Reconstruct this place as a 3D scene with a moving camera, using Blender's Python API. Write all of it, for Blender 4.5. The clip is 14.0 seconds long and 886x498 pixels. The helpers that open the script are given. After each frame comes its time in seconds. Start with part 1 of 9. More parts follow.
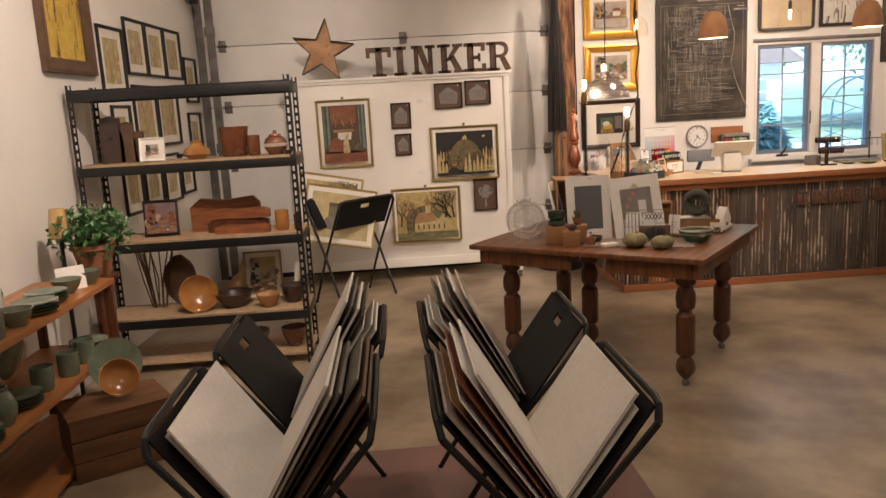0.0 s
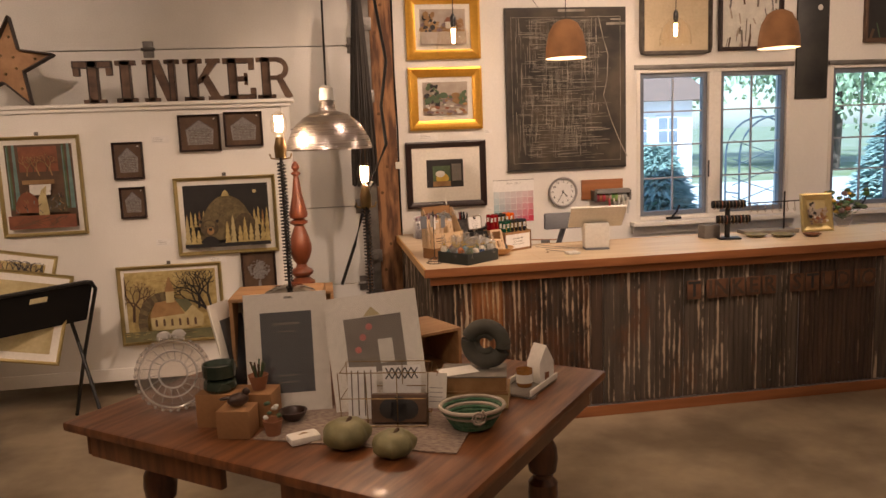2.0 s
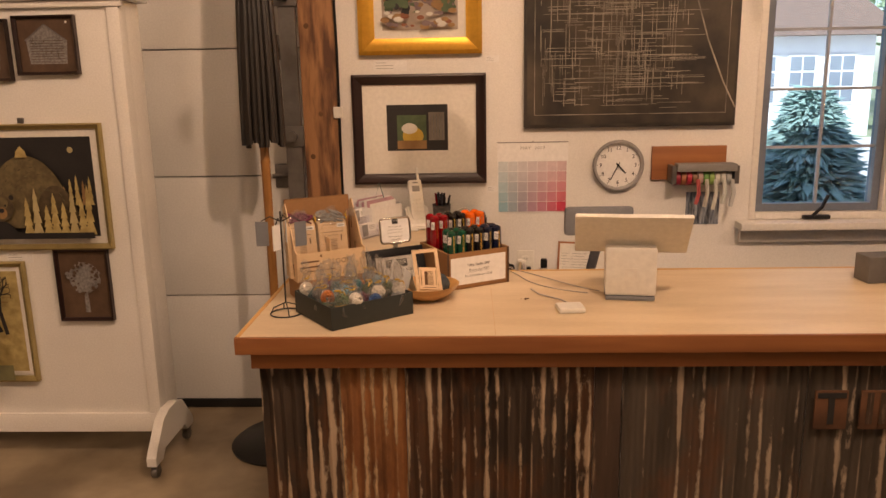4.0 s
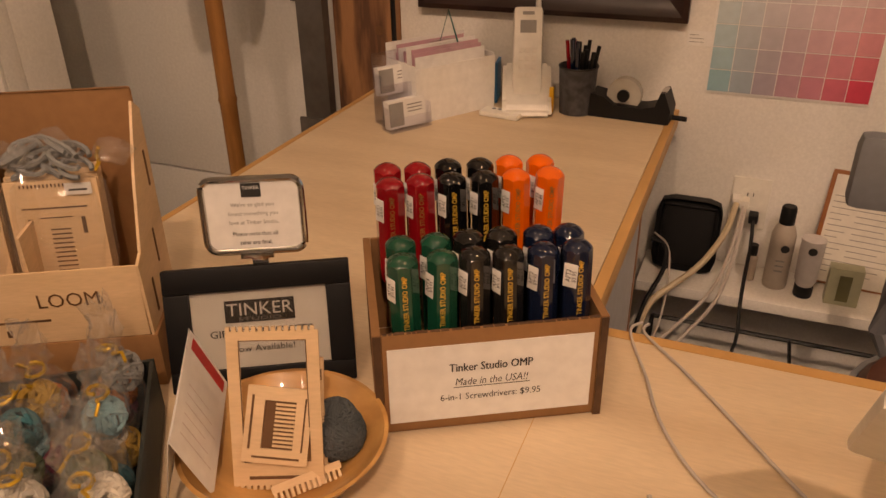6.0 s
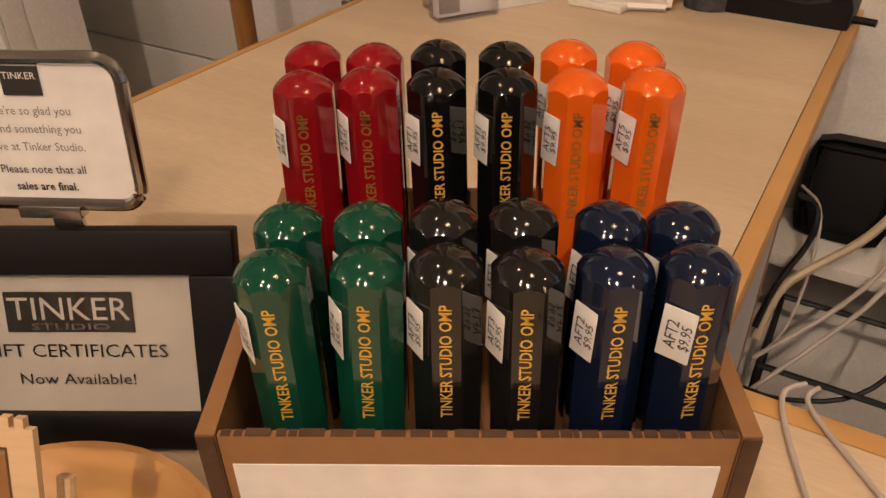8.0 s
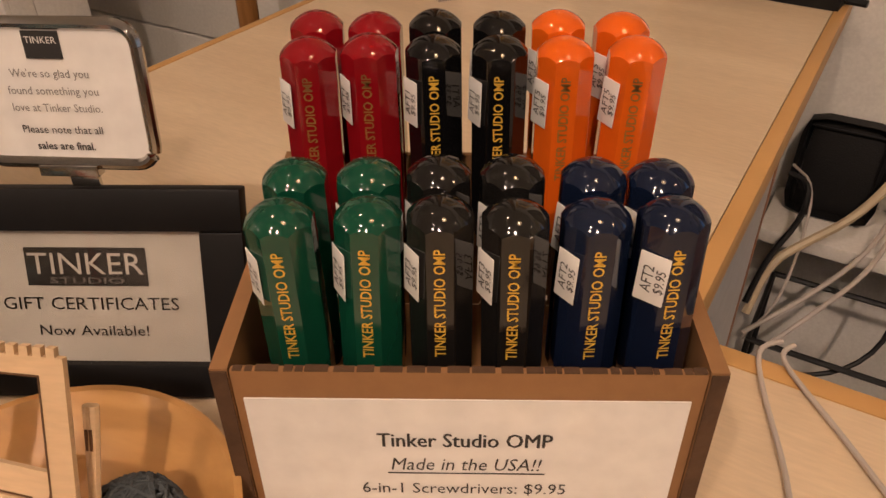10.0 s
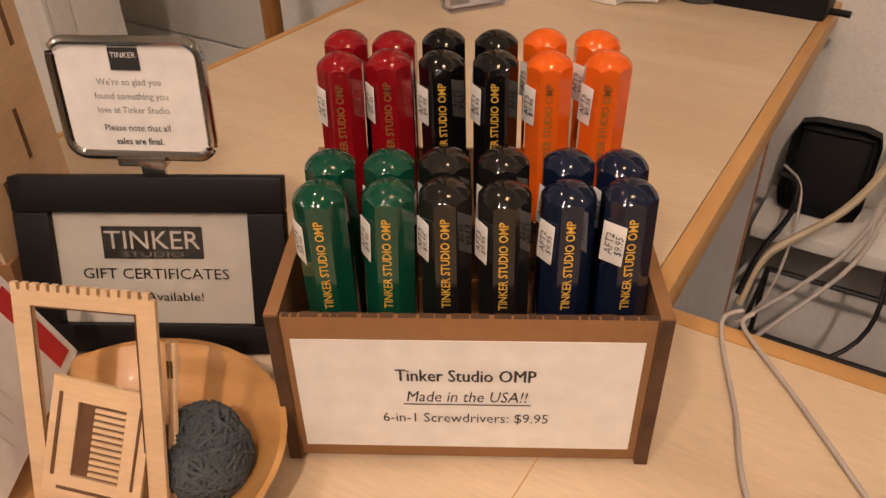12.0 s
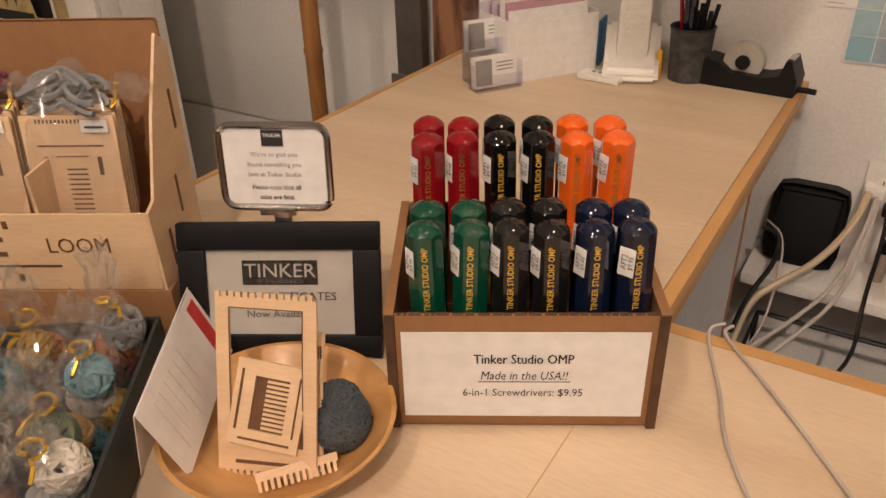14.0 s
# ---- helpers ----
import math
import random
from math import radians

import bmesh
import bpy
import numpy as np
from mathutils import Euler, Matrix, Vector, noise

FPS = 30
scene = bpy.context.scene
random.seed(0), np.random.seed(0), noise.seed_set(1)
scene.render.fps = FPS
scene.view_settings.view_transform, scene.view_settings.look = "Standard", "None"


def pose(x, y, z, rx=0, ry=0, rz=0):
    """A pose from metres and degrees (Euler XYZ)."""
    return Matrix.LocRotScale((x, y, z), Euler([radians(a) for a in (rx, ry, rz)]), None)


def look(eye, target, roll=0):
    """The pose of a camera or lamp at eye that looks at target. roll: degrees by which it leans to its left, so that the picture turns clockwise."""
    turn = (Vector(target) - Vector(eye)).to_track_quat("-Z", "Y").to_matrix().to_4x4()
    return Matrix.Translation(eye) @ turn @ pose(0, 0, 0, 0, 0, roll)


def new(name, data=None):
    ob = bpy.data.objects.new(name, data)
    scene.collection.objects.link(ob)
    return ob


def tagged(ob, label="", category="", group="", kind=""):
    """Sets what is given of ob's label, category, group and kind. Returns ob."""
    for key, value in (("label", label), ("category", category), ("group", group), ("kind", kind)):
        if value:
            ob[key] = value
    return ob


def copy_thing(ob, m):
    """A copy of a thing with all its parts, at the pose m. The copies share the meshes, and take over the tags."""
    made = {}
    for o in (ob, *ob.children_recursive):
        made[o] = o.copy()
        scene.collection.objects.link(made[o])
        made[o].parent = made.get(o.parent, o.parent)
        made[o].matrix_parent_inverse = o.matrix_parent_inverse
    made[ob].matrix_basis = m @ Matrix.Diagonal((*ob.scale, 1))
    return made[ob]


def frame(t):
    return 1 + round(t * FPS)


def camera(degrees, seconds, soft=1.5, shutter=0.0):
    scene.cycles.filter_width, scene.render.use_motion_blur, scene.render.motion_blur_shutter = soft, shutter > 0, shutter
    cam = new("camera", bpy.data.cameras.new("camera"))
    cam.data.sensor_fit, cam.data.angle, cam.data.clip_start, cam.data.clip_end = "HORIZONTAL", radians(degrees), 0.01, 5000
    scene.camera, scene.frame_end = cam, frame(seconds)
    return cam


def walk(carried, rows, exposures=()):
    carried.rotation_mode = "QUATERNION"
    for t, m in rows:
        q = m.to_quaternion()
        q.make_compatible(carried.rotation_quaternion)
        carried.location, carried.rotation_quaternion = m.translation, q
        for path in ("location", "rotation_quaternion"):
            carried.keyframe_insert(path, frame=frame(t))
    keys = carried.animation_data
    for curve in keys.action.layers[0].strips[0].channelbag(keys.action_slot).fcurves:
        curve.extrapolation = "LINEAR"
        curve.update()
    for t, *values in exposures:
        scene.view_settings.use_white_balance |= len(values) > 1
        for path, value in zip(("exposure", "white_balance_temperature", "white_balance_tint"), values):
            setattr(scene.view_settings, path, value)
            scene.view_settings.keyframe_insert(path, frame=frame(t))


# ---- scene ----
cam = camera(60.2, 14.0)
PATH = [
    (0, (-0.468, -2.842, 1.604), (-0.355, -0.878, 1.244), -3.2),
    (0.5, (-0.162, -2.346, 1.627), (0.076, -0.391, 1.28), -2.5),
    (1, (0.148, -1.812, 1.636), (0.472, 0.135, 1.313), -2.4),
    (1.5, (0.525, -1.324, 1.635), (0.846, 0.629, 1.347), -2.2),
    (2, (0.835, -0.76, 1.638), (1.135, 1.196, 1.348), -2.2),
    (2.5, (1.155, -0.238, 1.636), (1.392, 1.724, 1.328), -2.0),
    (3, (1.466, 0.279, 1.636), (1.636, 2.244, 1.306), -1.5),
    (3.5, (1.726, 0.869, 1.624), (1.81, 2.834, 1.262), -1.1),
    (3.7, (1.838, 1.076, 1.61), (1.863, 3.038, 1.224), -1.1),
    (5.8, (2.201, 3.078, 1.465), (1.573, 4.752, 0.568), -0.9),
    (6, (2.182, 3.19, 1.453), (1.511, 4.822, 0.513), -0.9),
    (6.5, (2.153, 3.428, 1.408), (1.379, 4.964, 0.387), -1.0),
    (7, (2.121, 3.554, 1.357), (1.301, 5.031, 0.287), -0.9),
    (7.5, (2.093, 3.589, 1.328), (1.248, 5.03, 0.229), -1.0),
    (8, (2.094, 3.575, 1.285), (1.243, 4.992, 0.159), -0.8),
    (8.5, (2.112, 3.563, 1.273), (1.272, 4.972, 0.128), -0.4),
    (9, (2.11, 3.556, 1.281), (1.263, 4.959, 0.134), -0.4),
    (11.5, (2.126, 3.525, 1.294), (1.304, 4.917, 0.116), -0.5),
    (12, (2.158, 3.482, 1.323), (1.283, 4.868, 0.176), -1.1),
    (12.5, (2.174, 3.458, 1.356), (1.254, 4.851, 0.253), -1.6),
    (13, (2.185, 3.445, 1.368), (1.243, 4.844, 0.294), -2.2),
    (13.5, (2.182, 3.42, 1.37), (1.253, 4.847, 0.322), -2.1),
    (14, (2.206, 3.308, 1.4), (1.283, 4.772, 0.397), -1.5),
]
walk(cam, [(t, look(e, a, r)) for t, e, a, r in PATH], [(0, 1.52, 5850, 20), (1.5, 1.16, 6300, 24), (3.5, 0.92, 7300, 31), (6.0, 0.60, 7600, 31), (7.5, 0.86, 6400, 23), (9, 0.8, 6400, 25), (11.5, 0.86, 6300, 26), (12.5, 0.98, 6000, 23), (14, 0.96, 5900, 21)])

# ---- light ----
world = bpy.data.worlds.new("world")
scene.world = world
world.use_nodes = True
_wn = world.node_tree
_sky = _wn.nodes.new("ShaderNodeTexSky")
_sky.sky_type = "NISHITA"
_sky.sun_disc = False
_sky.sun_elevation = radians(48)
_sky.sun_rotation = radians(209)
_wn.links.new(_sky.outputs[0], _wn.nodes["Background"].inputs[0])
_wn.nodes["Background"].inputs[1].default_value = 0.15
sun = new("sun", bpy.data.lights.new("sun", "SUN"))
sun.data.energy, sun.data.angle, sun.data.color = 5.0, radians(0.6), (1.0, 0.95, 0.86)
sun.matrix_world = look((-22, -40, 52), (4, 14, 0))
WARM = (1.0, 0.78, 0.54)
CEIL = 3.7

# ---- materials ----


def surf(name, c1, c2=None, scale=6.0, rough=0.5, bump=0.0, metal=0.0, stretch=(1, 1, 1), grain=60.0, rvar=0.1, spec=0.5, coat=0.0, detail=5.0, lo=0.35, hi=0.65, rand=0.0):
    """Two colours mixed by broad noise, a finer grain in colour, roughness and relief."""
    m = bpy.data.materials.new(name)
    m.use_nodes = True
    t = m.node_tree
    n, l = t.nodes, t.links
    b = n["Principled BSDF"]
    b.inputs["Metallic"].default_value = metal
    b.inputs["Specular IOR Level"].default_value = spec
    b.inputs["Coat Weight"].default_value = coat
    co = n.new("ShaderNodeTexCoord")
    mp = n.new("ShaderNodeMapping")
    mp.inputs["Scale"].default_value = stretch
    l.new(co.outputs["Object"], mp.inputs[0])
    n1 = n.new("ShaderNodeTexNoise")
    n1.inputs["Scale"].default_value, n1.inputs["Detail"].default_value = scale, detail
    n2 = n.new("ShaderNodeTexNoise")
    n2.inputs["Scale"].default_value, n2.inputs["Detail"].default_value = grain, 4
    for k in (n1, n2):
        l.new(mp.outputs[0], k.inputs["Vector"])
    c2 = c2 or tuple(v * 0.85 for v in c1)
    r1 = n.new("ShaderNodeMapRange")
    r1.inputs[1].default_value, r1.inputs[2].default_value = lo, hi
    l.new(n1.outputs[0], r1.inputs[0])
    mix = n.new("ShaderNodeMix")
    mix.data_type = "RGBA"
    mix.inputs[6].default_value, mix.inputs[7].default_value = (*c1, 1), (*c2, 1)
    l.new(r1.outputs[0], mix.inputs[0])
    hsv = n.new("ShaderNodeHueSaturation")
    r2 = n.new("ShaderNodeMapRange")
    r2.inputs[3].default_value, r2.inputs[4].default_value = 0.86, 1.14
    l.new(n2.outputs[0], r2.inputs[0])
    value = r2.outputs[0]
    if rand:
        oi = n.new("ShaderNodeObjectInfo")
        r4 = n.new("ShaderNodeMapRange")
        r4.inputs[3].default_value, r4.inputs[4].default_value = 1 - rand, 1 + rand
        l.new(oi.outputs["Random"], r4.inputs[0])
        mul = n.new("ShaderNodeMath")
        mul.operation = "MULTIPLY"
        l.new(value, mul.inputs[0])
        l.new(r4.outputs[0], mul.inputs[1])
        value = mul.outputs[0]
    l.new(value, hsv.inputs["Value"])
    l.new(mix.outputs[2], hsv.inputs["Color"])
    l.new(hsv.outputs[0], b.inputs["Base Color"])
    r3 = n.new("ShaderNodeMapRange")
    r3.inputs[3].default_value, r3.inputs[4].default_value = max(0.02, rough - rvar), min(1, rough + rvar)
    l.new(n1.outputs[0], r3.inputs[0])
    l.new(r3.outputs[0], b.inputs["Roughness"])
    if bump:
        bp = n.new("ShaderNodeBump")
        bp.inputs["Strength"].default_value, bp.inputs["Distance"].default_value = bump, 0.004
        l.new(n2.outputs[0], bp.inputs["Height"])
        l.new(bp.outputs[0], b.inputs["Normal"])
    return m


def glow(name, colour, strength):
    m = bpy.data.materials.new(name)
    m.use_nodes = True
    b = m.node_tree.nodes["Principled BSDF"]
    b.inputs["Base Color"].default_value = (*colour, 1)
    b.inputs["Emission Color"].default_value = (*colour, 1)
    b.inputs["Emission Strength"].default_value = strength
    return m


def clear(name, colour=(1, 1, 1), rough=0.02, alpha=0.12, ior=1.45, haze=0.0):
    """Thin clear film, glass or acrylic: a gloss over a see-through body."""
    m = bpy.data.materials.new(name)
    m.use_nodes = True
    t = m.node_tree
    n, l = t.nodes, t.links
    n.remove(n["Principled BSDF"])
    tr, gl, mx, lw = n.new("ShaderNodeBsdfTransparent"), n.new("ShaderNodeBsdfGlossy"), n.new("ShaderNodeMixShader"), n.new("ShaderNodeLayerWeight")
    tr.inputs[0].default_value = (*colour, 1)
    gl.inputs["Roughness"].default_value = rough
    pw, ad = n.new("ShaderNodeMath"), n.new("ShaderNodeMath")
    pw.operation, pw.inputs[1].default_value = "POWER", 4.0
    ad.operation = "MULTIPLY_ADD"
    ad.inputs[1].default_value, ad.inputs[2].default_value = (ior - 1) * 1.1, alpha
    l.new(lw.outputs["Facing"], pw.inputs[0])
    l.new(pw.outputs[0], ad.inputs[0])
    l.new(ad.outputs[0], mx.inputs[0])
    l.new(tr.outputs[0], mx.inputs[1])
    l.new(gl.outputs[0], mx.inputs[2])
    if haze:
        df, m2 = n.new("ShaderNodeBsdfDiffuse"), n.new("ShaderNodeMixShader")
        df.inputs[0].default_value, m2.inputs[0].default_value = (0.85, 0.84, 0.82, 1), haze
        l.new(mx.outputs[0], m2.inputs[1])
        l.new(df.outputs[0], m2.inputs[2])
        mx = m2
    l.new(mx.outputs[0], n["Material Output"].inputs[0])
    return m


WALL = surf("white_wall_paint", (0.78, 0.76, 0.72), (0.72, 0.70, 0.66), 1.5, 0.6, 0.08, grain=180)
DOORP = surf("garage_door_paint", (0.74, 0.73, 0.70), (0.66, 0.65, 0.62), 2.0, 0.45, 0.05, grain=120)
BOARD = surf("white_board_paint", (0.80, 0.78, 0.74), (0.74, 0.72, 0.67), 2.5, 0.5, 0.05, grain=150)
CONC = surf("polished_concrete", (0.40, 0.32, 0.215), (0.19, 0.145, 0.095), 1.9, 0.36, 0.03, grain=16, rvar=0.16, detail=12, lo=0.38, hi=0.64)
PLY = surf("birch_ply", (0.68, 0.545, 0.375), (0.60, 0.465, 0.31), 2.2, 0.42, 0.03, stretch=(1, 6, 1), grain=55)
TRIM = surf("oiled_trim_wood", (0.36, 0.14, 0.05), (0.26, 0.092, 0.032), 5, 0.45, 0.08, stretch=(0.4, 5, 5), grain=40)
EDGE = surf("ply_edge", (0.64, 0.38, 0.14), (0.52, 0.29, 0.10), 5, 0.5, 0.05, stretch=(0.5, 0.5, 12), grain=40)
PANELG = surf("pale_grey_panel", (0.55, 0.56, 0.58), (0.48, 0.49, 0.52), 3, 0.5, 0.03)
OAK = surf("dark_varnished_oak", (0.20, 0.075, 0.025), (0.095, 0.034, 0.013), 4, 0.38, 0.10, stretch=(1, 9, 1), grain=38, coat=0.08)
OAKLEG = surf("dark_turned_oak", (0.13, 0.045, 0.017), (0.06, 0.022, 0.01), 8, 0.33, 0.10, stretch=(6, 6, 1), grain=40, coat=0.2)
POST = surf("old_fir_post", (0.36, 0.18, 0.08), (0.10, 0.045, 0.024), 4, 0.75, 0.5, stretch=(5, 5, 0.8), grain=34, lo=0.42, hi=0.6, detail=9)
BLACK = surf("black_powder_coat", (0.006, 0.006, 0.0065), (0.010, 0.010, 0.010), 10, 0.42, 0.05)
CANVAS = surf("black_canvas", (0.0045, 0.0045, 0.005), (0.007, 0.007, 0.008), 8, 0.7, 0.3, grain=300, spec=0.3)
IRON = surf("grey_steel", (0.20, 0.19, 0.18), (0.12, 0.11, 0.10), 8, 0.45, 0.1, metal=0.7)
CHROME = surf("chrome", (0.62, 0.60, 0.57), (0.55, 0.53, 0.50), 5, 0.16, metal=1.0, rvar=0.05)
ALU = surf("spun_aluminium", (0.66, 0.60, 0.55), (0.55, 0.49, 0.45), 5, 0.28, 0.03, metal=1.0, stretch=(1, 1, 30))
BRASS = surf("aged_brass", (0.30, 0.20, 0.08), (0.20, 0.13, 0.06), 12, 0.35, metal=1.0)
GOLD = surf("gilded_frame", (0.72, 0.40, 0.06), (0.60, 0.31, 0.04), 6, 0.32, 0.06, metal=0.75)
PALEGOLD = surf("pale_gold_frame", (0.45, 0.36, 0.16), (0.36, 0.28, 0.11), 8, 0.4, 0.06, metal=0.5)
DKFRAME = surf("dark_walnut_frame", (0.028, 0.012, 0.010), (0.018, 0.008, 0.007), 8, 0.35, 0.05)
PAPER = surf("white_paper", (0.80, 0.79, 0.77), (0.76, 0.75, 0.72), 3, 0.6, 0.02)
SLEEVED = surf("sleeved_white_card", (0.80, 0.79, 0.77), (0.76, 0.75, 0.72), 3, 0.35, 0.02, coat=0.8)
MATB = surf("cream_mat_board", (0.76, 0.73, 0.67), (0.70, 0.67, 0.60), 4, 0.8, 0.03)
KRAFT = surf("kraft_cardboard", (0.31, 0.155, 0.06), (0.25, 0.125, 0.048), 4, 0.75, 0.08, grain=90)
KRAFTD = surf("kraft_edge", (0.11, 0.055, 0.025), (0.07, 0.035, 0.016), 30, 0.85, 0.3, grain=200)
LOOMW = surf("laser_cut_ply", (0.72, 0.52, 0.32), (0.64, 0.45, 0.26), 5, 0.55, 0.04, stretch=(1, 1, 6), grain=70)
BURN = surf("burnt_edge", (0.16, 0.075, 0.03), (0.10, 0.05, 0.02), 20, 0.8)
BOWLW = surf("turned_cherry_bowl", (0.60, 0.34, 0.12), (0.47, 0.24, 0.075), 7, 0.36, 0.05, stretch=(1, 4, 4), grain=30, coat=0.2)
BAMBOO = surf("bamboo", (0.36, 0.17, 0.05), (0.25, 0.11, 0.03), 6, 0.45, 0.08, stretch=(8, 8, 1))
INK = surf("black_print", (0.02, 0.02, 0.02), (0.03, 0.03, 0.03), 20, 0.6)
GREYINK = surf("grey_print", (0.25, 0.24, 0.23), (0.3, 0.29, 0.28), 20, 0.6)
LOGOG = surf("charcoal_plate_print", (0.035, 0.033, 0.032), (0.05, 0.047, 0.045), 20, 0.6)
GILT = surf("gold_foil_print", (0.80, 0.50, 0.06), (0.72, 0.42, 0.05), 30, 0.4, metal=0.2)
REDP = surf("red_print", (0.55, 0.03, 0.03), (0.5, 0.025, 0.025), 20, 0.5)
GLASS = clear("window_glass", (0.76, 0.92, 1.0), 0.01, 0.04)
FILM = clear("crinkled_film", (0.98, 0.98, 0.98), 0.05, 0.10, 1.5, 0.045)
ACRYL = clear("clear_acrylic", (0.95, 0.95, 0.98), 0.05, 0.10)
BULBG = clear("bulb_glass", (1.0, 0.97, 0.92), 0.02, 0.03, 1.4)
FILAMENT = glow("hot_filament", (1.0, 0.66, 0.30), 40.0)
LAMPDISC = glow("lamp_diffuser", (1.0, 0.78, 0.52), 2.0)
PLASTW = surf("white_plastic", (0.76, 0.74, 0.68), (0.72, 0.70, 0.64), 4, 0.38, 0.01)
PLASTG = surf("grey_plastic", (0.20, 0.21, 0.23), (0.17, 0.18, 0.20), 4, 0.45, 0.03)
PLASTK = surf("black_plastic", (0.005, 0.005, 0.0055), (0.008, 0.008, 0.009), 6, 0.5, 0.03, spec=0.25)


def handle_paint(name, c):
    return surf(name, c, tuple(v * 0.8 for v in c), 6, 0.09, 0.0, spec=0.5, coat=0.4, rvar=0.02)


H_RED = handle_paint("red_lacquer", (0.26, 0.006, 0.010))
H_BLACK = handle_paint("black_lacquer", (0.005,0.005,0.0055))
H_ORANGE = handle_paint("orange_lacquer", (0.80, 0.13, 0.006))
H_GREEN = handle_paint("green_lacquer", (0.003, 0.065, 0.036))
H_SMOKE = handle_paint("smoke_lacquer", (0.011, 0.0105, 0.010))
H_NAVY = handle_paint("navy_lacquer", (0.006, 0.012, 0.034))

# ---- mesh helpers ----


def bx(bm, x0, y0, z0, x1, y1, z1, bev=0.0, m=None):
    """A box between two corners, its edges rounded by bev."""
    v = [bm.verts.new((x, y, z)) for x in (x0, x1) for y in (y0, y1) for z in (z0, z1)]
    f = [bm.faces.new([v[i] for i in q]) for q in ((0, 1, 3, 2), (4, 6, 7, 5), (0, 4, 5, 1), (2, 3, 7, 6), (0, 2, 6, 4), (1, 5, 7, 3))]
    if m:
        bmesh.ops.transform(bm, matrix=m, verts=v)
    if bev:
        bmesh.ops.bevel(bm, geom=list({e for q in f for e in q.edges}), offset=bev, segments=2, profile=0.6, affect="EDGES")
    return bm


def box(x0, y0, z0, x1, y1, z1, bev=0.0, m=None):
    return bx(bmesh.new(), x0, y0, z0, x1, y1, z1, bev, m)


def lathe(bm, profile, seg=24, m=None, closed=True):
    """Turns a profile of (radius, height) round the z axis."""
    rings = []
    for r, z in profile:
        rings.append([bm.verts.new((r * math.cos(2 * math.pi * i / seg), r * math.sin(2 * math.pi * i / seg), z)) for i in range(seg)])
    for a, b in zip(rings, rings[1:]):
        for i in range(seg):
            bm.faces.new((a[i], a[(i + 1) % seg], b[(i + 1) % seg], b[i]))
    if closed:
        bm.faces.new(rings[0][::-1])
        bm.faces.new(rings[-1])
    if m:
        bmesh.ops.transform(bm, matrix=m, verts=[v for r in rings for v in r])
    return bm


def turned(profile, seg=24, m=None, closed=True):
    return lathe(bmesh.new(), profile, seg, m, closed)


def tube(bm, pts, r, seg=8):
    """A round bar along points."""
    pts = [Vector(p) for p in pts]
    rings = []
    up = Vector((0, 0, 1))
    for i, p in enumerate(pts):
        d = (pts[min(i + 1, len(pts) - 1)] - pts[max(i - 1, 0)]).normalized()
        a = d.cross(up if abs(d.z) < 0.95 else Vector((1, 0, 0))).normalized()
        b = d.cross(a)
        rings.append([bm.verts.new(p + r * (math.cos(2 * math.pi * k / seg) * a + math.sin(2 * math.pi * k / seg) * b)) for k in range(seg)])
    for q, s in zip(rings, rings[1:]):
        for k in range(seg):
            bm.faces.new((q[k], q[(k + 1) % seg], s[(k + 1) % seg], s[k]))
    bm.faces.new(rings[0][::-1])
    bm.faces.new(rings[-1])
    return bm


def bar(pts, r, seg=8):
    return tube(bmesh.new(), pts, r, seg)


def ball(bm, c, r, sq=(1, 1, 1), seg=16, rough=0.0):
    g = bmesh.ops.create_uvsphere(bm, u_segments=seg, v_segments=max(6, seg // 2), radius=1)
    for v in g["verts"]:
        k = r * (1 + rough * noise.noise(v.co * 2.3 + Vector(c) * 17))
        v.co = Vector(c) + Vector((v.co.x * sq[0] * k, v.co.y * sq[1] * k, v.co.z * sq[2] * k))
    return bm


def slab(bm, pts, y0, y1):
    """An outline in x and z drawn out from y0 to y1."""
    a = [bm.verts.new((x, y0, z)) for x, z in pts]
    b = [bm.verts.new((x, y1, z)) for x, z in pts]
    bm.faces.new(a)
    bm.faces.new(b[::-1])
    for i in range(len(pts)):
        j = (i + 1) % len(pts)
        bm.faces.new((a[j], a[i], b[i], b[j]))
    return bm


def finish(bm, angle=0.6):
    bmesh.ops.recalc_face_normals(bm, faces=bm.faces)
    for f in bm.faces:
        f.smooth = True
    for e in bm.edges:
        e.smooth = len(e.link_faces) == 2 and e.calc_face_angle(0) < angle
    me = bpy.data.meshes.new("mesh")
    bm.to_mesh(me)
    bm.free()
    return me


def part(name, bm, material, parent=None, label="", m=None):
    """One mesh object under a thing or a part."""
    me = bm if isinstance(bm, bpy.types.Mesh) else finish(bm)
    if not me.materials:
        me.materials.append(material)
    ob = new(name, me)
    ob.parent = parent
    if m:
        ob.matrix_basis = m
    return tagged(ob, label)


def thing(name, m, label, category, group="", kind=""):
    ob = new(name)
    ob.empty_display_size = 0.05
    ob.matrix_basis = m
    return tagged(ob, label, category, group, kind)


def solo(name, bm, material, label, category, m=None, group="", kind=""):
    return tagged(part(name, bm, material, None, "", m), label, category, group, kind)


def fixed(name, bm, material, label=""):
    return tagged(part(name, bm, material), label, "", "", "structure")


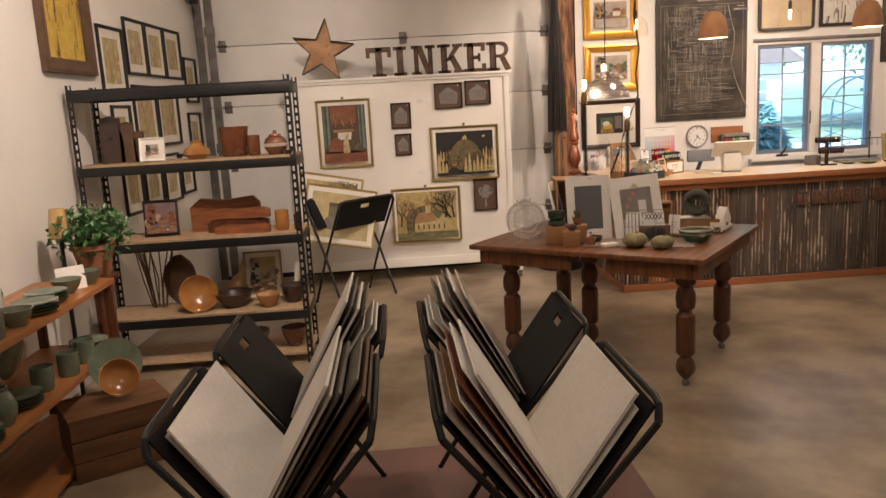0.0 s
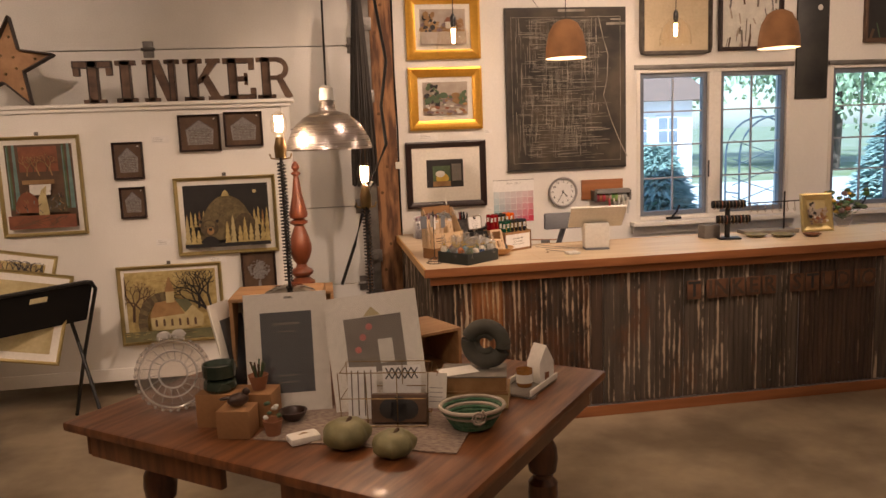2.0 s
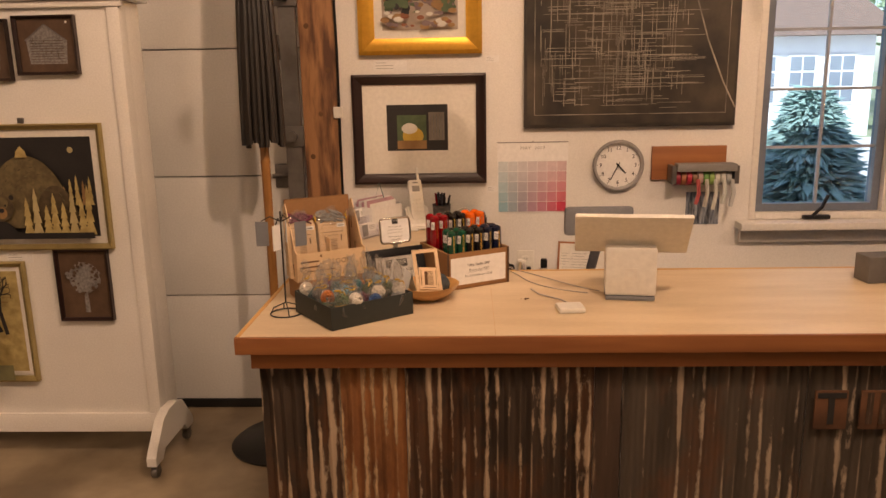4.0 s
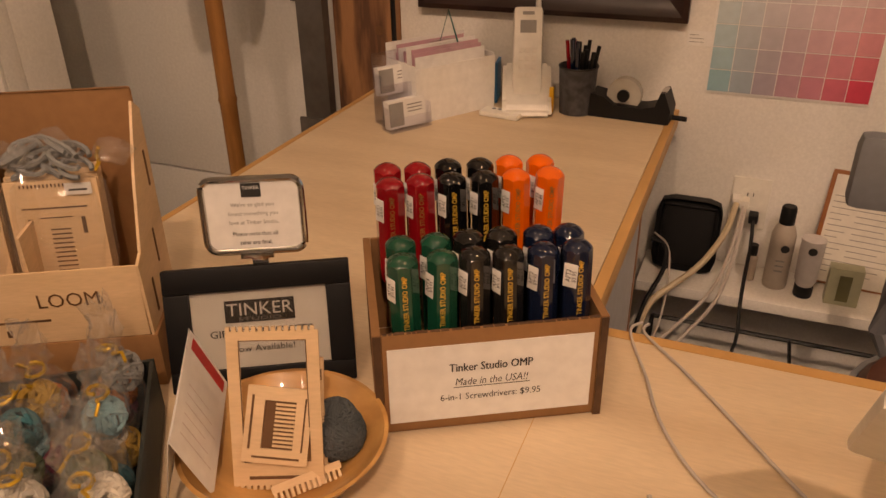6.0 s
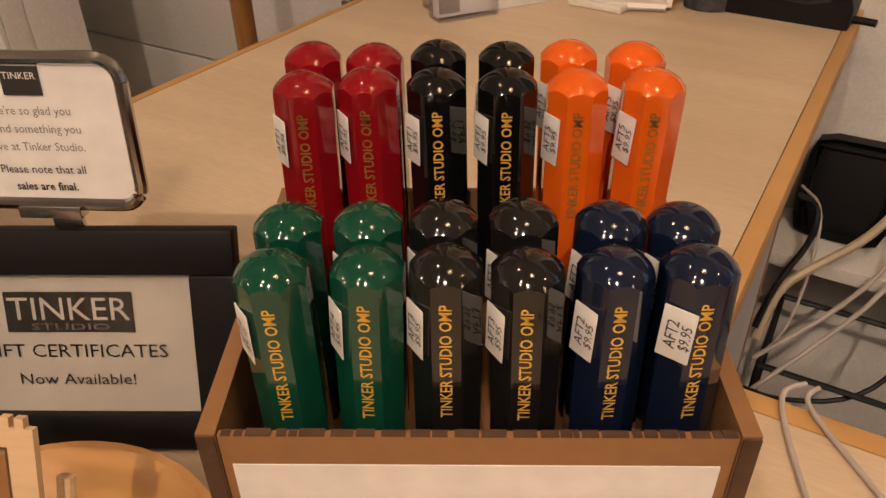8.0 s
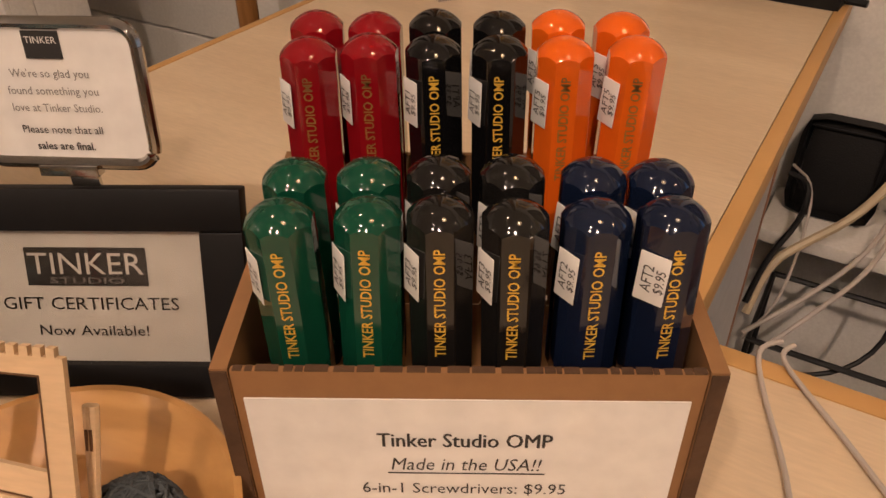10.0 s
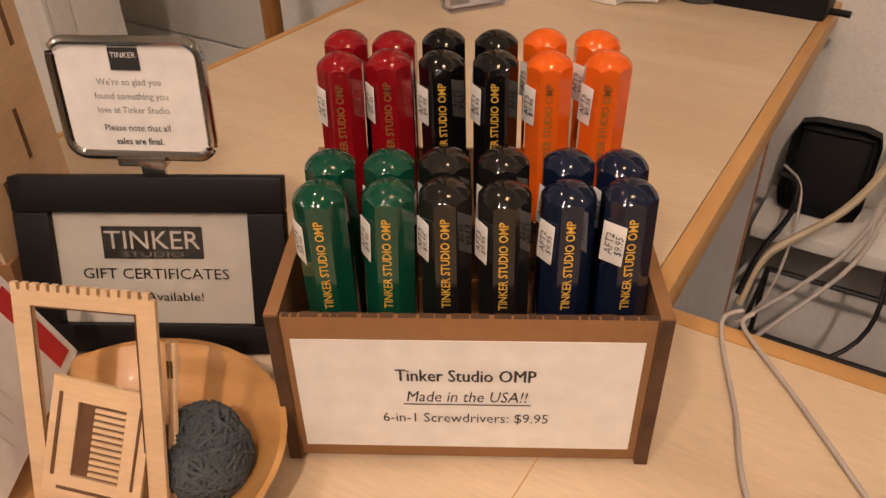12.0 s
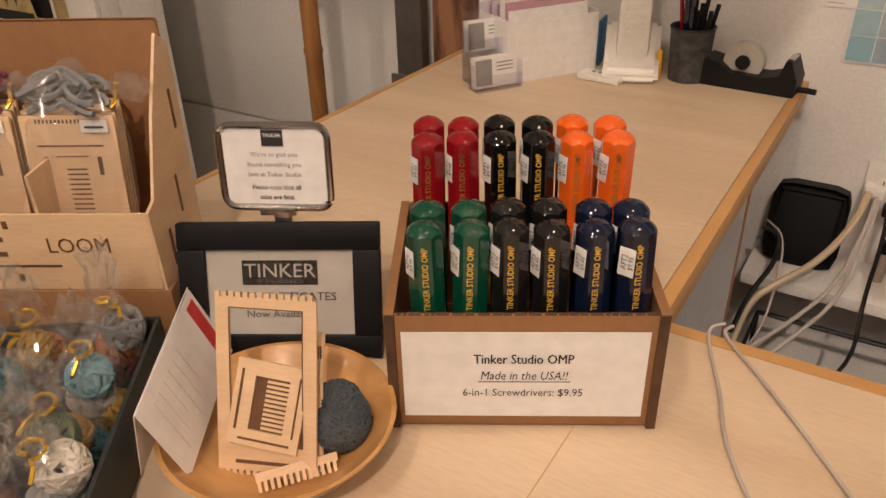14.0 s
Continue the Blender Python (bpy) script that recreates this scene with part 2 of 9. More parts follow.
def text_mesh(words, size, depth=0.0, bold=0.0):
    """Lettering in the built-in font, standing upright in x and z, facing -y, centred."""
    cu = bpy.data.curves.new("lettering", "FONT")
    cu.body, cu.size, cu.extrude, cu.align_x, cu.align_y, cu.offset, cu.resolution_u = words, size, depth, "CENTER", "CENTER", bold, 2
    ob = bpy.data.objects.new("lettering", cu)
    me = bpy.data.meshes.new_from_object(ob)
    bpy.data.objects.remove(ob)
    bpy.data.curves.remove(cu)
    me.transform(pose(0, 0, 0, 90))
    me.materials.clear()
    return me


def lettering(words, size, material, parent, m, depth=0.0, bold=0.0, width=0.0, name="lettering"):
    me = text_mesh(words, size, depth, bold)
    if width:
        w = max(v.co.x for v in me.vertices) - min(v.co.x for v in me.vertices)
        me.transform(Matrix.Diagonal((width / w, 1, 1, 1)))
    return part(name, me, material, parent, "", m)


class Sheet:
    """A flat print: layers of outlines, each a hair above the last, facing -y."""

    def __init__(self):
        self.bm, self.mats, self.y = bmesh.new(), [], 0.0

    def add(self, pts, material):
        if material not in self.mats:
            self.mats.append(material)
        self.y -= 0.00025
        f = self.bm.faces.new([self.bm.verts.new((x, self.y, z)) for x, z in pts])
        if f.normal_update() or f.normal.y > 0:
            f.normal_flip()
        f.material_index = self.mats.index(material)

    def rect(self, x0, z0, x1, z1, material):
        self.add([(x0, z0), (x1, z0), (x1, z1), (x0, z1)], material)

    def disc(self, x, z, r, material, sx=1.0, n=18):
        self.add([(x + sx * r * math.cos(2 * math.pi * i / n), z + r * math.sin(2 * math.pi * i / n)) for i in range(n)], material)

    def stroke(self, x0, z0, x1, z1, w, material):
        d = Vector((x1 - x0, z1 - z0)).normalized() * w / 2
        self.add([(x0 + d.y, z0 - d.x), (x1 + d.y, z1 - d.x), (x1 - d.y, z1 + d.x), (x0 - d.y, z0 + d.x)], material)

    def done(self, parent, name="print", label="", m=None):
        me = bpy.data.meshes.new("print")
        self.bm.to_mesh(me)
        self.bm.free()
        for k in self.mats:
            me.materials.append(k)
        return part(name, me, None, parent, label, m)

# ---- structure ----
XL, XR, YB, YF = -2.55, 8.6, 4.88, -6.5
fixed("floor", box(XL - 0.85, YF - 0.15, -0.15, XR + 0.15, YB + 0.25, 0.0), CONC, "polished warm grey concrete floor with mottled stains")
fixed("ceiling", box(XL - 0.85, YF - 0.15, CEIL, XR + 0.15, YB + 0.25, CEIL + 0.15), WALL, "plain white ceiling")
fixed("wall_left", box(-0.15, -8.7, 0, 0, 2.95, CEIL, 0, pose(-2.5, 2.0, 0, 0, 0, -3.8)), WALL, "white painted wall hung with small framed prints")
fixed("wall_right", box(XR, YF, 0, XR + 0.15, YB + 0.2, CEIL), WALL, "plain white wall")
fixed("wall_behind", box(XL - 0.85, YF - 0.15, 0, XR + 0.15, YF, CEIL), WALL, "plain white wall")

W1, W2 = (3.24, 4.52), (4.86, 6.16)
WZ0, WZ1 = 0.93, 2.09
bm = bmesh.new()
bx(bm, 1.388, YB, 0, W1[0], YB + 0.2, CEIL)
bx(bm, W1[1], YB, 0, W2[0], YB + 0.2, CEIL)
bx(bm, W2[1], YB, 0, XR, YB + 0.2, CEIL)
for a, b in (W1, W2):
    bx(bm, a, YB, 0, b, YB + 0.2, WZ0)
    bx(bm, a, YB, WZ1, b, YB + 0.2, CEIL)
fixed("wall_back", bm, WALL, "white painted wall with two casement windows and pictures")

# overhead garage door of white sections
door = thing("door_1", pose(0, YB + 0.04, 0), "closed white sectional overhead garage door", "door", "", "structure")
z = 0.0
for i in range(7):
    h = 0.578
    bm = box(-2.22, 0, z + 0.003, 1.22, 0.045, min(z + h - 0.003, CEIL), 0.004)
    part("door_panel", bm, DOORP, door)
    z += h
part("door_backing", box(-2.42, 0.05, 0, 1.225, 0.09, CEIL), IRON, door)
for zz in (0.578, 1.156, 1.734, 2.312):
    for xx in (-2.05, -0.3, 1.1):
        hinge = part("hinge", box(xx - 0.035, -0.012, zz - 0.055, xx + 0.035, -0.001, zz + 0.055, 0.004), IRON, door)
        part("hinge_pin", bar([(xx - 0.045, -0.018, zz), (xx + 0.045, -0.018, zz)], 0.011), IRON, hinge)
part("bottom_seal", box(-2.22, -0.015, 0.001, 1.16, -0.001, 0.045, 0.004), BLACK, door)
for xx, nm in ((-2.13, "left"), (1.185, "right")):
    trk = thing("door_track", pose(xx, 0, 0), "galvanised steel garage door track with rollers", "door track", "tracks of the garage door", "structure")
    bm = bmesh.new()
    bx(bm, -0.035, 4.80, 0, -0.028, 4.88, CEIL)
    bx(bm, -0.028, 4.80, 0, 0.03, 4.806, CEIL)
    bx(bm, 0.03, 4.80, 0, 0.036, 4.83, CEIL)
    part("rail", bm, IRON, trk)
    for zz in (0.45, 0.75, 1.3, 1.9, 2.4, 3.0):
        part("bracket", box(-0.05, 4.79, zz, 0.05, 4.80, zz + 0.09, 0.003), IRON, trk)
        part("roller", bar([(0.0, 4.755, zz + 0.045), (0.0, 4.789, zz + 0.045)], 0.024, 12), IRON, trk)

post = thing("timber_post", pose(1.306, 4.91, 0), "rough reddish fir post with nail holes", "post", "", "structure")
part("shaft", box(-0.08, -0.07, 0, 0.08, 0.07, CEIL, 0.006), POST, post)
for k in range(14):
    zz = 0.3 + k * 0.19
    part("knot", turned([(0.012, 0), (0.010, 0.0015)], 10, pose(0.05 * math.sin(k * 2.1), -0.0705, zz, 90)), BURN, post)
part("cable", bar([(0.085, -0.075, 0.9), (0.083, -0.075, 1.25), (0.087, -0.078, 1.7), (0.08, -0.075, 2.1), (0.083, -0.076, 2.7), (0.082, -0.075, 3.3), (0.083, -0.075, CEIL)], 0.006), PLASTK, post, "black cable stapled to the post")
part("clip", box(0.06, -0.085, 1.42, 0.1, -0.071, 1.47, 0.002), PLASTW, post)

FRM = surf("window_trim_paint", (0.74, 0.71, 0.66), (0.68, 0.65, 0.60), 3, 0.5, 0.05)
SASH = surf("aluminium_clad_sash", (0.17, 0.20, 0.25), (0.13, 0.155, 0.20), 3, 0.4, 0.02)

MUNT = surf("grey_muntin", (0.34, 0.37, 0.42), (0.28, 0.31, 0.36), 5, 0.4)


def window(name, x0, x1):
    w = thing(name, pose(0, YB, 0), "white framed double casement window with grid of panes", "window", "", "structure")
    mid = (x0 + x1) / 2
    part("head_casing", box(x0 - 0.02, -0.018, WZ1 - 0.005, x1 + 0.02, -0.001, WZ1 + 0.03, 0.003), IRON, w)
    for a in (x0, x1 - 0.03):
        part("jamb", box(a, -0.004, WZ0, a + 0.03, 0.14, WZ1, 0.003), FRM, w)
    part("head", box(x0 + 0.031, -0.004, WZ1 - 0.03, x1 - 0.031, 0.14, WZ1, 0.003), FRM, w)
    part("bottom_rail", box(x0 + 0.031, -0.004, WZ0, x1 - 0.031, 0.14, WZ0 + 0.03, 0.003), FRM, w)
    part("mullion", box(mid - 0.05, -0.01, WZ0 + 0.031, mid + 0.05, 0.12, WZ1 - 0.031, 0.004), FRM, w)
    sill = part("window_sill", box(x0 - 0.06, -0.10, WZ0 - 0.035, x1 + 0.06, -0.001, WZ0 - 0.002, 0.006), FRM, w)
    part("apron", box(x0 - 0.04, -0.03, WZ0 - 0.10, x1 + 0.04, -0.001, WZ0 - 0.037, 0.004), FRM, sill)
    for a, b in ((x0 + 0.032, mid - 0.052), (mid + 0.052, x1 - 0.032)):
        fr = bmesh.new()
        z0, z1 = WZ0 + 0.032, WZ1 - 0.032
        for q in ((a, z0, a + 0.035, z1), (b - 0.035, z0, b, z1), (a + 0.035, z0, b - 0.035, z0 + 0.035), (a + 0.035, z1 - 0.035, b - 0.035, z1)):
            bx(fr, q[0], 0.02, q[1], q[2], 0.07, q[3])
        sash = part("sash", fr, SASH, w)
        ia, ib, iz0, iz1 = a + 0.035, b - 0.035, z0 + 0.035, z1 - 0.035
        part("muntin", box((ia + ib) / 2 - 0.006, 0.03, iz0, (ia + ib) / 2 + 0.006, 0.045, iz1), MUNT, sash)
        for k in (1, 2, 3):
            zz = iz0 + (iz1 - iz0) * k / 4
            part("muntin", box(ia, 0.031, zz - 0.006, ib, 0.044, zz + 0.006), MUNT, sash)
        pane = part("pane", box(ia, 0.05, iz0, ib, 0.054, iz1), GLASS, sash)
        pane.visible_shadow = False
    part("lock_lever", box(mid - 0.055, -0.02, 1.25, mid - 0.045, -0.011, 1.38, 0.003), BLACK, w)
    crank = part("crank", box(x0 + 0.24, -0.03, WZ0 + 0.001, x0 + 0.36, -0.004, WZ0 + 0.02, 0.005), BLACK, w)
    part("crank_handle", bar([(x0 + 0.28, -0.03, WZ0 + 0.02), (x0 + 0.31, -0.045, WZ0 + 0.06), (x0 + 0.33, -0.05, WZ0 + 0.115)], 0.008), BLACK, crank)
    return w


window("window_1", *W1)
window("window_2", *W2)

# ---- outside ----
GRASS = surf("lawn", (0.20, 0.27, 0.12), (0.36, 0.38, 0.28), 0.35, 0.9, 0.3)
GRAVEL = surf("pale_gravel_drive", (0.72, 0.71, 0.69), (0.62, 0.61, 0.58), 1.2, 0.9, 0.3)
NEEDLE = surf("spruce_needles", (0.22, 0.36, 0.33), (0.30, 0.45, 0.42), 5, 0.8, 0.2)
LEAF = surf("broad_leaves", (0.30, 0.44, 0.26), (0.42, 0.56, 0.36), 2, 0.6, 0.1)
BARK = surf("bark", (0.10, 0.07, 0.05), (0.06, 0.045, 0.035), 6, 0.9, 0.5, stretch=(6, 6, 1))
SIDING = surf("white_siding", (0.80, 0.80, 0.80), (0.74, 0.74, 0.76), 2, 0.6)
ROOF = surf("brown_shingles", (0.26, 0.16, 0.12), (0.20, 0.13, 0.10), 4, 0.9, 0.3)
fixed("ground", box(-400, YB + 0.3, -0.6, 400, 900, -0.25), GRASS, "lawn reaching to the distance")
fixed("road", box(-30, 9.3, -0.249, 60, 23.2, -0.235), GRAVEL, "pale gravel drive in bright sun")


def spruce(x, y, h, r):
    t = thing("spruce_tree", pose(x, y, -0.25), "young dense blue-green spruce on the lawn", "tree")
    part("trunk", turned([(0.07, 0), (0.05, h * 0.5), (0.01, h)], 8), BARK, t)
    rng = random.Random(int(x * 100))
    bm = bmesh.new()
    for k in range(5200):
        f = rng.random() ** 0.8
        z = 0.12 * h + f * 0.88 * h
        rad = r * (1 - f) ** 0.75 * rng.uniform(0.35, 1.1) + 0.02
        a = rng.uniform(0, 6.283)
        c = Vector((rad * math.cos(a), rad * math.sin(a), z))
        d = Vector((math.cos(a), math.sin(a), rng.uniform(-0.5, 0.3))) * rng.uniform(0.08, 0.2)
        s = Vector((-math.sin(a), math.cos(a), rng.uniform(-0.3, 0.3))) * 0.045
        u = Vector((0, 0, 0.03))
        v = [bm.verts.new(c + q) for q in (-s, s, d, u)]
        for q in ((0, 1, 2), (0, 2, 3), (1, 3, 2)):
            bm.faces.new([v[i] for i in q])
    part("crown", bm, NEEDLE, t)


def leafy(x, y, h, r, n=6000):
    t = thing("leafy_tree", pose(x, y, -0.25), "tall green broadleaf tree beyond the drive", "tree", "trees beyond the drive")
    rng = random.Random(int(x * 10 + y))
    bm = bmesh.new()
    tube(bm, [(0, 0, 0), (0.1, 0, h * 0.3), (0, 0.1, h * 0.6), (0.05, 0, h * 0.85)], 0.16, 8)
    for k in range(7):
        a = k * 0.9
        z = h * (0.3 + 0.07 * k)
        tube(bm, [(0, 0, z), (r * 0.35 * math.cos(a), r * 0.35 * math.sin(a), z + h * 0.1), (r * 0.7 * math.cos(a), r * 0.7 * math.sin(a), z + h * 0.16)], 0.06, 6)
    part("trunk", bm, BARK, t)
    bm = bmesh.new()
    hubs = [Vector((rng.uniform(-1, 1) * r * 0.75, rng.uniform(-1, 1) * r * 0.75, h * rng.uniform(0.35, 0.95))) for _ in range(26)]
    for k in range(n):
        hub = rng.choice(hubs)
        c = hub + Vector([rng.gauss(0, r * 0.2) for _ in range(3)])
        e = Euler((rng.uniform(0, 6), rng.uniform(0, 6), rng.uniform(0, 6))).to_matrix()
        s = rng.uniform(0.10, 0.19)
        bm.faces.new([bm.verts.new(c + e @ Vector(q) * s) for q in ((-1, 0, 0), (0, -0.6, 0.1), (1, 0, 0), (0, 0.6, 0.1))])
    part("crown", bm, LEAF, t)


spruce(4.92, 8.2, 1.68, 0.58)
spruce(9.4, 9.6, 2.0, 0.75)
for x, y, h, r in ((12.0, 34, 10, 4.5), (6.0, 36, 11, 5), (19.5, 26, 10, 4), (21, 27, 9, 3.8), (27, 26, 11, 4.5), (17, 36, 13, 4.5), (33, 30, 12, 5), (24, 35, 13, 5), (2, 40, 12, 5), (38, 24, 10, 4.5)):
    leafy(x, y, h, r)
house = thing("house", pose(10.4, 24, -0.25), "white sided house with sunroom windows and brown roof", "house")
part("wall", box(-5.5, 0, 0, 3.0, 7, 2.9), SIDING, house)
bm = bmesh.new()
v = [bm.verts.new(p) for p in ((-6, -0.6, 2.8), (3.6, -0.6, 2.8), (3.6, 7.5, 2.8), (-6, 7.5, 2.8), (-6, 3.5, 5.2), (3.6, 3.5, 4.6))]
for q in ((0, 1, 5, 4), (2, 3, 4, 5), (1, 2, 5), (3, 0, 4), (0, 3, 2, 1)):
    bm.faces.new([v[i] for i in q])
part("roof", bm, ROOF, house)
PANEDK = surf("dim_house_pane", (0.17, 0.20, 0.24), (0.24, 0.28, 0.32), 1, 0.15)
for k in range(7):
    x = -4.9 + k * 1.1
    wd = part("window", box(x, -0.05, 0.9, x + 0.8, -0.001, 2.3), PAPER, house)
    for i in range(2):
        for j in range(3):
            part("pane", box(x + 0.06 + i * 0.36, -0.06, 0.97 + j * 0.44, x + 0.38 + i * 0.36, -0.051, 1.36 + j * 0.44), PANEDK, wd)
arch = thing("garden_trellis", pose(6.75, 8.6, -0.25), "dark iron arched garden trellis on the lawn", "trellis")
pts = [(-0.5, 0, 0.0)] + [(-0.5 * math.cos(a), 0, 1.5 + 0.5 * math.sin(a)) for a in np.linspace(0, math.pi, 13)] + [(0.5, 0, 0.0)]
TRELL = surf("slate_blue_iron", (0.05, 0.085, 0.11), (0.08, 0.12, 0.15), 8, 0.6)
part("hoop", bar(pts, 0.014), TRELL, arch)
part("hoop", bar([(p[0], 0.35, p[2]) for p in pts], 0.014), TRELL, arch)
for k in range(6):
    part("lattice", bar([(-0.5, 0.17, 0.1 + k * 0.25), (0.5, 0.17, 0.45 + k * 0.25)], 0.006, 5), TRELL, arch)
    part("lattice", bar([(0.5, 0.17, 0.1 + k * 0.25), (-0.5, 0.17, 0.45 + k * 0.25)], 0.006, 5), TRELL, arch)
for k in range(2):
    part("brace", bar([(-0.5 + k, 0, 1.0), (-0.5 + k, 0.35, 1.0)], 0.01, 5), TRELL, arch)

# ---- ceiling lamps ----


def lamp(x, y, z, watts, size, name="lamp"):
    ob = new(name, bpy.data.lights.new(name, "POINT"))
    ob.data.energy, ob.data.shadow_soft_size, ob.data.color = watts, size, WARM
    ob.location = (x, y, z)
    return ob


for x, y in ((-1.0, 0.4), (1.9, 1.3), (4.6, 1.2), (-0.8, -2.6), (2.4, -2.6), (5.4, -2.6)):
    cl = thing("ceiling_light", pose(x, y, CEIL), "round white ceiling light with a warm diffuser", "ceiling light", "ceiling lights")
    part("rim", turned([(0.16, 0), (0.17, -0.03), (0.16, -0.06), (0.14, -0.06), (0.14, -0.01), (0.02, -0.005)], 28), PLASTW, cl)
    part("diffuser", turned([(0.138, -0.035), (0.138, -0.045)], 28), LAMPDISC, cl)
    ob = new("ceiling_lamp", bpy.data.lights.new("ceiling_lamp", "AREA"))
    ob.data.shape, ob.data.size, ob.data.energy, ob.data.color = "DISK", 0.26, 6.0, WARM
    ob.matrix_world = pose(x, y, CEIL - 0.07)


def track_spot(x, y, target, watts, spread):
    z = CEIL - 0.22
    t = thing("track_spotlight", pose(x, y, CEIL), "black ceiling spotlight on a short stem, placed out of view", "spotlight", "ceiling spotlights")
    part("stem", bar([(0, 0, 0), (0, 0, -0.16)], 0.012, 8), BLACK, t)
    aim = pose(-x, -y, -CEIL) @ look((x, y, z), target)
    part("can", turned([(0.05, 0.02), (0.055, 0.0), (0.055, 0.13), (0.03, 0.16), (0.002, 0.16)], 24, None, False), BLACK, t, "", aim)
    ob = new("spot_lamp", bpy.data.lights.new("spot_lamp", "SPOT"))
    ob.data.energy, ob.data.spot_size, ob.data.spot_blend, ob.data.shadow_soft_size, ob.data.color = watts, radians(spread), 0.55, 0.04, WARM
    ob.matrix_world = look((x, y, z), target) @ pose(0, 0, -0.01)


track_spot(-1.5, 1.3, (-0.3, 4.5, 1.0), 26, 68)
track_spot(2.9, 1.9, (1.95, 4.88, 0.85), 95, 74)
# spot added to brighten the garage door's right end, no fixture known there
track_spot(1.9, 2.1, (1.1, 4.85, 0.95), 32, 54)
track_spot(5.2, 2.0, (4.6, 4.88, 1.8), 60, 74)
track_spot(-0.6, -0.2, (-2.3, 2.6, 1.6), 120, 80)
# two front spots, out of view, added to brighten table prints and counter front
track_spot(0.1, -1.3, (0.9, 1.7, 0.85), 40, 40)
track_spot(2.4, 0.6, (3.6, 3.3, 0.5), 12, 60)

# ---- counter ----
CZ, CX0, CXI, CY0, CYI, CX1 = 0.93, 1.36, 2.034, 3.285, 3.962, 6.9
counter = thing("shop_counter", pose(0, 0, 0), "L-shaped shop counter clad in rusted corrugated metal", "counter")
top = thing("worktop", pose(0, 0, 0), "pale birch plywood L-shaped counter top", "counter top")
bm = bmesh.new()
slab(bm, [(CX0, CY0), (CX1, CY0), (CX1, CYI), (CXI, CYI), (CXI, YB - 0.002), (1.39, YB - 0.002), (1.39, 4.836), (CX0, 4.836)], 0.905, CZ)
bmesh.ops.transform(bm, matrix=Matrix(((1, 0, 0, 0), (0, 0, 1, 0), (0, 1, 0, 0), (0, 0, 0, 1))), verts=bm.verts)
part("top_slab", bm, PLY, top)
for q in ((CX0 - 0.012, CY0 - 0.014, CX1, CY0 - 0.001), (CX0 - 0.013, CY0 - 0.001, CX0 - 0.001, 4.835)):
    part("edge_strip", box(q[0], q[1], 0.885, q[2], q[3], CZ + 0.001, 0.002), TRIM if q[2] > 3 else EDGE, top)
part("edge_strip", box(CXI + 0.0005, CYI + 0.0005, 0.893, CX1, CYI + 0.018, CZ + 0.001, 0.003), EDGE, top)
part("edge_strip", box(CXI + 0.0005, CYI + 0.0185, 0.893, CXI + 0.018, YB - 0.003, CZ + 0.001, 0.003), EDGE, top)
part("seam", box(CXI - 0.0004, CY0, CZ + 0.0002, CXI + 0.0004, CYI - 0.002, CZ + 0.0005), EDGE, top, m=None)
FACE = CY0 + 0.045
part("carcass", box(CX0 + 0.05, FACE + 0.012, 0.002, CX1, FACE + 0.03, 0.904), PANELG, counter)
part("carcass", box(CX0 + 0.05, FACE + 0.031, 0.002, CX0 + 0.07, YB - 0.004, 0.904), PANELG, counter)
part("inner_panel", box(CXI - 0.014, CYI - 0.029, 0.002, CXI + 0.004, 4.49, 0.892), PANELG, counter, "pale grey inner panel")
part("panel_lipping", box(CXI - 0.014, 4.4905, 0.002, CXI + 0.005, 4.512, 0.892, 0.002), TRIM, counter, "reddish bare wood panel edge")
part("inner_panel", box(CXI - 0.013, CYI - 0.05, 0.002, CX1, CYI - 0.03, 0.904), PANELG, counter)
part("top_rail", box(CX0 + 0.02, FACE - 0.03, 0.835, CX1, FACE - 0.016, 0.884, 0.003), TRIM, counter, "reddish wooden rail under the counter top")
part("plinth", box(CX0 + 0.03, FACE - 0.03, 0.001, CX1, FACE - 0.016, 0.062, 0.004), TRIM, counter, "reddish wooden base board")
part("plinth", box(CX0 + 0.03, FACE - 0.015, 0.001, CX0 + 0.044, YB - 0.005, 0.062, 0.004), TRIM, counter)


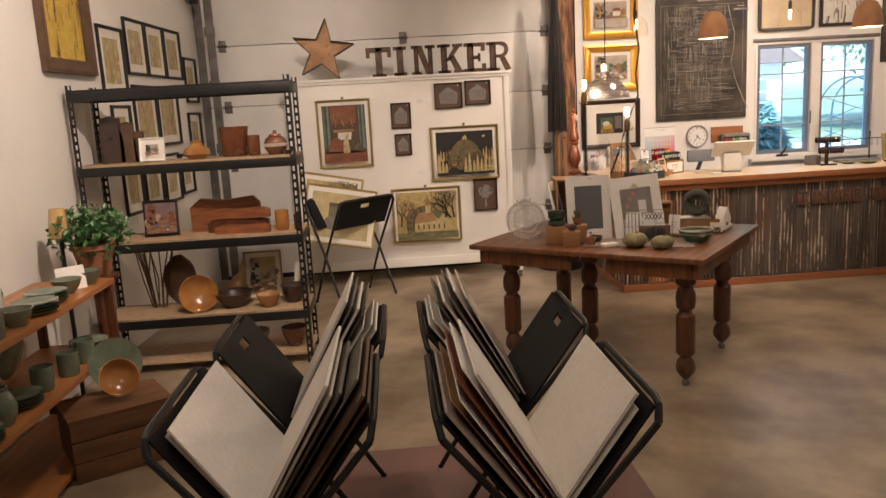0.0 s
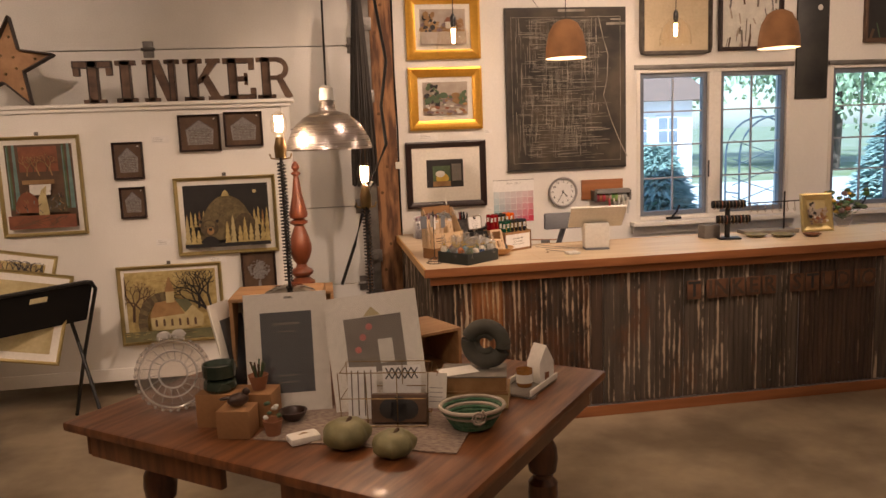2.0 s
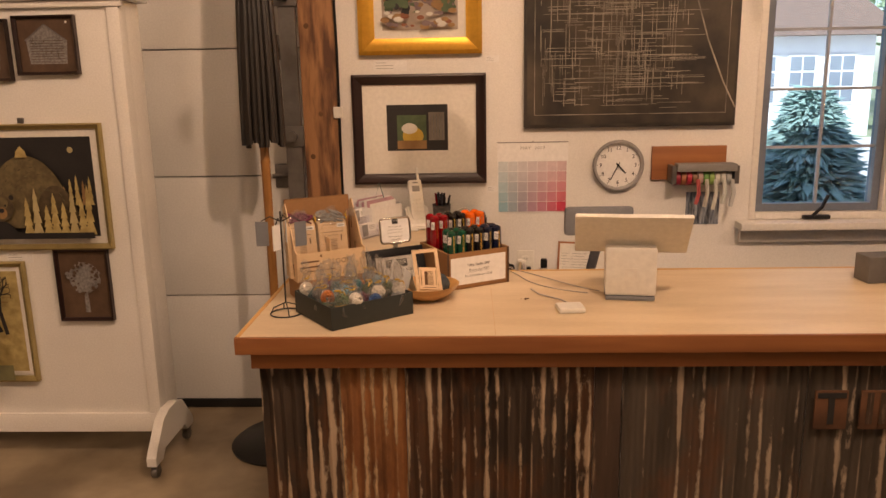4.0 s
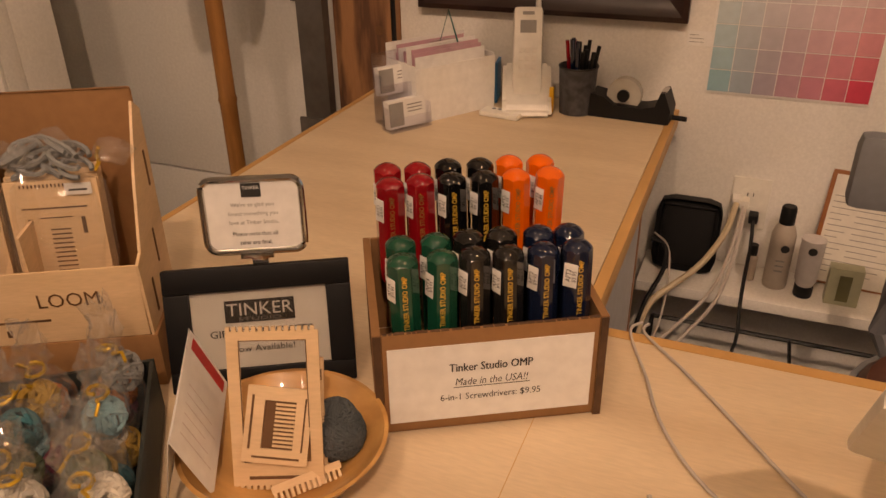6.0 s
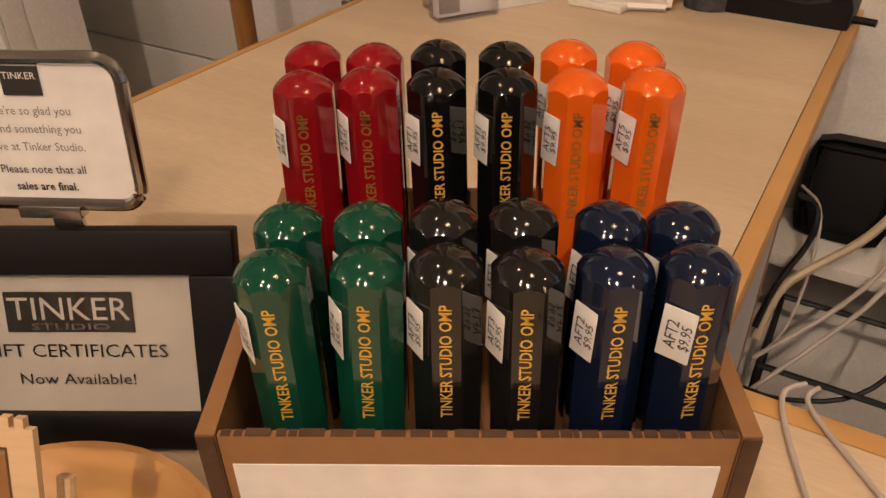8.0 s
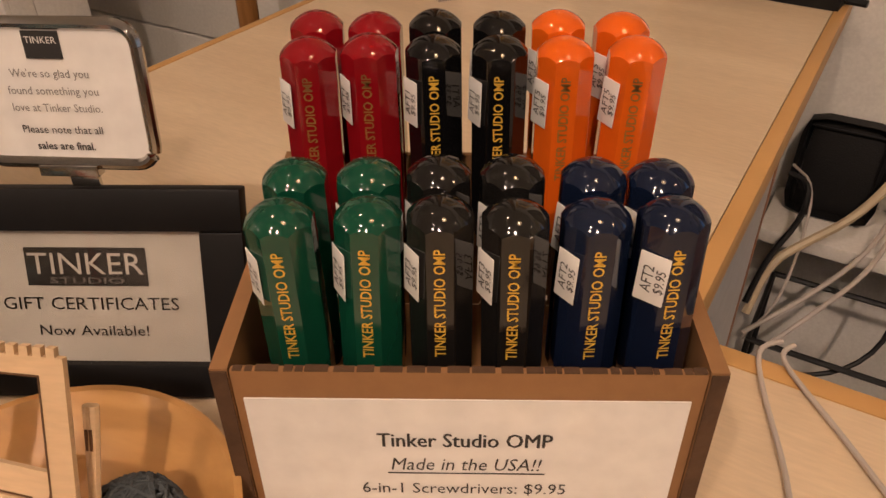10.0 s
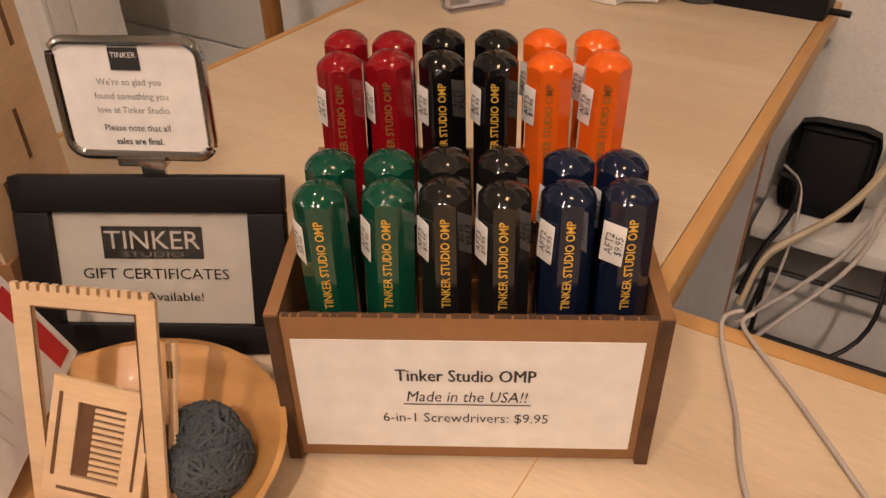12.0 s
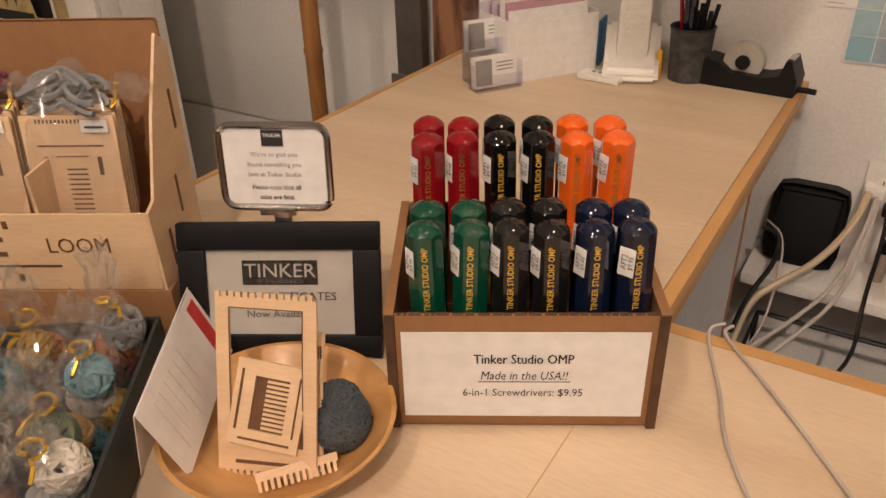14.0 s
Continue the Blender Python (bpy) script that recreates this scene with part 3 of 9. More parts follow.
def rusted(name, dark, mid, rust, pale, amount, pitch, seed):
    """Weathered zinc: dark stained sheet, rust in upright drifts, old paint left flaking along the crests, a highlight
    painted on each.
    """
    m = surf(name, dark, mid, 5, 0.6, 0.35, metal=0.15, stretch=(2.4, 1, 0.35), grain=34)
    t = m.node_tree
    n, l = t.nodes, t.links
    b = n["Principled BSDF"]
    base = b.inputs["Base Color"].links[0].from_socket
    co = next(k for k in n if k.type == "TEX_COORD")
    sep = n.new("ShaderNodeSeparateXYZ")
    l.new(co.outputs["Object"], sep.inputs[0])

    def calc(op, a, c):
        k = n.new("ShaderNodeMath")
        k.operation = op
        for i, v in enumerate((a, c)):
            if isinstance(v, (int, float)):
                k.inputs[i].default_value = v
            else:
                l.new(v, k.inputs[i])
        return k.outputs[0]

    def cloud(scale, sx, sz, detail, rough):
        mp = n.new("ShaderNodeMapping")
        mp.inputs["Scale"].default_value = (sx, 0.0, sz)
        mp.inputs["Location"].default_value = (seed * 7.3 + scale, 0.4, seed * 3.1)
        l.new(co.outputs["Object"], mp.inputs[0])
        k = n.new("ShaderNodeTexNoise")
        k.inputs["Scale"].default_value, k.inputs["Detail"].default_value, k.inputs["Roughness"].default_value = scale, detail, rough
        l.new(mp.outputs[0], k.inputs["Vector"])
        return k.outputs[0]

    def over(under, colour, mask, lo, hi):
        r = n.new("ShaderNodeMapRange")
        r.inputs[1].default_value, r.inputs[2].default_value = lo, hi
        l.new(mask, r.inputs[0])
        mx = n.new("ShaderNodeMix")
        mx.data_type = "RGBA"
        mx.inputs[7].default_value = (*colour, 1)
        l.new(r.outputs[0], mx.inputs[0])
        l.new(under, mx.inputs[6])
        return mx.outputs[2]

    crest = calc("COSINE", calc("MULTIPLY", sep.outputs[0], 2 * math.pi / pitch), 0.0)
    base = over(base, rust, cloud(3.0, 1.6, 0.7, 9, 0.68), 0.60 - amount * 0.09, 0.72)
    # one patch of old paint to a crest, its length and ragged edge by two noises
    patch = calc("ADD", cloud(1.0, 0.62 / pitch, 2.6, 2, 0.5), calc("MULTIPLY", calc("SUBTRACT", cloud(42.0, 1.6, 0.5, 6, 0.7), 0.5), 0.42))
    patch = calc("ADD", patch, calc("MULTIPLY", crest, 0.10))
    base = over(base, tuple(v * 0.55 for v in pale), patch, 0.655 - amount * 0.035, 0.685 - amount * 0.035)
    base = over(base, pale, patch, 0.705 - amount * 0.04, 0.74 - amount * 0.04)
    # thin pale highlight painted along each crest, broken up by noise
    base = over(base, tuple(v * 0.75 for v in pale), calc("ADD", crest, calc("MULTIPLY", cloud(2.0, 9.0, 1.6, 5, 0.65), 1.6)), 1.80, 2.08)
    l.new(base, b.inputs["Base Color"])
    return m


ZINC = {
    "flaking": ((0.026, 0.019, 0.014), (0.095, 0.065, 0.046), (0.20, 0.08, 0.032), (0.56, 0.42, 0.29), 1.6),
    "weathered": ((0.055, 0.043, 0.033), (0.125, 0.098, 0.075), (0.16, 0.075, 0.04), (0.48, 0.38, 0.28), 0.6),
    "brown": ((0.045, 0.030, 0.022), (0.10, 0.062, 0.042), (0.15, 0.06, 0.03), (0.26, 0.18, 0.12), -0.3),
    "orange rust": ((0.10, 0.045, 0.022), (0.30, 0.12, 0.045), (0.55, 0.24, 0.085), (0.62, 0.42, 0.24), 2.4),
}
ZC = rusted("brown_zinc", *ZINC["brown"], 0.031, 9)


def corrugated(length, pitch, depth, z0, z1):
    bm = bmesh.new()
    n = max(2, int(length / pitch * 10))
    rows = []
    for i in range(n + 1):
        x = length * i / n
        y = -depth * 1.25 * (0.5 + 0.5 * math.cos(2 * math.pi * x / pitch))
        rows.append([bm.verts.new((x, y, z)) for z in (z0, z1)] + [bm.verts.new((x, y + 0.002, z)) for z in (z1, z0)])
    for a, b in zip(rows, rows[1:]):
        for k in range(4):
            bm.faces.new((a[k], a[(k + 1) % 4], b[(k + 1) % 4], b[k]))
    return bm


for k, (x0, x1, pitch, depth, kind) in enumerate(((1.395, 1.61, 0.031, 0.009, "flaking"), (1.612, 1.79, 0.030, 0.008, "orange rust"), (1.792, 2.30, 0.031, 0.010, "flaking"), (2.302, 2.375, 0.0365, 0.002, "brown"), (2.377, 2.865, 0.031, 0.007, "weathered"), (2.867, 3.60, 0.031, 0.006, "weathered"), (3.602, 4.10, 0.031, 0.007, "brown"), (4.102, 5.0, 0.031, 0.007, "weathered"), (5.002, 6.88, 0.032, 0.007, "brown"))):
    part("corrugated_sheet", corrugated(x1 - x0, pitch, depth, 0.064, 0.834), rusted("zinc_sheet", *ZINC[kind], pitch, k), counter, "", pose(x0, FACE + 0.006, 0))
part("corrugated_sheet", corrugated(1.5, 0.031, 0.008, 0.064, 0.884), rusted("zinc_sheet", *ZINC["weathered"], 0.031, 12), counter, "", pose(CX0 + 0.042, YB - 0.008, 0, 0, 0, -90))

RUSTP = surf("rust_stencil_plate", (0.19, 0.085, 0.04), (0.09, 0.042, 0.022), 9, 0.7, 0.2)
x = 2.925
for ch in "TINKER STUDIO":
    if ch != " ":
        plate = thing("letter_plate", pose(x, FACE - 0.016, 0.705), "rusted stencil letter plate on the counter front", "sign letter", "letters on the counter front")
        bw = 0.024 if ch == "I" else 0.043
        part("plate", box(-bw, 0, -0.055, bw, 0.006, 0.055, 0.001), RUSTP, plate)
        lettering(ch, 0.125, ZC if ch not in "T" else INK, plate, pose(0, -0.0012, 0), 0.0008, 0.002, name="letter")
    x += 0.068 if ch == "I" else (0.075 if ch == " " else 0.101)
for k in range(10):
    part("screw", turned([(0.006, 0), (0.005, 0.003), (0.001, 0.004)], 8, pose(1.62 + 0.45 * k, FACE - 0.008, 0.12 + 0.07 * (k % 2), 90)), IRON, counter)

# ---- table ----
TC = pose(0.885, 1.79, 0, 0, 0, 51.5)
TZ = 0.775
table = thing("oak_table", TC, "dark varnished square oak table with five turned legs", "table")
part("tabletop", box(-0.595, -0.715, TZ - 0.032, 0.595, 0.715, TZ, 0.012), OAK, table)
for s in (-1, 1):
    part("apron", box(-0.545, s * 0.655 - 0.012, TZ - 0.12, 0.545, s * 0.655 + 0.012, TZ - 0.033, 0.004), OAK, table)
    part("apron", box(s * 0.54 - 0.012, -0.64, TZ - 0.12, s * 0.54 + 0.012, -0.165, TZ - 0.033, 0.004), OAK, table)
    part("apron", box(s * 0.54 - 0.012, 0.06, TZ - 0.12, s * 0.54 + 0.012, 0.64, TZ - 0.033, 0.004), OAK, table)
part("slide_rail", box(-0.05, -0.6, TZ - 0.10, 0.05, 0.6, TZ - 0.034, 0.004), OAKLEG, table)
LEG = [(0.02, 0.0), (0.022, 0.03), (0.018, 0.045), (0.032, 0.06), (0.05, 0.085), (0.055, 0.11), (0.048, 0.145), (0.034, 0.165), (0.032, 0.175), (0.05, 0.19), (0.053, 0.20), (0.053, 0.36), (0.055, 0.375), (0.053, 0.385), (0.053, 0.41), (0.036, 0.43), (0.036, 0.44), (0.05, 0.455), (0.056, 0.50), (0.052, 0.54), (0.04, 0.565), (0.038, 0.575), (0.056, 0.59), (0.058, 0.655)]
for lx, ly in ((-0.37, -0.55), (0.37, -0.55), (-0.37, 0.55), (0.37, 0.55), (0.01, 0.19)):
    leg = part("leg", turned(LEG[2:], 20), OAKLEG, table, "", pose(lx, ly, 0))
    part("leg_block", box(-0.058, -0.058, 0.655, 0.058, 0.058, TZ - 0.121, 0.005), OAKLEG, leg)
    part("castor", turned([(0.012, 0.0), (0.02, 0.004), (0.022, 0.02), (0.012, 0.034), (0.01, 0.046)], 14), IRON, leg)

# ---- on the counter ----
ANG = 29.6
U = pose(0, 0, 0, 0, 0, ANG)


def on_counter(x, y, turn=ANG, z=CZ + 0.0005):
    return pose(x, y, z, 0, 0, turn)


def cardboard_box(m, w, d, hf, hb, label, wall=0.004):
    t = thing("cardboard_box", m, label, "box")
    part("base", box(0.004, 0.004, 0, w - 0.004, d - 0.004, 0.004), KRAFT, t)
    part("front_wall", box(0.0085, 0, 0.0045, w - 0.0085, wall, hf, 0.001), KRAFT, t)
    part("back_wall", box(0.0085, d - wall, 0.0045, w - 0.0085, d, hb, 0.001), KRAFT, t)
    for x0 in (0.0, w - 0.008):
        bm = bmesh.new()
        slab(bm, [(0, 0), (d, 0), (d, hb), (0, hf + 0.001)], x0, x0 + 0.008)
        bmesh.ops.transform(bm, matrix=Matrix(((0, 1, 0, 0), (1, 0, 0, 0), (0, 0, 1, 0), (0, 0, 0, 1))), verts=bm.verts)
        side = part("side_wall", bm, KRAFT, t)
        part("fluted_edge", box(x0 + 0.0003, -0.0012, 0.001, x0 + 0.0077, -0.0002, hf), KRAFTD, side, "dark corrugated cut edge")
    return t


BW, BD, BH = 0.228, 0.190, 0.119
SBOX = on_counter(1.897, 3.706)
sbox = cardboard_box(SBOX, BW, BD, BH, 0.126, "brown corrugated box holding screwdrivers, white printed label")
lab = part("label_sheet", box(0.013, -0.0012, 0.015, BW - 0.014, -0.0004, 0.103), PAPER, sbox, "white printed paper label")
for dx in (-0.00022, 0.00022):
    lettering("Tinker Studio OMP", 0.0135, INK, lab, pose(BW / 2 - 0.001 + dx, -0.0016 - dx * 0.3, 0.076), 0, 0, 0.082)
it = text_mesh("Made in the USA!!", 0.0125)
it.transform(Matrix(((1, 0, 0.2, 0), (0, 1, 0, 0), (0, 0, 1, 0), (0, 0, 0, 1))))
part("lettering", it, INK, lab, "", pose(BW / 2, -0.0016, 0.059) @ Matrix.Diagonal((0.78, 1, 1, 1)))
part("underline", box(BW / 2 - 0.038, -0.0017, 0.0525, BW / 2 + 0.038, -0.0014, 0.0531), INK, lab)
lettering("6-in-1 Screwdrivers: $9.95", 0.0112, INK, lab, pose(BW / 2 - 0.001, -0.0016, 0.041), 0, 0, 0.100)
bm = bmesh.new()
rng = random.Random(4)
x = 0.010
while x < BW - 0.014:
    wd = rng.uniform(0.002, 0.011)
    bx(bm, x, 0.0002, BH - 0.0005, min(x + wd, BW - 0.0095), 0.0038, BH + rng.uniform(0.0001, 0.0009))
    x += wd + rng.uniform(0.0002, 0.003)
part("torn_edge", bm, KRAFTD, sbox)


def handle_mesh(L=0.118, a=0.0143, seg=48):
    """An eight-sided handle whose flats end in scallops under a round dome."""
    bm = bmesh.new()
    R, zc = 0.0176, L - 0.0172
    cols = []
    for i in range(seg):
        t = 2 * math.pi * i / seg
        s = (t + math.pi / 8) % (math.pi / 4) - math.pi / 8
        r = min(a / math.cos(s), a * 1.077)
        rim = zc + math.sqrt(R * R - r * r)
        prof = [(r * 0.82, 0), (r * 0.96, 0.006), (r, 0.016), (r, 0.05), (r, 0.085), (r, rim)]
        a0 = math.asin(r / R)
        prof += [(R * math.sin(a0 * k), zc + R * math.cos(a0 * k)) for k in (0.86, 0.72, 0.58, 0.44, 0.3, 0.15)]
        cols.append([bm.verts.new((q * math.sin(t), -q * math.cos(t), z)) for q, z in prof])
    tip = bm.verts.new((0, 0, zc + R))
    for p, q in zip(cols, cols[1:] + cols[:1]):
        for k in range(len(p) - 1):
            bm.faces.new((p[k], q[k], q[k + 1], p[k + 1]))
        bm.faces.new((p[-1], q[-1], tip))
    bm.faces.new([c[0] for c in cols][::-1])
    return bm


HANDLE = finish(handle_mesh(), 0.3)
SHAFT = finish(turned([(0.007, 0), (0.007, 0.012), (0.004, 0.014), (0.004, 0.06)], 8, pose(0, 0, -0.058)))
TXT = text_mesh("TINKER STUDIO OMP", 0.0078, 0, 0.00012)
w = max(v.co.x for v in TXT.vertices) - min(v.co.x for v in TXT.vertices)
TXT.transform(Matrix.Diagonal((0.0590 / w, 1, 0.9, 1)))
STICK = finish(box(-0.006, -0.0006, -0.0125, 0.006, -0.0001, 0.0125, 0.0004))
DIMGILT = surf("rubbed_gold_print", (0.30, 0.17, 0.03), (0.16, 0.08, 0.02), 60, 0.4)


def screwdriver(colour, paint, m, ink=GILT, price=False):
    t = thing("screwdriver", m, f"{colour} lacquered screwdriver standing handle up in the box", "screwdriver", "screwdrivers in the cardboard box")
    me = HANDLE.copy()
    me.materials.clear()
    h = part("handle", me, paint, t)
    me = TXT.copy()
    me.materials.clear()
    part("lettering", me, ink, h, "", pose(0, -0.01445, 0.0725, 0, -90, 0))
    sm = pose(0, 0, 0.086, 0, 0, -56 if not price else -40) @ pose(0, -0.0149, 0) @ pose(0, 0, 0, 0, 3, 0)
    s = part("price_sticker", STICK, PAPER, h, "white price sticker", sm @ Matrix.Diagonal((1.15 if price else 1, 1, 1, 1)))
    lettering({"green": "AFT4", "smoke black": "AFT3", "navy blue": "AFT2", "orange": "AFT5"}.get(colour, "AFT1"), 0.0062, INK, s, pose(-0.0015, -0.001, 0, 0, -90, 0), name="writing")
    lettering("$9.95", 0.0055, INK, s, pose(0.0035, -0.001, 0, 0, -90, 0), name="writing")
    part("shaft", SHAFT, CHROME, t)
    return t


PAINTS = {"green": H_GREEN, "smoke black": H_SMOKE, "navy blue": H_NAVY, "red": H_RED, "glossy black": H_BLACK, "orange": H_ORANGE}
rng = random.Random(8)
for row, (ny, zt, names) in enumerate(((0.029, 0.1905, ("green", "smoke black", "navy blue")), (0.060, 0.1925, ("green", "smoke black", "navy blue")), (0.137, 0.222, ("red", "glossy black", "orange")), (0.169, 0.224, ("red", "glossy black", "orange")))):
    first = {}
    for i in range(6):
        c = names[i // 2]
        m = SBOX @ pose((0.0350 + 0.0335 * i) if row < 2 else (0.0305 + 0.0337 * i), ny, zt - 0.1205 + rng.uniform(-0.001, 0.001), rng.uniform(-1, 1) - 1.5, rng.uniform(-1.2, 1.2), rng.uniform(-4, 4))
        price = row == 0 and i == 5
        if c in first and not price:
            copy_thing(first[c], m)
        else:
            first[c] = screwdriver(c, PAINTS[c], m, DIMGILT if row > 1 and c != "glossy black" else GILT, price)

# gift certificate frame
gf = thing("notice_frame", on_counter(1.652, 3.704) @ pose(0, -0.026, 0.003, -19) @ Matrix.Diagonal((0.945, 1, 0.93, 1)), "black framed gift certificate notice on the counter", "frame")
gw, gh, gb = 0.208, 0.144, 0.028
for q in ((0, 0, gw, 0.024), (0, gh - gb, gw, gh), (0, 0.024, gb, gh - gb), (gw - gb, 0.024, gw, gh - gb)):
    part("frame_bar", box(q[0], 0, q[1], q[2], 0.014, q[3], 0.002), PLASTK, gf)
pp = part("notice", box(gb, 0.006, 0.024, gw - gb, 0.008, gh - gb), PAPER, gf, "white printed notice")
part("logo_plate", box(gw / 2 - 0.039, 0.005, 0.078, gw / 2 + 0.039, 0.0058, 0.104), LOGOG, pp)
lettering("TINKER", 0.021, PAPER, pp, pose(gw / 2, 0.0045, 0.0925), 0, 0, 0.074)
lettering("STUDIO", 0.006, GREYINK, pp, pose(gw / 2, 0.0045, 0.0815), 0, 0, 0.048)
lettering("GIFT CERTIFICATES", 0.0125, INK, pp, pose(gw / 2, 0.0052, 0.065), 0, 0, 0.115)
lettering("Now Available!", 0.0105, INK, pp, pose(gw / 2, 0.0052, 0.046), 0, 0, 0.072)
# grey tint in the glass stands in for the weaker light on this notice
part("glazing", box(gb, 0.0030, 0.024, gw - gb, 0.0038, gh - gb), clear("notice_glass_shade_tint", (0.90, 0.89, 0.87), 0.05, 0.03), gf)
part("strut", box(gw / 2 - 0.02, 0.012, 0, gw / 2 + 0.02, 0.015, 0.098, 0, pose(0, 0.058, 0.012, 33)), PLASTK, gf)

# chrome sign
sg = thing("counter_sign", on_counter(1.729, 3.779, 27) @ Matrix.Diagonal((0.95, 0.95, 0.975, 1)), "chrome framed courtesy sign on a short metal stem", "sign")
part("base_plate", turned([(0.035, 0), (0.035, 0.003), (0.03, 0.005), (0.004, 0.006)], 24), CHROME, sg)
part("stem", box(-0.009, -0.002, 0.006, 0.009, 0.002, 0.165, 0.001), CHROME, sg)
head = pose(0, -0.004, 0.19, -7)
pts = []
for cx, cz, a0 in ((0.041, 0.028, 0), (-0.041, 0.028, 90), (-0.041, -0.028, 180), (0.041, -0.028, 270)):
    for k in range(6):
        a = radians(a0 + k * 18)
        pts.append((cx + 0.012 * math.cos(a), 0, cz + 0.012 * math.sin(a)))
fr = part("sign_frame", bar(pts + pts[:1], 0.0038, 10), CHROME, sg, "", head)
sh = part("sign_card", box(-0.050, -0.001, -0.037, 0.050, 0.001, 0.037), PAPER, sg, "", head)
part("logo_plate", box(-0.0105, -0.002, 0.021, 0.0105, -0.0013, 0.036), INK, sh)
lettering("TINKER", 0.0052, PAPER, sh, pose(0, -0.0024, 0.031), 0, 0, 0.018)
for k, (words, wd) in enumerate((("We're so glad you", 0.046), ("found something you", 0.053), ("love at Tinker Studio.", 0.053), ("Please note that all", 0.048), ("sales are final.", 0.035))):
    lettering(words, 0.0066, GREYINK if k < 3 else INK, sh, pose(0, -0.0014, 0.0125 - 0.0098 * k - (0.003 if k > 2 else 0)), 0, 0.0001 if k == 4 else 0, wd)
part("clip", box(-0.018, -0.006, -0.047, 0.018, 0.003, -0.040, 0.001), CHROME, sg, "", head)

FAINT = surf("faint_pink_print", (0.68, 0.62, 0.60), None, 20, 0.6)
SKETCH = surf("faint_grey_print", (0.55, 0.53, 0.52), None, 20, 0.6)
# wooden bowl with the sample loom
BOWLC = (1.840, 3.632)
bowl = solo("wooden_bowl", turned([(0.03, 0.0), (0.036, 0.001), (0.062, 0.012), (0.082, 0.03), (0.094, 0.046), (0.096, 0.0485), (0.092, 0.0485), (0.079, 0.033), (0.058, 0.016), (0.03, 0.007), (0.002, 0.006)], 48), BOWLW, "round turned wooden bowl with golden grain", "bowl", on_counter(*BOWLC, 12))


def loom_frame(w, h, t):
    """A flat frame with a window, teeth along the top and slots."""
    bm = bmesh.new()
    b = 0.011
    bx(bm, -w / 2, 0, 0, w / 2, t, 0.022)
    bx(bm, -w / 2, 0, 0.022, -w / 2 + b, t, h - 0.012)
    bx(bm, w / 2 - b, 0, 0.022, w / 2, t, h - 0.012)
    bx(bm, -w / 2, 0, h - 0.012, w / 2, t, h - 0.004)
    n = 14
    for i in range(n):
        x = -w / 2 + (w - 0.0012) * i / n
        bx(bm, x, 0, h - 0.004, x + w / n * 0.62, t, h)
        bx(bm, x, 0, -0.004, x + w / n * 0.62, t, 0)
    return bm


lm = thing("hand_loom", on_counter(1.850, 3.602, 23) @ pose(0, 0, 0.0145, -20), "small laser-cut plywood hand loom standing in the bowl", "loom")
part("frame", loom_frame(0.081, 0.146, 0.003), LOOMW, lm)
part("caption", box(-0.026, -0.0004, 0.006, 0.026, -0.0001, 0.009), BURN, lm)
for q in ((-0.0298, 0.022, -0.0290, 0.134), (0.0290, 0.022, 0.0298, 0.134), (-0.0290, 0.0222, 0.0290, 0.0230), (-0.0290, 0.1332, 0.0290, 0.1340)):
    part("burnt_line", box(q[0], -0.0004, q[1], q[2], -0.0001, q[3]), BURN, lm)
SH = pose(-0.003, -0.003, 0.022, -9, 7)
bm = bmesh.new()
for q in ((-0.029, 0.0, 0.029, 0.013), (-0.029, 0.056, 0.029, 0.068), (-0.029, 0.013, -0.013, 0.056), (0.015, 0.013, 0.029, 0.056)):
    bx(bm, q[0], -0.003, q[1], q[2], 0.0, q[3])
ins = part("shuttle", bm, LOOMW, lm, "plywood shuttle card with a comb cut into it", SH)
part("slot_panel", box(-0.0128, -0.0012, 0.0132, 0.0148, -0.0004, 0.0558), BURN, ins)
for q in ((-0.0245, 0.012, -0.0225, 0.060), (-0.020, 0.0045, 0.022, 0.0062), (0.0225, 0.012, 0.0240, 0.060)):
    part("slot", box(q[0], -0.0036, q[1], q[2], -0.0031, q[3]), BURN, ins)
for k in range(11):
    part("tooth", box(-0.003, -0.0030, 0.0150 + k * 0.0037, 0.0148, -0.0014, 0.0170 + k * 0.0037), LOOMW, ins)
for x, a in ((0.036, 0.003), (0.041, -0.004)):
    needle = part("needle", bar([(x, 0.010, 0.0), (x + a * 0.5, 0.015, 0.05), (x + a, 0.019, 0.104), (x + a, 0.0195, 0.112)], 0.0026, 8), LOOMW, lm)
    part("needle_eye", box(x + a - 0.0006, 0.0155, 0.092, x + a + 0.0006, 0.0162, 0.102), BURN, needle)
cb = thing("loom_comb", on_counter(1.880, 3.607, 52, CZ + 0.016) @ pose(0, 0, 0, -42) @ Matrix.Diagonal((1.08, 1, 1.35, 1)), "small plywood weaving comb lying on the bowl", "comb")
bm = bmesh.new()
bx(bm, -0.03, 0, 0.006, 0.03, 0.003, 0.011)
for k in range(13):
    bx(bm, -0.0295 + k * 0.0046, 0, 0, -0.027 + k * 0.0046, 0.003, 0.006)
part("teeth", bm, LOOMW, cb)


def yarn_ball(bm, c, r, turns, seed, wire=0.0016):
    rng = random.Random(seed)
    for k in range(turns):
        ax = Vector((rng.gauss(0, 1), rng.gauss(0, 1), rng.gauss(0, 1))).normalized()
        e = ax.orthogonal().normalized()
        f = ax.cross(e)
        rr = r * rng.uniform(0.9, 1.0)
        off = ax * r * rng.uniform(-0.45, 0.45)
        q = math.sqrt(max(0.1, 1 - (off.length / r) ** 2))
        tube(bm, [Vector(c) + off + rr * q * (math.cos(a) * e + math.sin(a) * f) for a in np.linspace(0, 6.1, 15)], wire, 5)


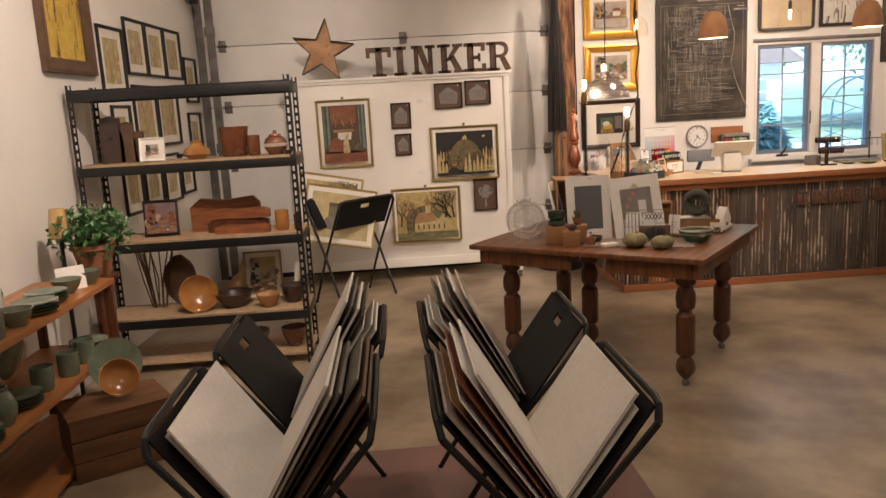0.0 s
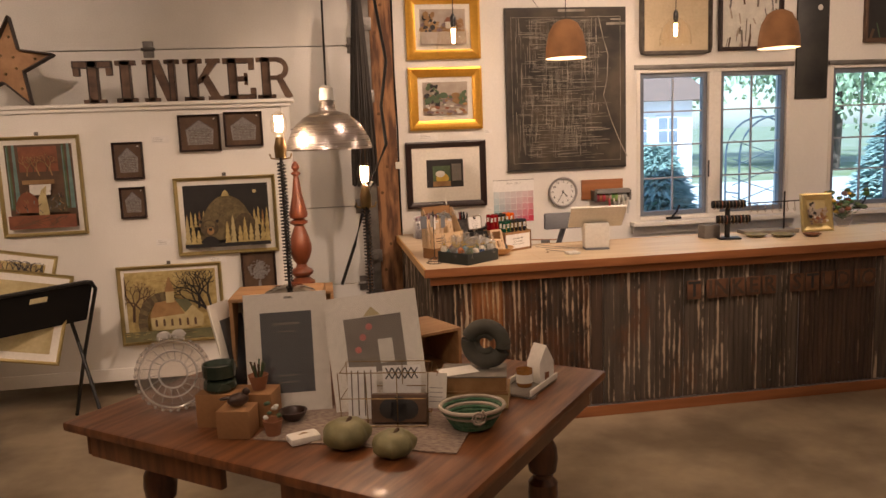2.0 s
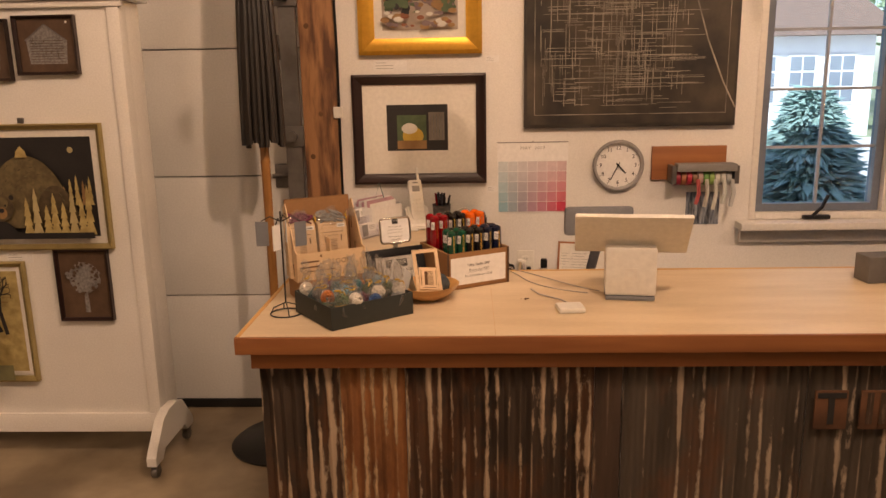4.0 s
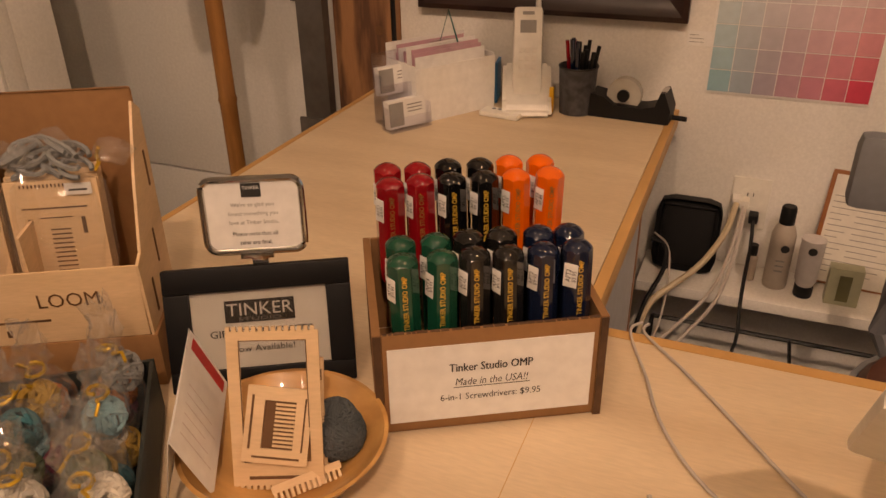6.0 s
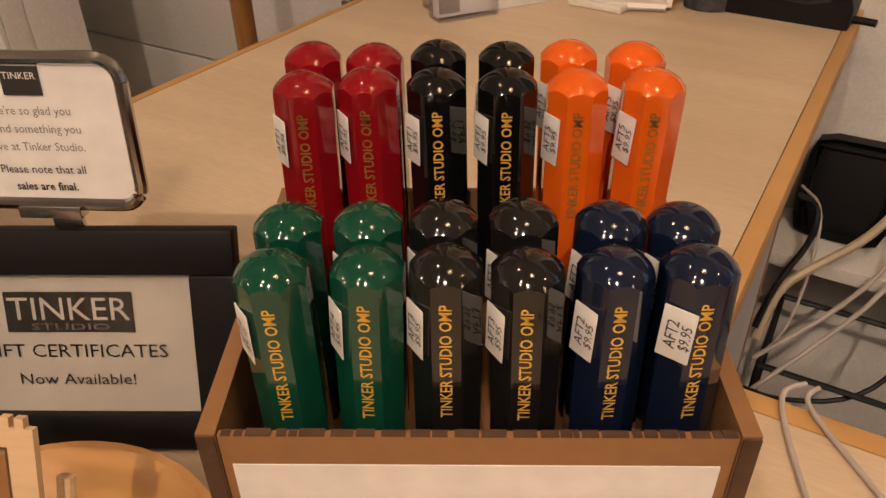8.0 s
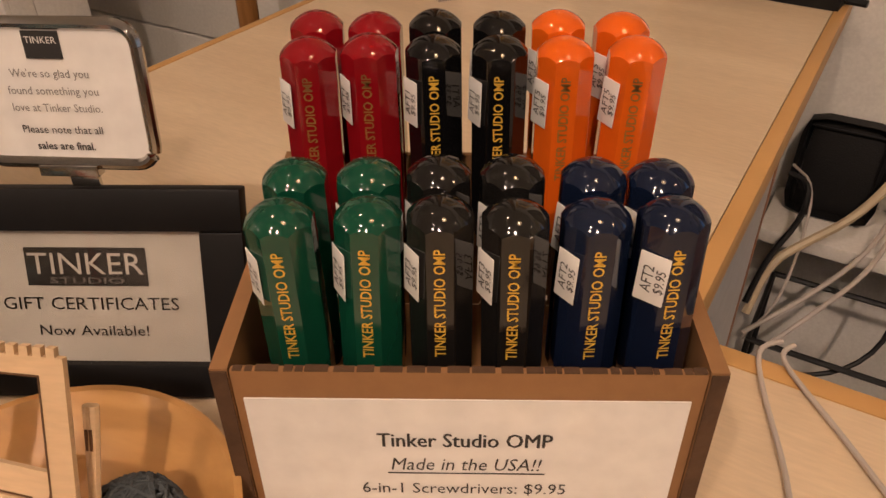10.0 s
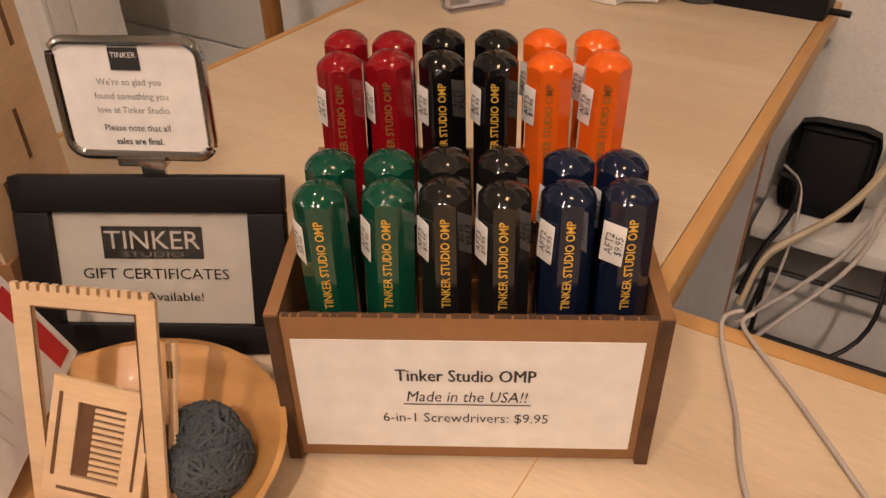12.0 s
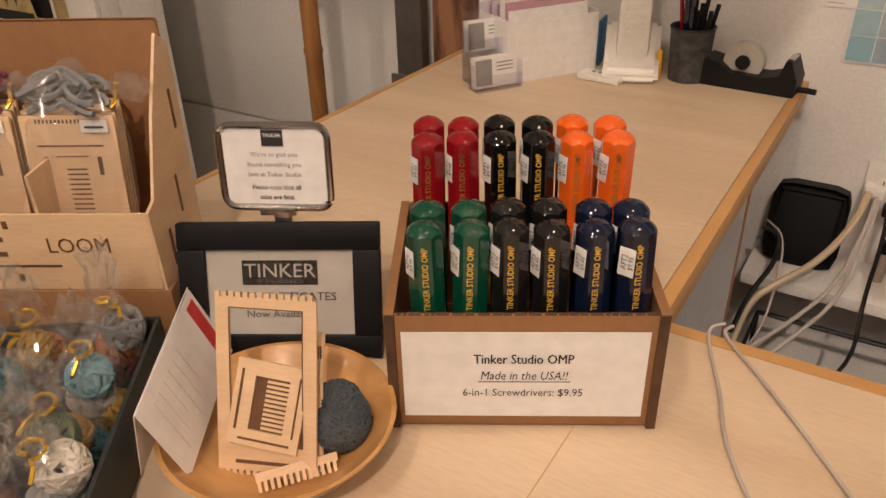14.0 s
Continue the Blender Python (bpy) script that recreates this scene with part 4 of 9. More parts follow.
YARNS = surf("slate_blue_yarn", (0.045, 0.055, 0.062), (0.085, 0.10, 0.11), 30, 0.95, 0.5, grain=400)
yb = thing("yarn_ball", pose(1.879, 3.660, CZ + 0.038), "slate blue wound yarn ball in the wooden bowl", "yarn")
bm = bmesh.new()
ball(bm, (0, 0, 0), 0.0235, (1, 1, 1.1), 14)
yarn_ball(bm, (0, 0, 0), 0.0270, 120, 3, 0.0011)
yarn_ball(bm, (-0.003, 0.003, 0.010), 0.0225, 60, 5, 0.0011)
tagged(part("winding", bm, YARNS, yb), kind="stuff")

lf = thing("folded_leaflet", pose(1.800, 3.538, 1.032), "white folded leaflet with a red tab leaning in the bowl", "leaflet")


def leaf_pose(u, v):
    ux = Vector(u).normalized()
    uy = Vector(v).cross(ux).normalized()
    uz = ux.cross(uy)
    return Matrix((ux, uy, uz)).transposed().to_4x4()


LU, LV = (0.0137, 0.0212, -0.0738), (-0.065, 0.1144, 0.0208)
fl_ = part("front_leaf", box(0, 0, 0, 0.077, 0.0006, 0.133), PAPER, lf, "", leaf_pose(LU, LV))
bl_ = part("back_leaf", box(0.001, 0.001, 0, 0.078, 0.0016, 0.133), PAPER, lf, "", leaf_pose((-0.020, 0.004, -0.072), LV))
part("red_tab", box(0.006, -0.0006, 0.114, 0.070, -0.0002, 0.128), REDP, fl_)
for k in range(6):
    part("writing_bar", box(0.012, -0.0005, 0.02 + k * 0.011, 0.066 - 0.008 * (k % 3), -0.0002, 0.0208 + k * 0.011), FAINT, fl_)

# loom kits in their display box
riser = solo("kraft_riser", box(0, 0, 0, 0.215, 0.12, 0.066, 0.002), KRAFT, "plain kraft box under the loom display", "box", on_counter(1.458, 3.592))
DB = on_counter(1.452, 3.590, ANG, CZ + 0.067)
db = thing("display_box", DB, "plywood display box filled with bagged loom kits", "display box")
dw, dd = 0.218, 0.115
part("front_panel", box(0.004, 0, 0, dw - 0.004, 0.003, 0.083, 0.001), LOOMW, db)
part("back_panel", box(0.004, dd - 0.003, 0, dw - 0.004, dd, 0.235, 0.004), KRAFT, db)
part("floor_panel", box(0.004, 0.0035, 0, dw - 0.004, dd - 0.0035, 0.003), LOOMW, db)
part("divider", box(dw / 2 - 0.0015, 0.004, 0.0035, dw / 2 + 0.0015, dd - 0.004, 0.12), LOOMW, db)
for x0 in (0.0, dw - 0.003):
    bm = bmesh.new()
    slab(bm, [(0, -0.004), (dd, -0.004), (dd + 0.004, 0.21), (dd - 0.02, 0.225), (0.05, 0.16), (0.014, 0.09), (-0.004, 0.085)], x0, x0 + 0.003)
    bmesh.ops.transform(bm, matrix=Matrix(((0, 1, 0, 0), (1, 0, 0, 0), (0, 0, 1, 0), (0, 0, 0, 1))), verts=bm.verts)
    sd = part("side_panel", bm, LOOMW, db)
    for q in ((0.03, 0.01, 0.035, 0.05), (0.07, 0.05, 0.074, 0.09), (0.095, 0.13, 0.10, 0.17)):
        part("tab", box(x0 - 0.0008, q[0], q[1], x0 + 0.0038, q[2], q[3]), BURN, sd)
lettering("LOOM", 0.023, BURN, db, pose(0.142, -0.0006, 0.049), 0, 0, 0.060)
for q in ((0.012, 0.038, 0.07, 0.043), (0.012, 0.054, 0.07, 0.059), (0.03, 0.026, 0.12, 0.0285), (0.074, 0.010, 0.079, 0.018), (0.074, 0.068, 0.079, 0.076)):
    part("burnt_mark", box(q[0], -0.0006, q[1], q[2], -0.0001, q[3]), BURN, db)


def crumple(c, sq, r, seg, amount, seed):
    bm = bmesh.new()
    g = bmesh.ops.create_icosphere(bm, subdivisions=seg, radius=1)
    for v in g["verts"]:
        k = 1 + amount * noise.noise(v.co * 2.2 + Vector((seed, seed * 2.3, 1))) + amount * 0.4 * noise.noise(v.co * 12 + Vector((0, seed, seed))) + amount * 0.75 * noise.noise(v.co * 6 + Vector((seed, 0, seed)))
        v.co = Vector(c) + Vector((v.co.x * sq[0], v.co.y * sq[1], v.co.z * sq[2])) * r * k
    me = finish(bm, 0.25)
    return me


TIE = surf("gold_twist_tie", (0.70, 0.45, 0.04), (0.6, 0.36, 0.03), 30, 0.3, metal=0.6)
YARNC = [surf("yarn_" + n, tuple(v * 1.15 for v in c), tuple(v * 0.85 for v in c), 30, 0.95, 0.5, grain=300) for n, c in (("teal", (0.03, 0.14, 0.17)), ("grey", (0.22, 0.23, 0.23)), ("blue", (0.02, 0.07, 0.20)), ("ochre", (0.45, 0.28, 0.05)), ("plum", (0.15, 0.03, 0.06)), ("cream", (0.62, 0.58, 0.50)), ("moss", (0.10, 0.14, 0.08)), ("sky", (0.20, 0.38, 0.45)), ("orange", (0.5, 0.16, 0.04)))]
for i, x in enumerate((0.034, 0.134)):
    k = thing("loom_kit", DB @ pose(x, 0.03, 0.004, -8), "bagged plywood loom kit with yarn and gold tie", "craft kit", "loom kits in the display box")
    for j in range(4):
        pn = part("loom_panel", box(-0.046, 0.006 * j, 0.0, 0.046, 0.006 * j + 0.003, 0.158 + 0.004 * j, 0.002), LOOMW, k)
        if j == 0:
            for q in ((-0.032, 0.128, 0.032, 0.1295), (-0.028, 0.10, -0.024, 0.118), (0.024, 0.10, 0.028, 0.118), (-0.016, 0.118, 0.016, 0.119)):
                part("slot", box(q[0], -0.0006, q[1], q[2], -0.0001, q[3]), BURN, pn)
            for s in range(14):
                part("slot", box(-0.008, -0.0006, 0.04 + s * 0.005, 0.012, -0.0001, 0.0415 + s * 0.005), BURN, pn)
            for s in range(16):
                part("slot", box(-0.03 + s * 0.0038, -0.0006, 0.1505, -0.0285 + s * 0.0038, -0.0001, 0.154), BURN, pn)
    tg = part("price_tag", box(0.014, -0.0022, 0.142, 0.040, -0.0016, 0.154), PAPER, k, "white price tag")
    part("writing_bar", box(0.018, -0.0026, 0.146, 0.036, -0.0023, 0.148), INK, tg)
    bm = bmesh.new()
    rg = random.Random(i)
    for s in range(16):
        a, b, c = rg.uniform(-0.035, 0.035), rg.uniform(0, 0.03), rg.uniform(0.168, 0.19)
        tube(bm, [(a + 0.016 * math.cos(q), b + 0.01 * math.sin(q + s), c + 0.008 * math.sin(q * 1.0 + s)) for q in np.linspace(0, 5, 11)], 0.003, 5)
    tagged(part("yarn", bm, YARNC[1 if i else 4], k), kind="stuff")
    part("bag", crumple((0, 0.012, 0.10), (0.052, 0.026, 0.105), 1, 3, 0.16, i + 3), FILM, k, "clear crinkled bag")
    part("tie", bar([(0.046, 0.0, 0.165), (0.05, 0.004, 0.172), (0.048, 0.008, 0.18), (0.052, 0.004, 0.187)], 0.0022, 6), TIE, k)
    part("bag_neck", crumple((0.066, 0.0, 0.184), (0.02, 0.01, 0.014), 1, 2, 0.4, i + 9), FILM, k)

# tray of bagged yarn
TRAYG = surf("dark_green_tray", (0.018, 0.024, 0.022), (0.026, 0.032, 0.030), 8, 0.6, 0.1)
TR = on_counter(1.598, 3.325, 37)
tray = thing("plastic_tray", TR, "dark green rectangular plastic tray full of yarn bags", "tray")
part("tray_floor", box(0.004, 0.004, 0, 0.256, 0.226, 0.004), TRAYG, tray)
for q in ((0, 0, 0.26, 0.004), (0, 0.226, 0.26, 0.23), (0, 0.0045, 0.004, 0.2255), (0.256, 0.0045, 0.26, 0.2255)):
    part("tray_wall", box(q[0], q[1], 0.0, q[2], q[3], 0.064, 0.001), TRAYG, tray)
rg = random.Random(5)
n = 0
for i in range(4):
    for j in range(4):
        x, y = 0.038 + 0.061 * i, 0.034 + 0.054 * j
        b = thing("yarn_bag", TR @ pose(x, y, 0.005, rg.uniform(-9, 9), rg.uniform(-9, 9), rg.uniform(0, 360)) @ Matrix.Diagonal((1.03, 1.03, 1.12, 1)), "clear bag of coloured yarn closed with gold tie", "yarn bag", "yarn bags in the tray")
        h = 0.052 + 0.02 * rg.random()
        for s in range(3):
            bm = bmesh.new()
            yarn_ball(bm, (rg.uniform(-0.012, 0.012), rg.uniform(-0.012, 0.012), 0.02 + s * 0.019), 0.0175, 15, n * 3 + s, 0.0026)
            tagged(part("skein", bm, YARNC[(n * 2 + s * 3 + rg.randrange(3)) % len(YARNC)], b), kind="stuff")
        part("bag", crumple((0, 0, 0.042), (0.029, 0.027, 0.044), 1, 3, 0.30, n + 20), FILM, b, "clear crinkled bag")
        part("tie", bar([(0.008 * math.cos(a), 0.008 * math.sin(a), 0.082 + 0.001 * a) for a in np.linspace(0, 6.2, 10)], 0.0018, 5), TIE, b)
        part("tie", bar([(0.008, 0, 0.083), (0.018, 0.004, 0.086), (0.026, 0.002, 0.08)], 0.0016, 5), TIE, b)
        part("bag_neck", crumple((0, 0, 0.104), (0.015, 0.012, 0.026), 1, 3, 0.7, n + 50), FILM, b)
        n += 1

# far end of the return
cbx = thing("card_box", on_counter(1.552, 4.592, 57), "white cardboard tray of pink greeting cards", "card box")
part("tray_front", box(0, 0, 0, 0.205, 0.003, 0.115), PAPER, cbx)
part("tray_back", box(0, 0.112, 0, 0.205, 0.115, 0.15), PAPER, cbx)
part("tray_base", box(0.0005, 0.0035, 0, 0.2045, 0.1115, 0.003), PAPER, cbx)
for x0 in (0, 0.202):
    part("tray_side", box(x0, 0.0035, 0.0035, x0 + 0.003, 0.1115, 0.12), PAPER, cbx)
PINK = surf("pink_card", (0.60, 0.36, 0.40), (0.5, 0.28, 0.34), 6, 0.5)
for k in range(9):
    part("card", box(0.012 + 0.003 * (k % 3), 0.010 + k * 0.0105, 0.004, 0.19, 0.0118 + k * 0.0105, 0.135 + 0.006 * (k % 4), 0, pose(0, 0, 0, -4)), PINK if k % 3 else PAPER, cbx)
part("sleeve", crumple((0.11, 0.06, 0.12), (0.08, 0.04, 0.03), 1, 3, 0.15, 4), FILM, cbx)
for k, (x, y, z) in enumerate(((1.492, 4.558, 0), (1.528, 4.518, 0))):
    ch = thing("card_holder", on_counter(x, y, 57), "clear acrylic business card holder, half full", "card holder", "card holders on the counter")
    hh = 0.085 if k == 0 else 0.03
    bm = bmesh.new()
    bx(bm, 0, 0, 0, 0.098, 0.002, hh)
    bx(bm, 0, 0.036, 0, 0.098, 0.038, hh + 0.06)
    bx(bm, 0, 0.002, 0, 0.002, 0.036, hh + 0.02)
    bx(bm, 0.096, 0.002, 0, 0.098, 0.036, hh + 0.02)
    bx(bm, 0.002, 0.002, 0, 0.096, 0.036, 0.002)
    part("holder", bm, ACRYL, ch)
    cd = part("card", box(0.005, 0.014, hh - 0.025, 0.093, 0.032, hh + 0.032, 0, pose(0, 0, 0, -5)), PAPER, ch)
    part("print_block", box(0.006, 0.0128, hh - 0.02, 0.04, 0.0135, hh + 0.028, 0, pose(0, 0, 0, -5)), GREYINK, cd)
    for s in range(3):
        part("writing_bar", box(0.05, 0.0128, hh + 0.005 + s * 0.007, 0.085, 0.0135, hh + 0.007 + s * 0.007, 0, pose(0, 0, 0, -5)), GREYINK, cd)

hp = thing("triangle_sign", on_counter(1.57, 4.73, 20), "teal triangular table sign frame behind the cards", "sign")
TEAL = surf("teal_enamel", (0.01, 0.12, 0.12), None, 8, 0.4)
part("outline", bar([(-0.06, 0, 0.002), (0, 0, 0.21), (0.06, 0, 0.002)], 0.004, 6), TEAL, hp)
part("foot_bar", bar([(-0.06, 0, 0.004), (0.06, 0, 0.004)], 0.004, 6), TEAL, hp)

ph = thing("cordless_phone", on_counter(1.735, 4.770, 18) @ Matrix.Diagonal((1.22, 1.1, 1.15, 1)), "cream cordless telephone standing in its charging base", "telephone")
bm = bmesh.new()
slab(bm, [(-0.062, 0), (0.05, 0), (0.052, 0.06), (0.03, 0.085), (0.012, 0.075), (-0.03, 0.03), (-0.058, 0.022), (-0.064, 0.012)], -0.043, 0.043)
bmesh.ops.transform(bm, matrix=Matrix(((0, 1, 0, 0), (1, 0, 0, 0), (0, 0, 1, 0), (0, 0, 0, 1))), verts=bm.verts)
bmesh.ops.bevel(bm, geom=bm.edges[:], offset=0.007, segments=2, affect="EDGES")
part("base", bm, PLASTW, ph)
hs = part("handset", box(-0.026, -0.012, 0.02, 0.026, 0.016, 0.185, 0.010), PLASTW, ph, "", pose(0, -0.025, 0.012, -24))
part("screen", box(-0.014, -0.0132, 0.135, 0.014, -0.0125, 0.158), GREYINK, hs)
part("earpiece", box(-0.010, -0.0132, 0.168, 0.010, -0.0125, 0.174), GREYINK, hs)
for r in range(4):
    for c in range(3):
        part("key", box(-0.016 + c * 0.0115, -0.0145, 0.052 + r * 0.0155, -0.0075 + c * 0.0115, -0.0121, 0.061 + r * 0.0155, 0.001), MATB, hs)
part("antenna", bar([(0.018, 0.01, 0.18), (0.018, 0.014, 0.24)], 0.005, 8), PLASTW, hs)
nb = solo("sticky_note_pad", box(0, 0, 0, 0.006, 0.06, 0.09, 0.001), surf("blue_card", (0.03, 0.22, 0.5), None, 6, 0.5), "bright blue note pad propped beside the telephone", "note pad", on_counter(1.655, 4.79, 10))
hl = thing("highlighter", on_counter(1.792, 4.768, 0), "yellow highlighter pen standing beside the telephone", "pen")
part("barrel", box(-0.005, -0.004, 0, 0.005, 0.004, 0.055, 0.002), surf("yellow_plastic", (0.75, 0.42, 0.02), None, 6, 0.4), hl)
cup = thing("pen_cup", on_counter(1.842, 4.79, 0), "black wire mesh pen cup full of pens", "pen cup")
MESHM = surf("black_wire_mesh", (0.05, 0.05, 0.055), (0.11, 0.11, 0.12), 60, 0.5, 0.6, metal=0.4, grain=500)
part("mesh_wall", turned([(0.036, 0.0), (0.041, 0.10), (0.0395, 0.10), (0.035, 0.004), (0.001, 0.004)], 28), MESHM, cup)
part("rim", bar([(0.041 * math.cos(a), 0.041 * math.sin(a), 0.10) for a in np.linspace(0, 6.283, 25)], 0.0022, 6), BLACK, cup)
for k in range(13):
    a = k * 2.4
    r = 0.012 + 0.02 * (k % 3) / 2
    h = 0.135 + 0.03 * ((k * 7) % 5) / 5
    pen = thing("pen", on_counter(1.842, 4.79, 0), "pen standing in the mesh cup", "pen", "pens in the mesh cup")
    col = (PLASTK, PLASTK, H_NAVY, PLASTK, H_RED)[k % 5]
    part("barrel", bar([(r * 0.5 * math.cos(a), r * 0.5 * math.sin(a), 0.006), (r * 1.25 * math.cos(a), r * 1.25 * math.sin(a), h)], 0.0042, 8), col, pen)

td = thing("tape_dispenser", on_counter(1.955, 4.795, -4), "black desktop tape dispenser with a clear roll", "tape dispenser")
bm = bmesh.new()
slab(bm, [(-0.088, 0), (0.088, 0), (0.09, 0.03), (0.075, 0.066), (0.066, 0.064), (0.058, 0.036), (0.03, 0.028), (-0.03, 0.03), (-0.05, 0.045), (-0.08, 0.05), (-0.09, 0.03)], -0.03, 0.03)
part("body", bm, PLASTK, td)
part("tape_roll", turned([(0.014, -0.012), (0.036, -0.012), (0.036, 0.012), (0.014, 0.012)], 28, pose(-0.012, -0.0, 0.047, 90)), surf("clear_tape", (0.45, 0.43, 0.38), None, 6, 0.25), td)
part("roll_core", turned([(0.013, -0.018), (0.013, 0.018)], 20, pose(-0.012, 0, 0.047, 90)), PLASTK, td)
part("cutter", box(0.066, -0.02, 0.062, 0.076, 0.02, 0.0665), CHROME, td)
sc = thing("letter_opener", on_counter(2.025, 4.80, -10, CZ + 0.0005), "black handled opener lying beyond the tape dispenser", "letter opener")
part("handle", bar([(-0.02, 0, 0.006), (0.03, 0, 0.007), (0.05, 0, 0.007)], 0.0055, 8), PLASTK, sc)
rm = thing("remote_control", on_counter(1.70, 4.706, -8), "small white remote control lying on the counter", "remote control")
part("body", box(-0.045, -0.02, 0, 0.045, 0.02, 0.012, 0.004), PLASTW, rm)
for k in range(4):
    part("button", turned([(0.004, 0.0122), (0.004, 0.0135)], 10, pose(-0.02 + k * 0.014, 0.004, 0)), PLASTG, rm)

# counter cables
CORD = surf("white_cord", (0.50, 0.45, 0.41), None, 10, 0.5)
cz = CZ + 0.0035
for pts in (((2.11, 4.0, cz), (2.094, 3.985, cz), (2.115, 3.93, cz), (2.135, 3.885, cz), (2.148, 3.835, cz), (2.19, 3.76, cz), (2.26, 3.70, cz), (2.33, 3.67, cz)), ((2.118, 4.0, cz), (2.108, 3.984, cz), (2.15, 3.94, cz), (2.18, 3.905, cz), (2.225, 3.85, cz), (2.27, 3.79, cz), (2.33, 3.72, cz), (2.37, 3.69, cz))):
    smooth = []
    for p, q in zip(pts, pts[1:]):
        for s in range(4):
            smooth.append(Vector(p).lerp(Vector(q), s / 4))
    smooth.append(Vector(pts[-1]))
    for _ in range(4):
        smooth = [smooth[0]] + [(a + 2 * b + c) / 4 for a, b, c in zip(smooth, smooth[1:], smooth[2:])] + [smooth[-1]]
    solo("power_cord", bar(smooth, 0.0018, 8), CORD, "thin white cord lying across the counter", "cord", None, "cords on the counter")
solo("pastry_crumbs", ball(ball(ball(bmesh.new(), (0, 0, 0.003), 0.004, (1, 1, 0.6), 8, 0.5), (0.008, 0.006, 0.002), 0.003, (1, 1, 0.6), 8, 0.5), (-0.012, 0.004, 0.002), 0.002, (1, 1, 0.6), 8), BURN, "dark crumbs on the counter", "crumbs", on_counter(2.135, 3.61, 0))

# till
pos = thing("till_stand", on_counter(2.45, 3.64, -8), "white tablet till on a tilted stand, seen from behind", "till")
part("foot", box(-0.072, -0.05, 0, 0.072, 0.05, 0.012, 0.004), PLASTG, pos)
part("body", box(-0.075, -0.045, 0.0125, 0.075, 0.045, 0.16, 0.010), PLASTW, pos)
part("neck_panel", box(-0.074, -0.05, 0.10, 0.074, 0.04, 0.19, 0.008, pose(0, 0, 0, -14)), PLASTW, pos)
part("tablet", box(-0.165, -0.015, -0.095, 0.165, 0.0, 0.085, 0.006), PLASTW, pos, "", pose(0, -0.035, 0.21, 44))
sq = part("emblem", box(-0.018, -0.0462, 0.062, 0.018, -0.0452, 0.098, 0.0), MATB, pos)
part("emblem_inner", box(-0.008, -0.0468, 0.072, 0.008, -0.0463, 0.088), PLASTW, sq)
rd = solo("card_reader", box(-0.038, -0.035, 0, 0.038, 0.035, 0.016, 0.007), PLASTW, "small white card reader on the counter", "card reader", on_counter(2.255, 3.50, 5))
solo("reader_cord", bar([(2.27, 3.53, cz), (2.24, 3.60, cz), (2.18, 3.66, cz), (2.16, 3.72, cz)], 0.0025, 6), CORD, "white cord of the card reader", "cord")

# wire stand, kraft carton
ws = thing("wire_stand", on_counter(1.437, 3.49, 0), "thin black wire jewellery stand with hanging cards", "display stand")
bm = bmesh.new()
tube(bm, [(0.045 * math.cos(a), 0.045 * math.sin(a), 0.002) for a in np.linspace(0, 6.283, 25)], 0.0022, 6)
part("foot_ring", bm, BLACK, ws)
for k in range(4):
    a = k * 1.571 + 0.4
    part("foot_arch", bar([(0.045 * math.cos(a), 0.045 * math.sin(a), 0.003), (0.036 * math.cos(a), 0.036 * math.sin(a), 0.022), (0, 0, 0.034)], 0.0018, 6), BLACK, ws)
part("stem", bar([(0, 0, 0.034), (0, 0, 0.30)], 0.0025, 6), BLACK, ws)
for k in range(4):
    a = k * 1.571
    part("arm", bar([(0, 0, 0.27), (0.03 * math.cos(a), 0.03 * math.sin(a), 0.285), (0.055 * math.cos(a), 0.055 * math.sin(a), 0.272)], 0.0018, 6), BLACK, ws)
    part("hang_card", box(-0.018, -0.0008, 0.20, 0.018, 0.0008, 0.27, 0, pose(0.055 * math.cos(a), 0.055 * math.sin(a), 0, 0, 0, 40 + 70 * k)), PAPER if k % 2 else PLASTG, ws)

# ---- display board ----
bd = thing("display_board", pose(0, 4.385, 0), "white rolling display board with a top ledge, hung with prints", "display board")
BX0, BX1 = -1.42, 0.645
part("panel", box(BX0, 0, 0.13, BX1, 0.05, 1.90, 0.003), BOARD, bd)
part("ledge", box(BX0 - 0.04, -0.035, 1.901, BX1 + 0.03, 0.20, 1.925, 0.004), BOARD, bd)
part("ledge_moulding", box(BX0 - 0.02, -0.02, 1.875, BX1 + 0.015, -0.001, 1.90, 0.006), BOARD, bd)
part("skirting", box(BX0, -0.014, 0.13, BX1, -0.001, 0.215, 0.004), BOARD, bd)
for x in (BX0, BX1 - 0.05):
    part("corner_post", box(x, -0.012, 0.216, x + 0.05, -0.001, 1.874, 0.003), BOARD, bd)
    part("side_post", box(x + 0.002, 0.051, 0.13, x + 0.048, 0.17, 1.90, 0.003), BOARD, bd)
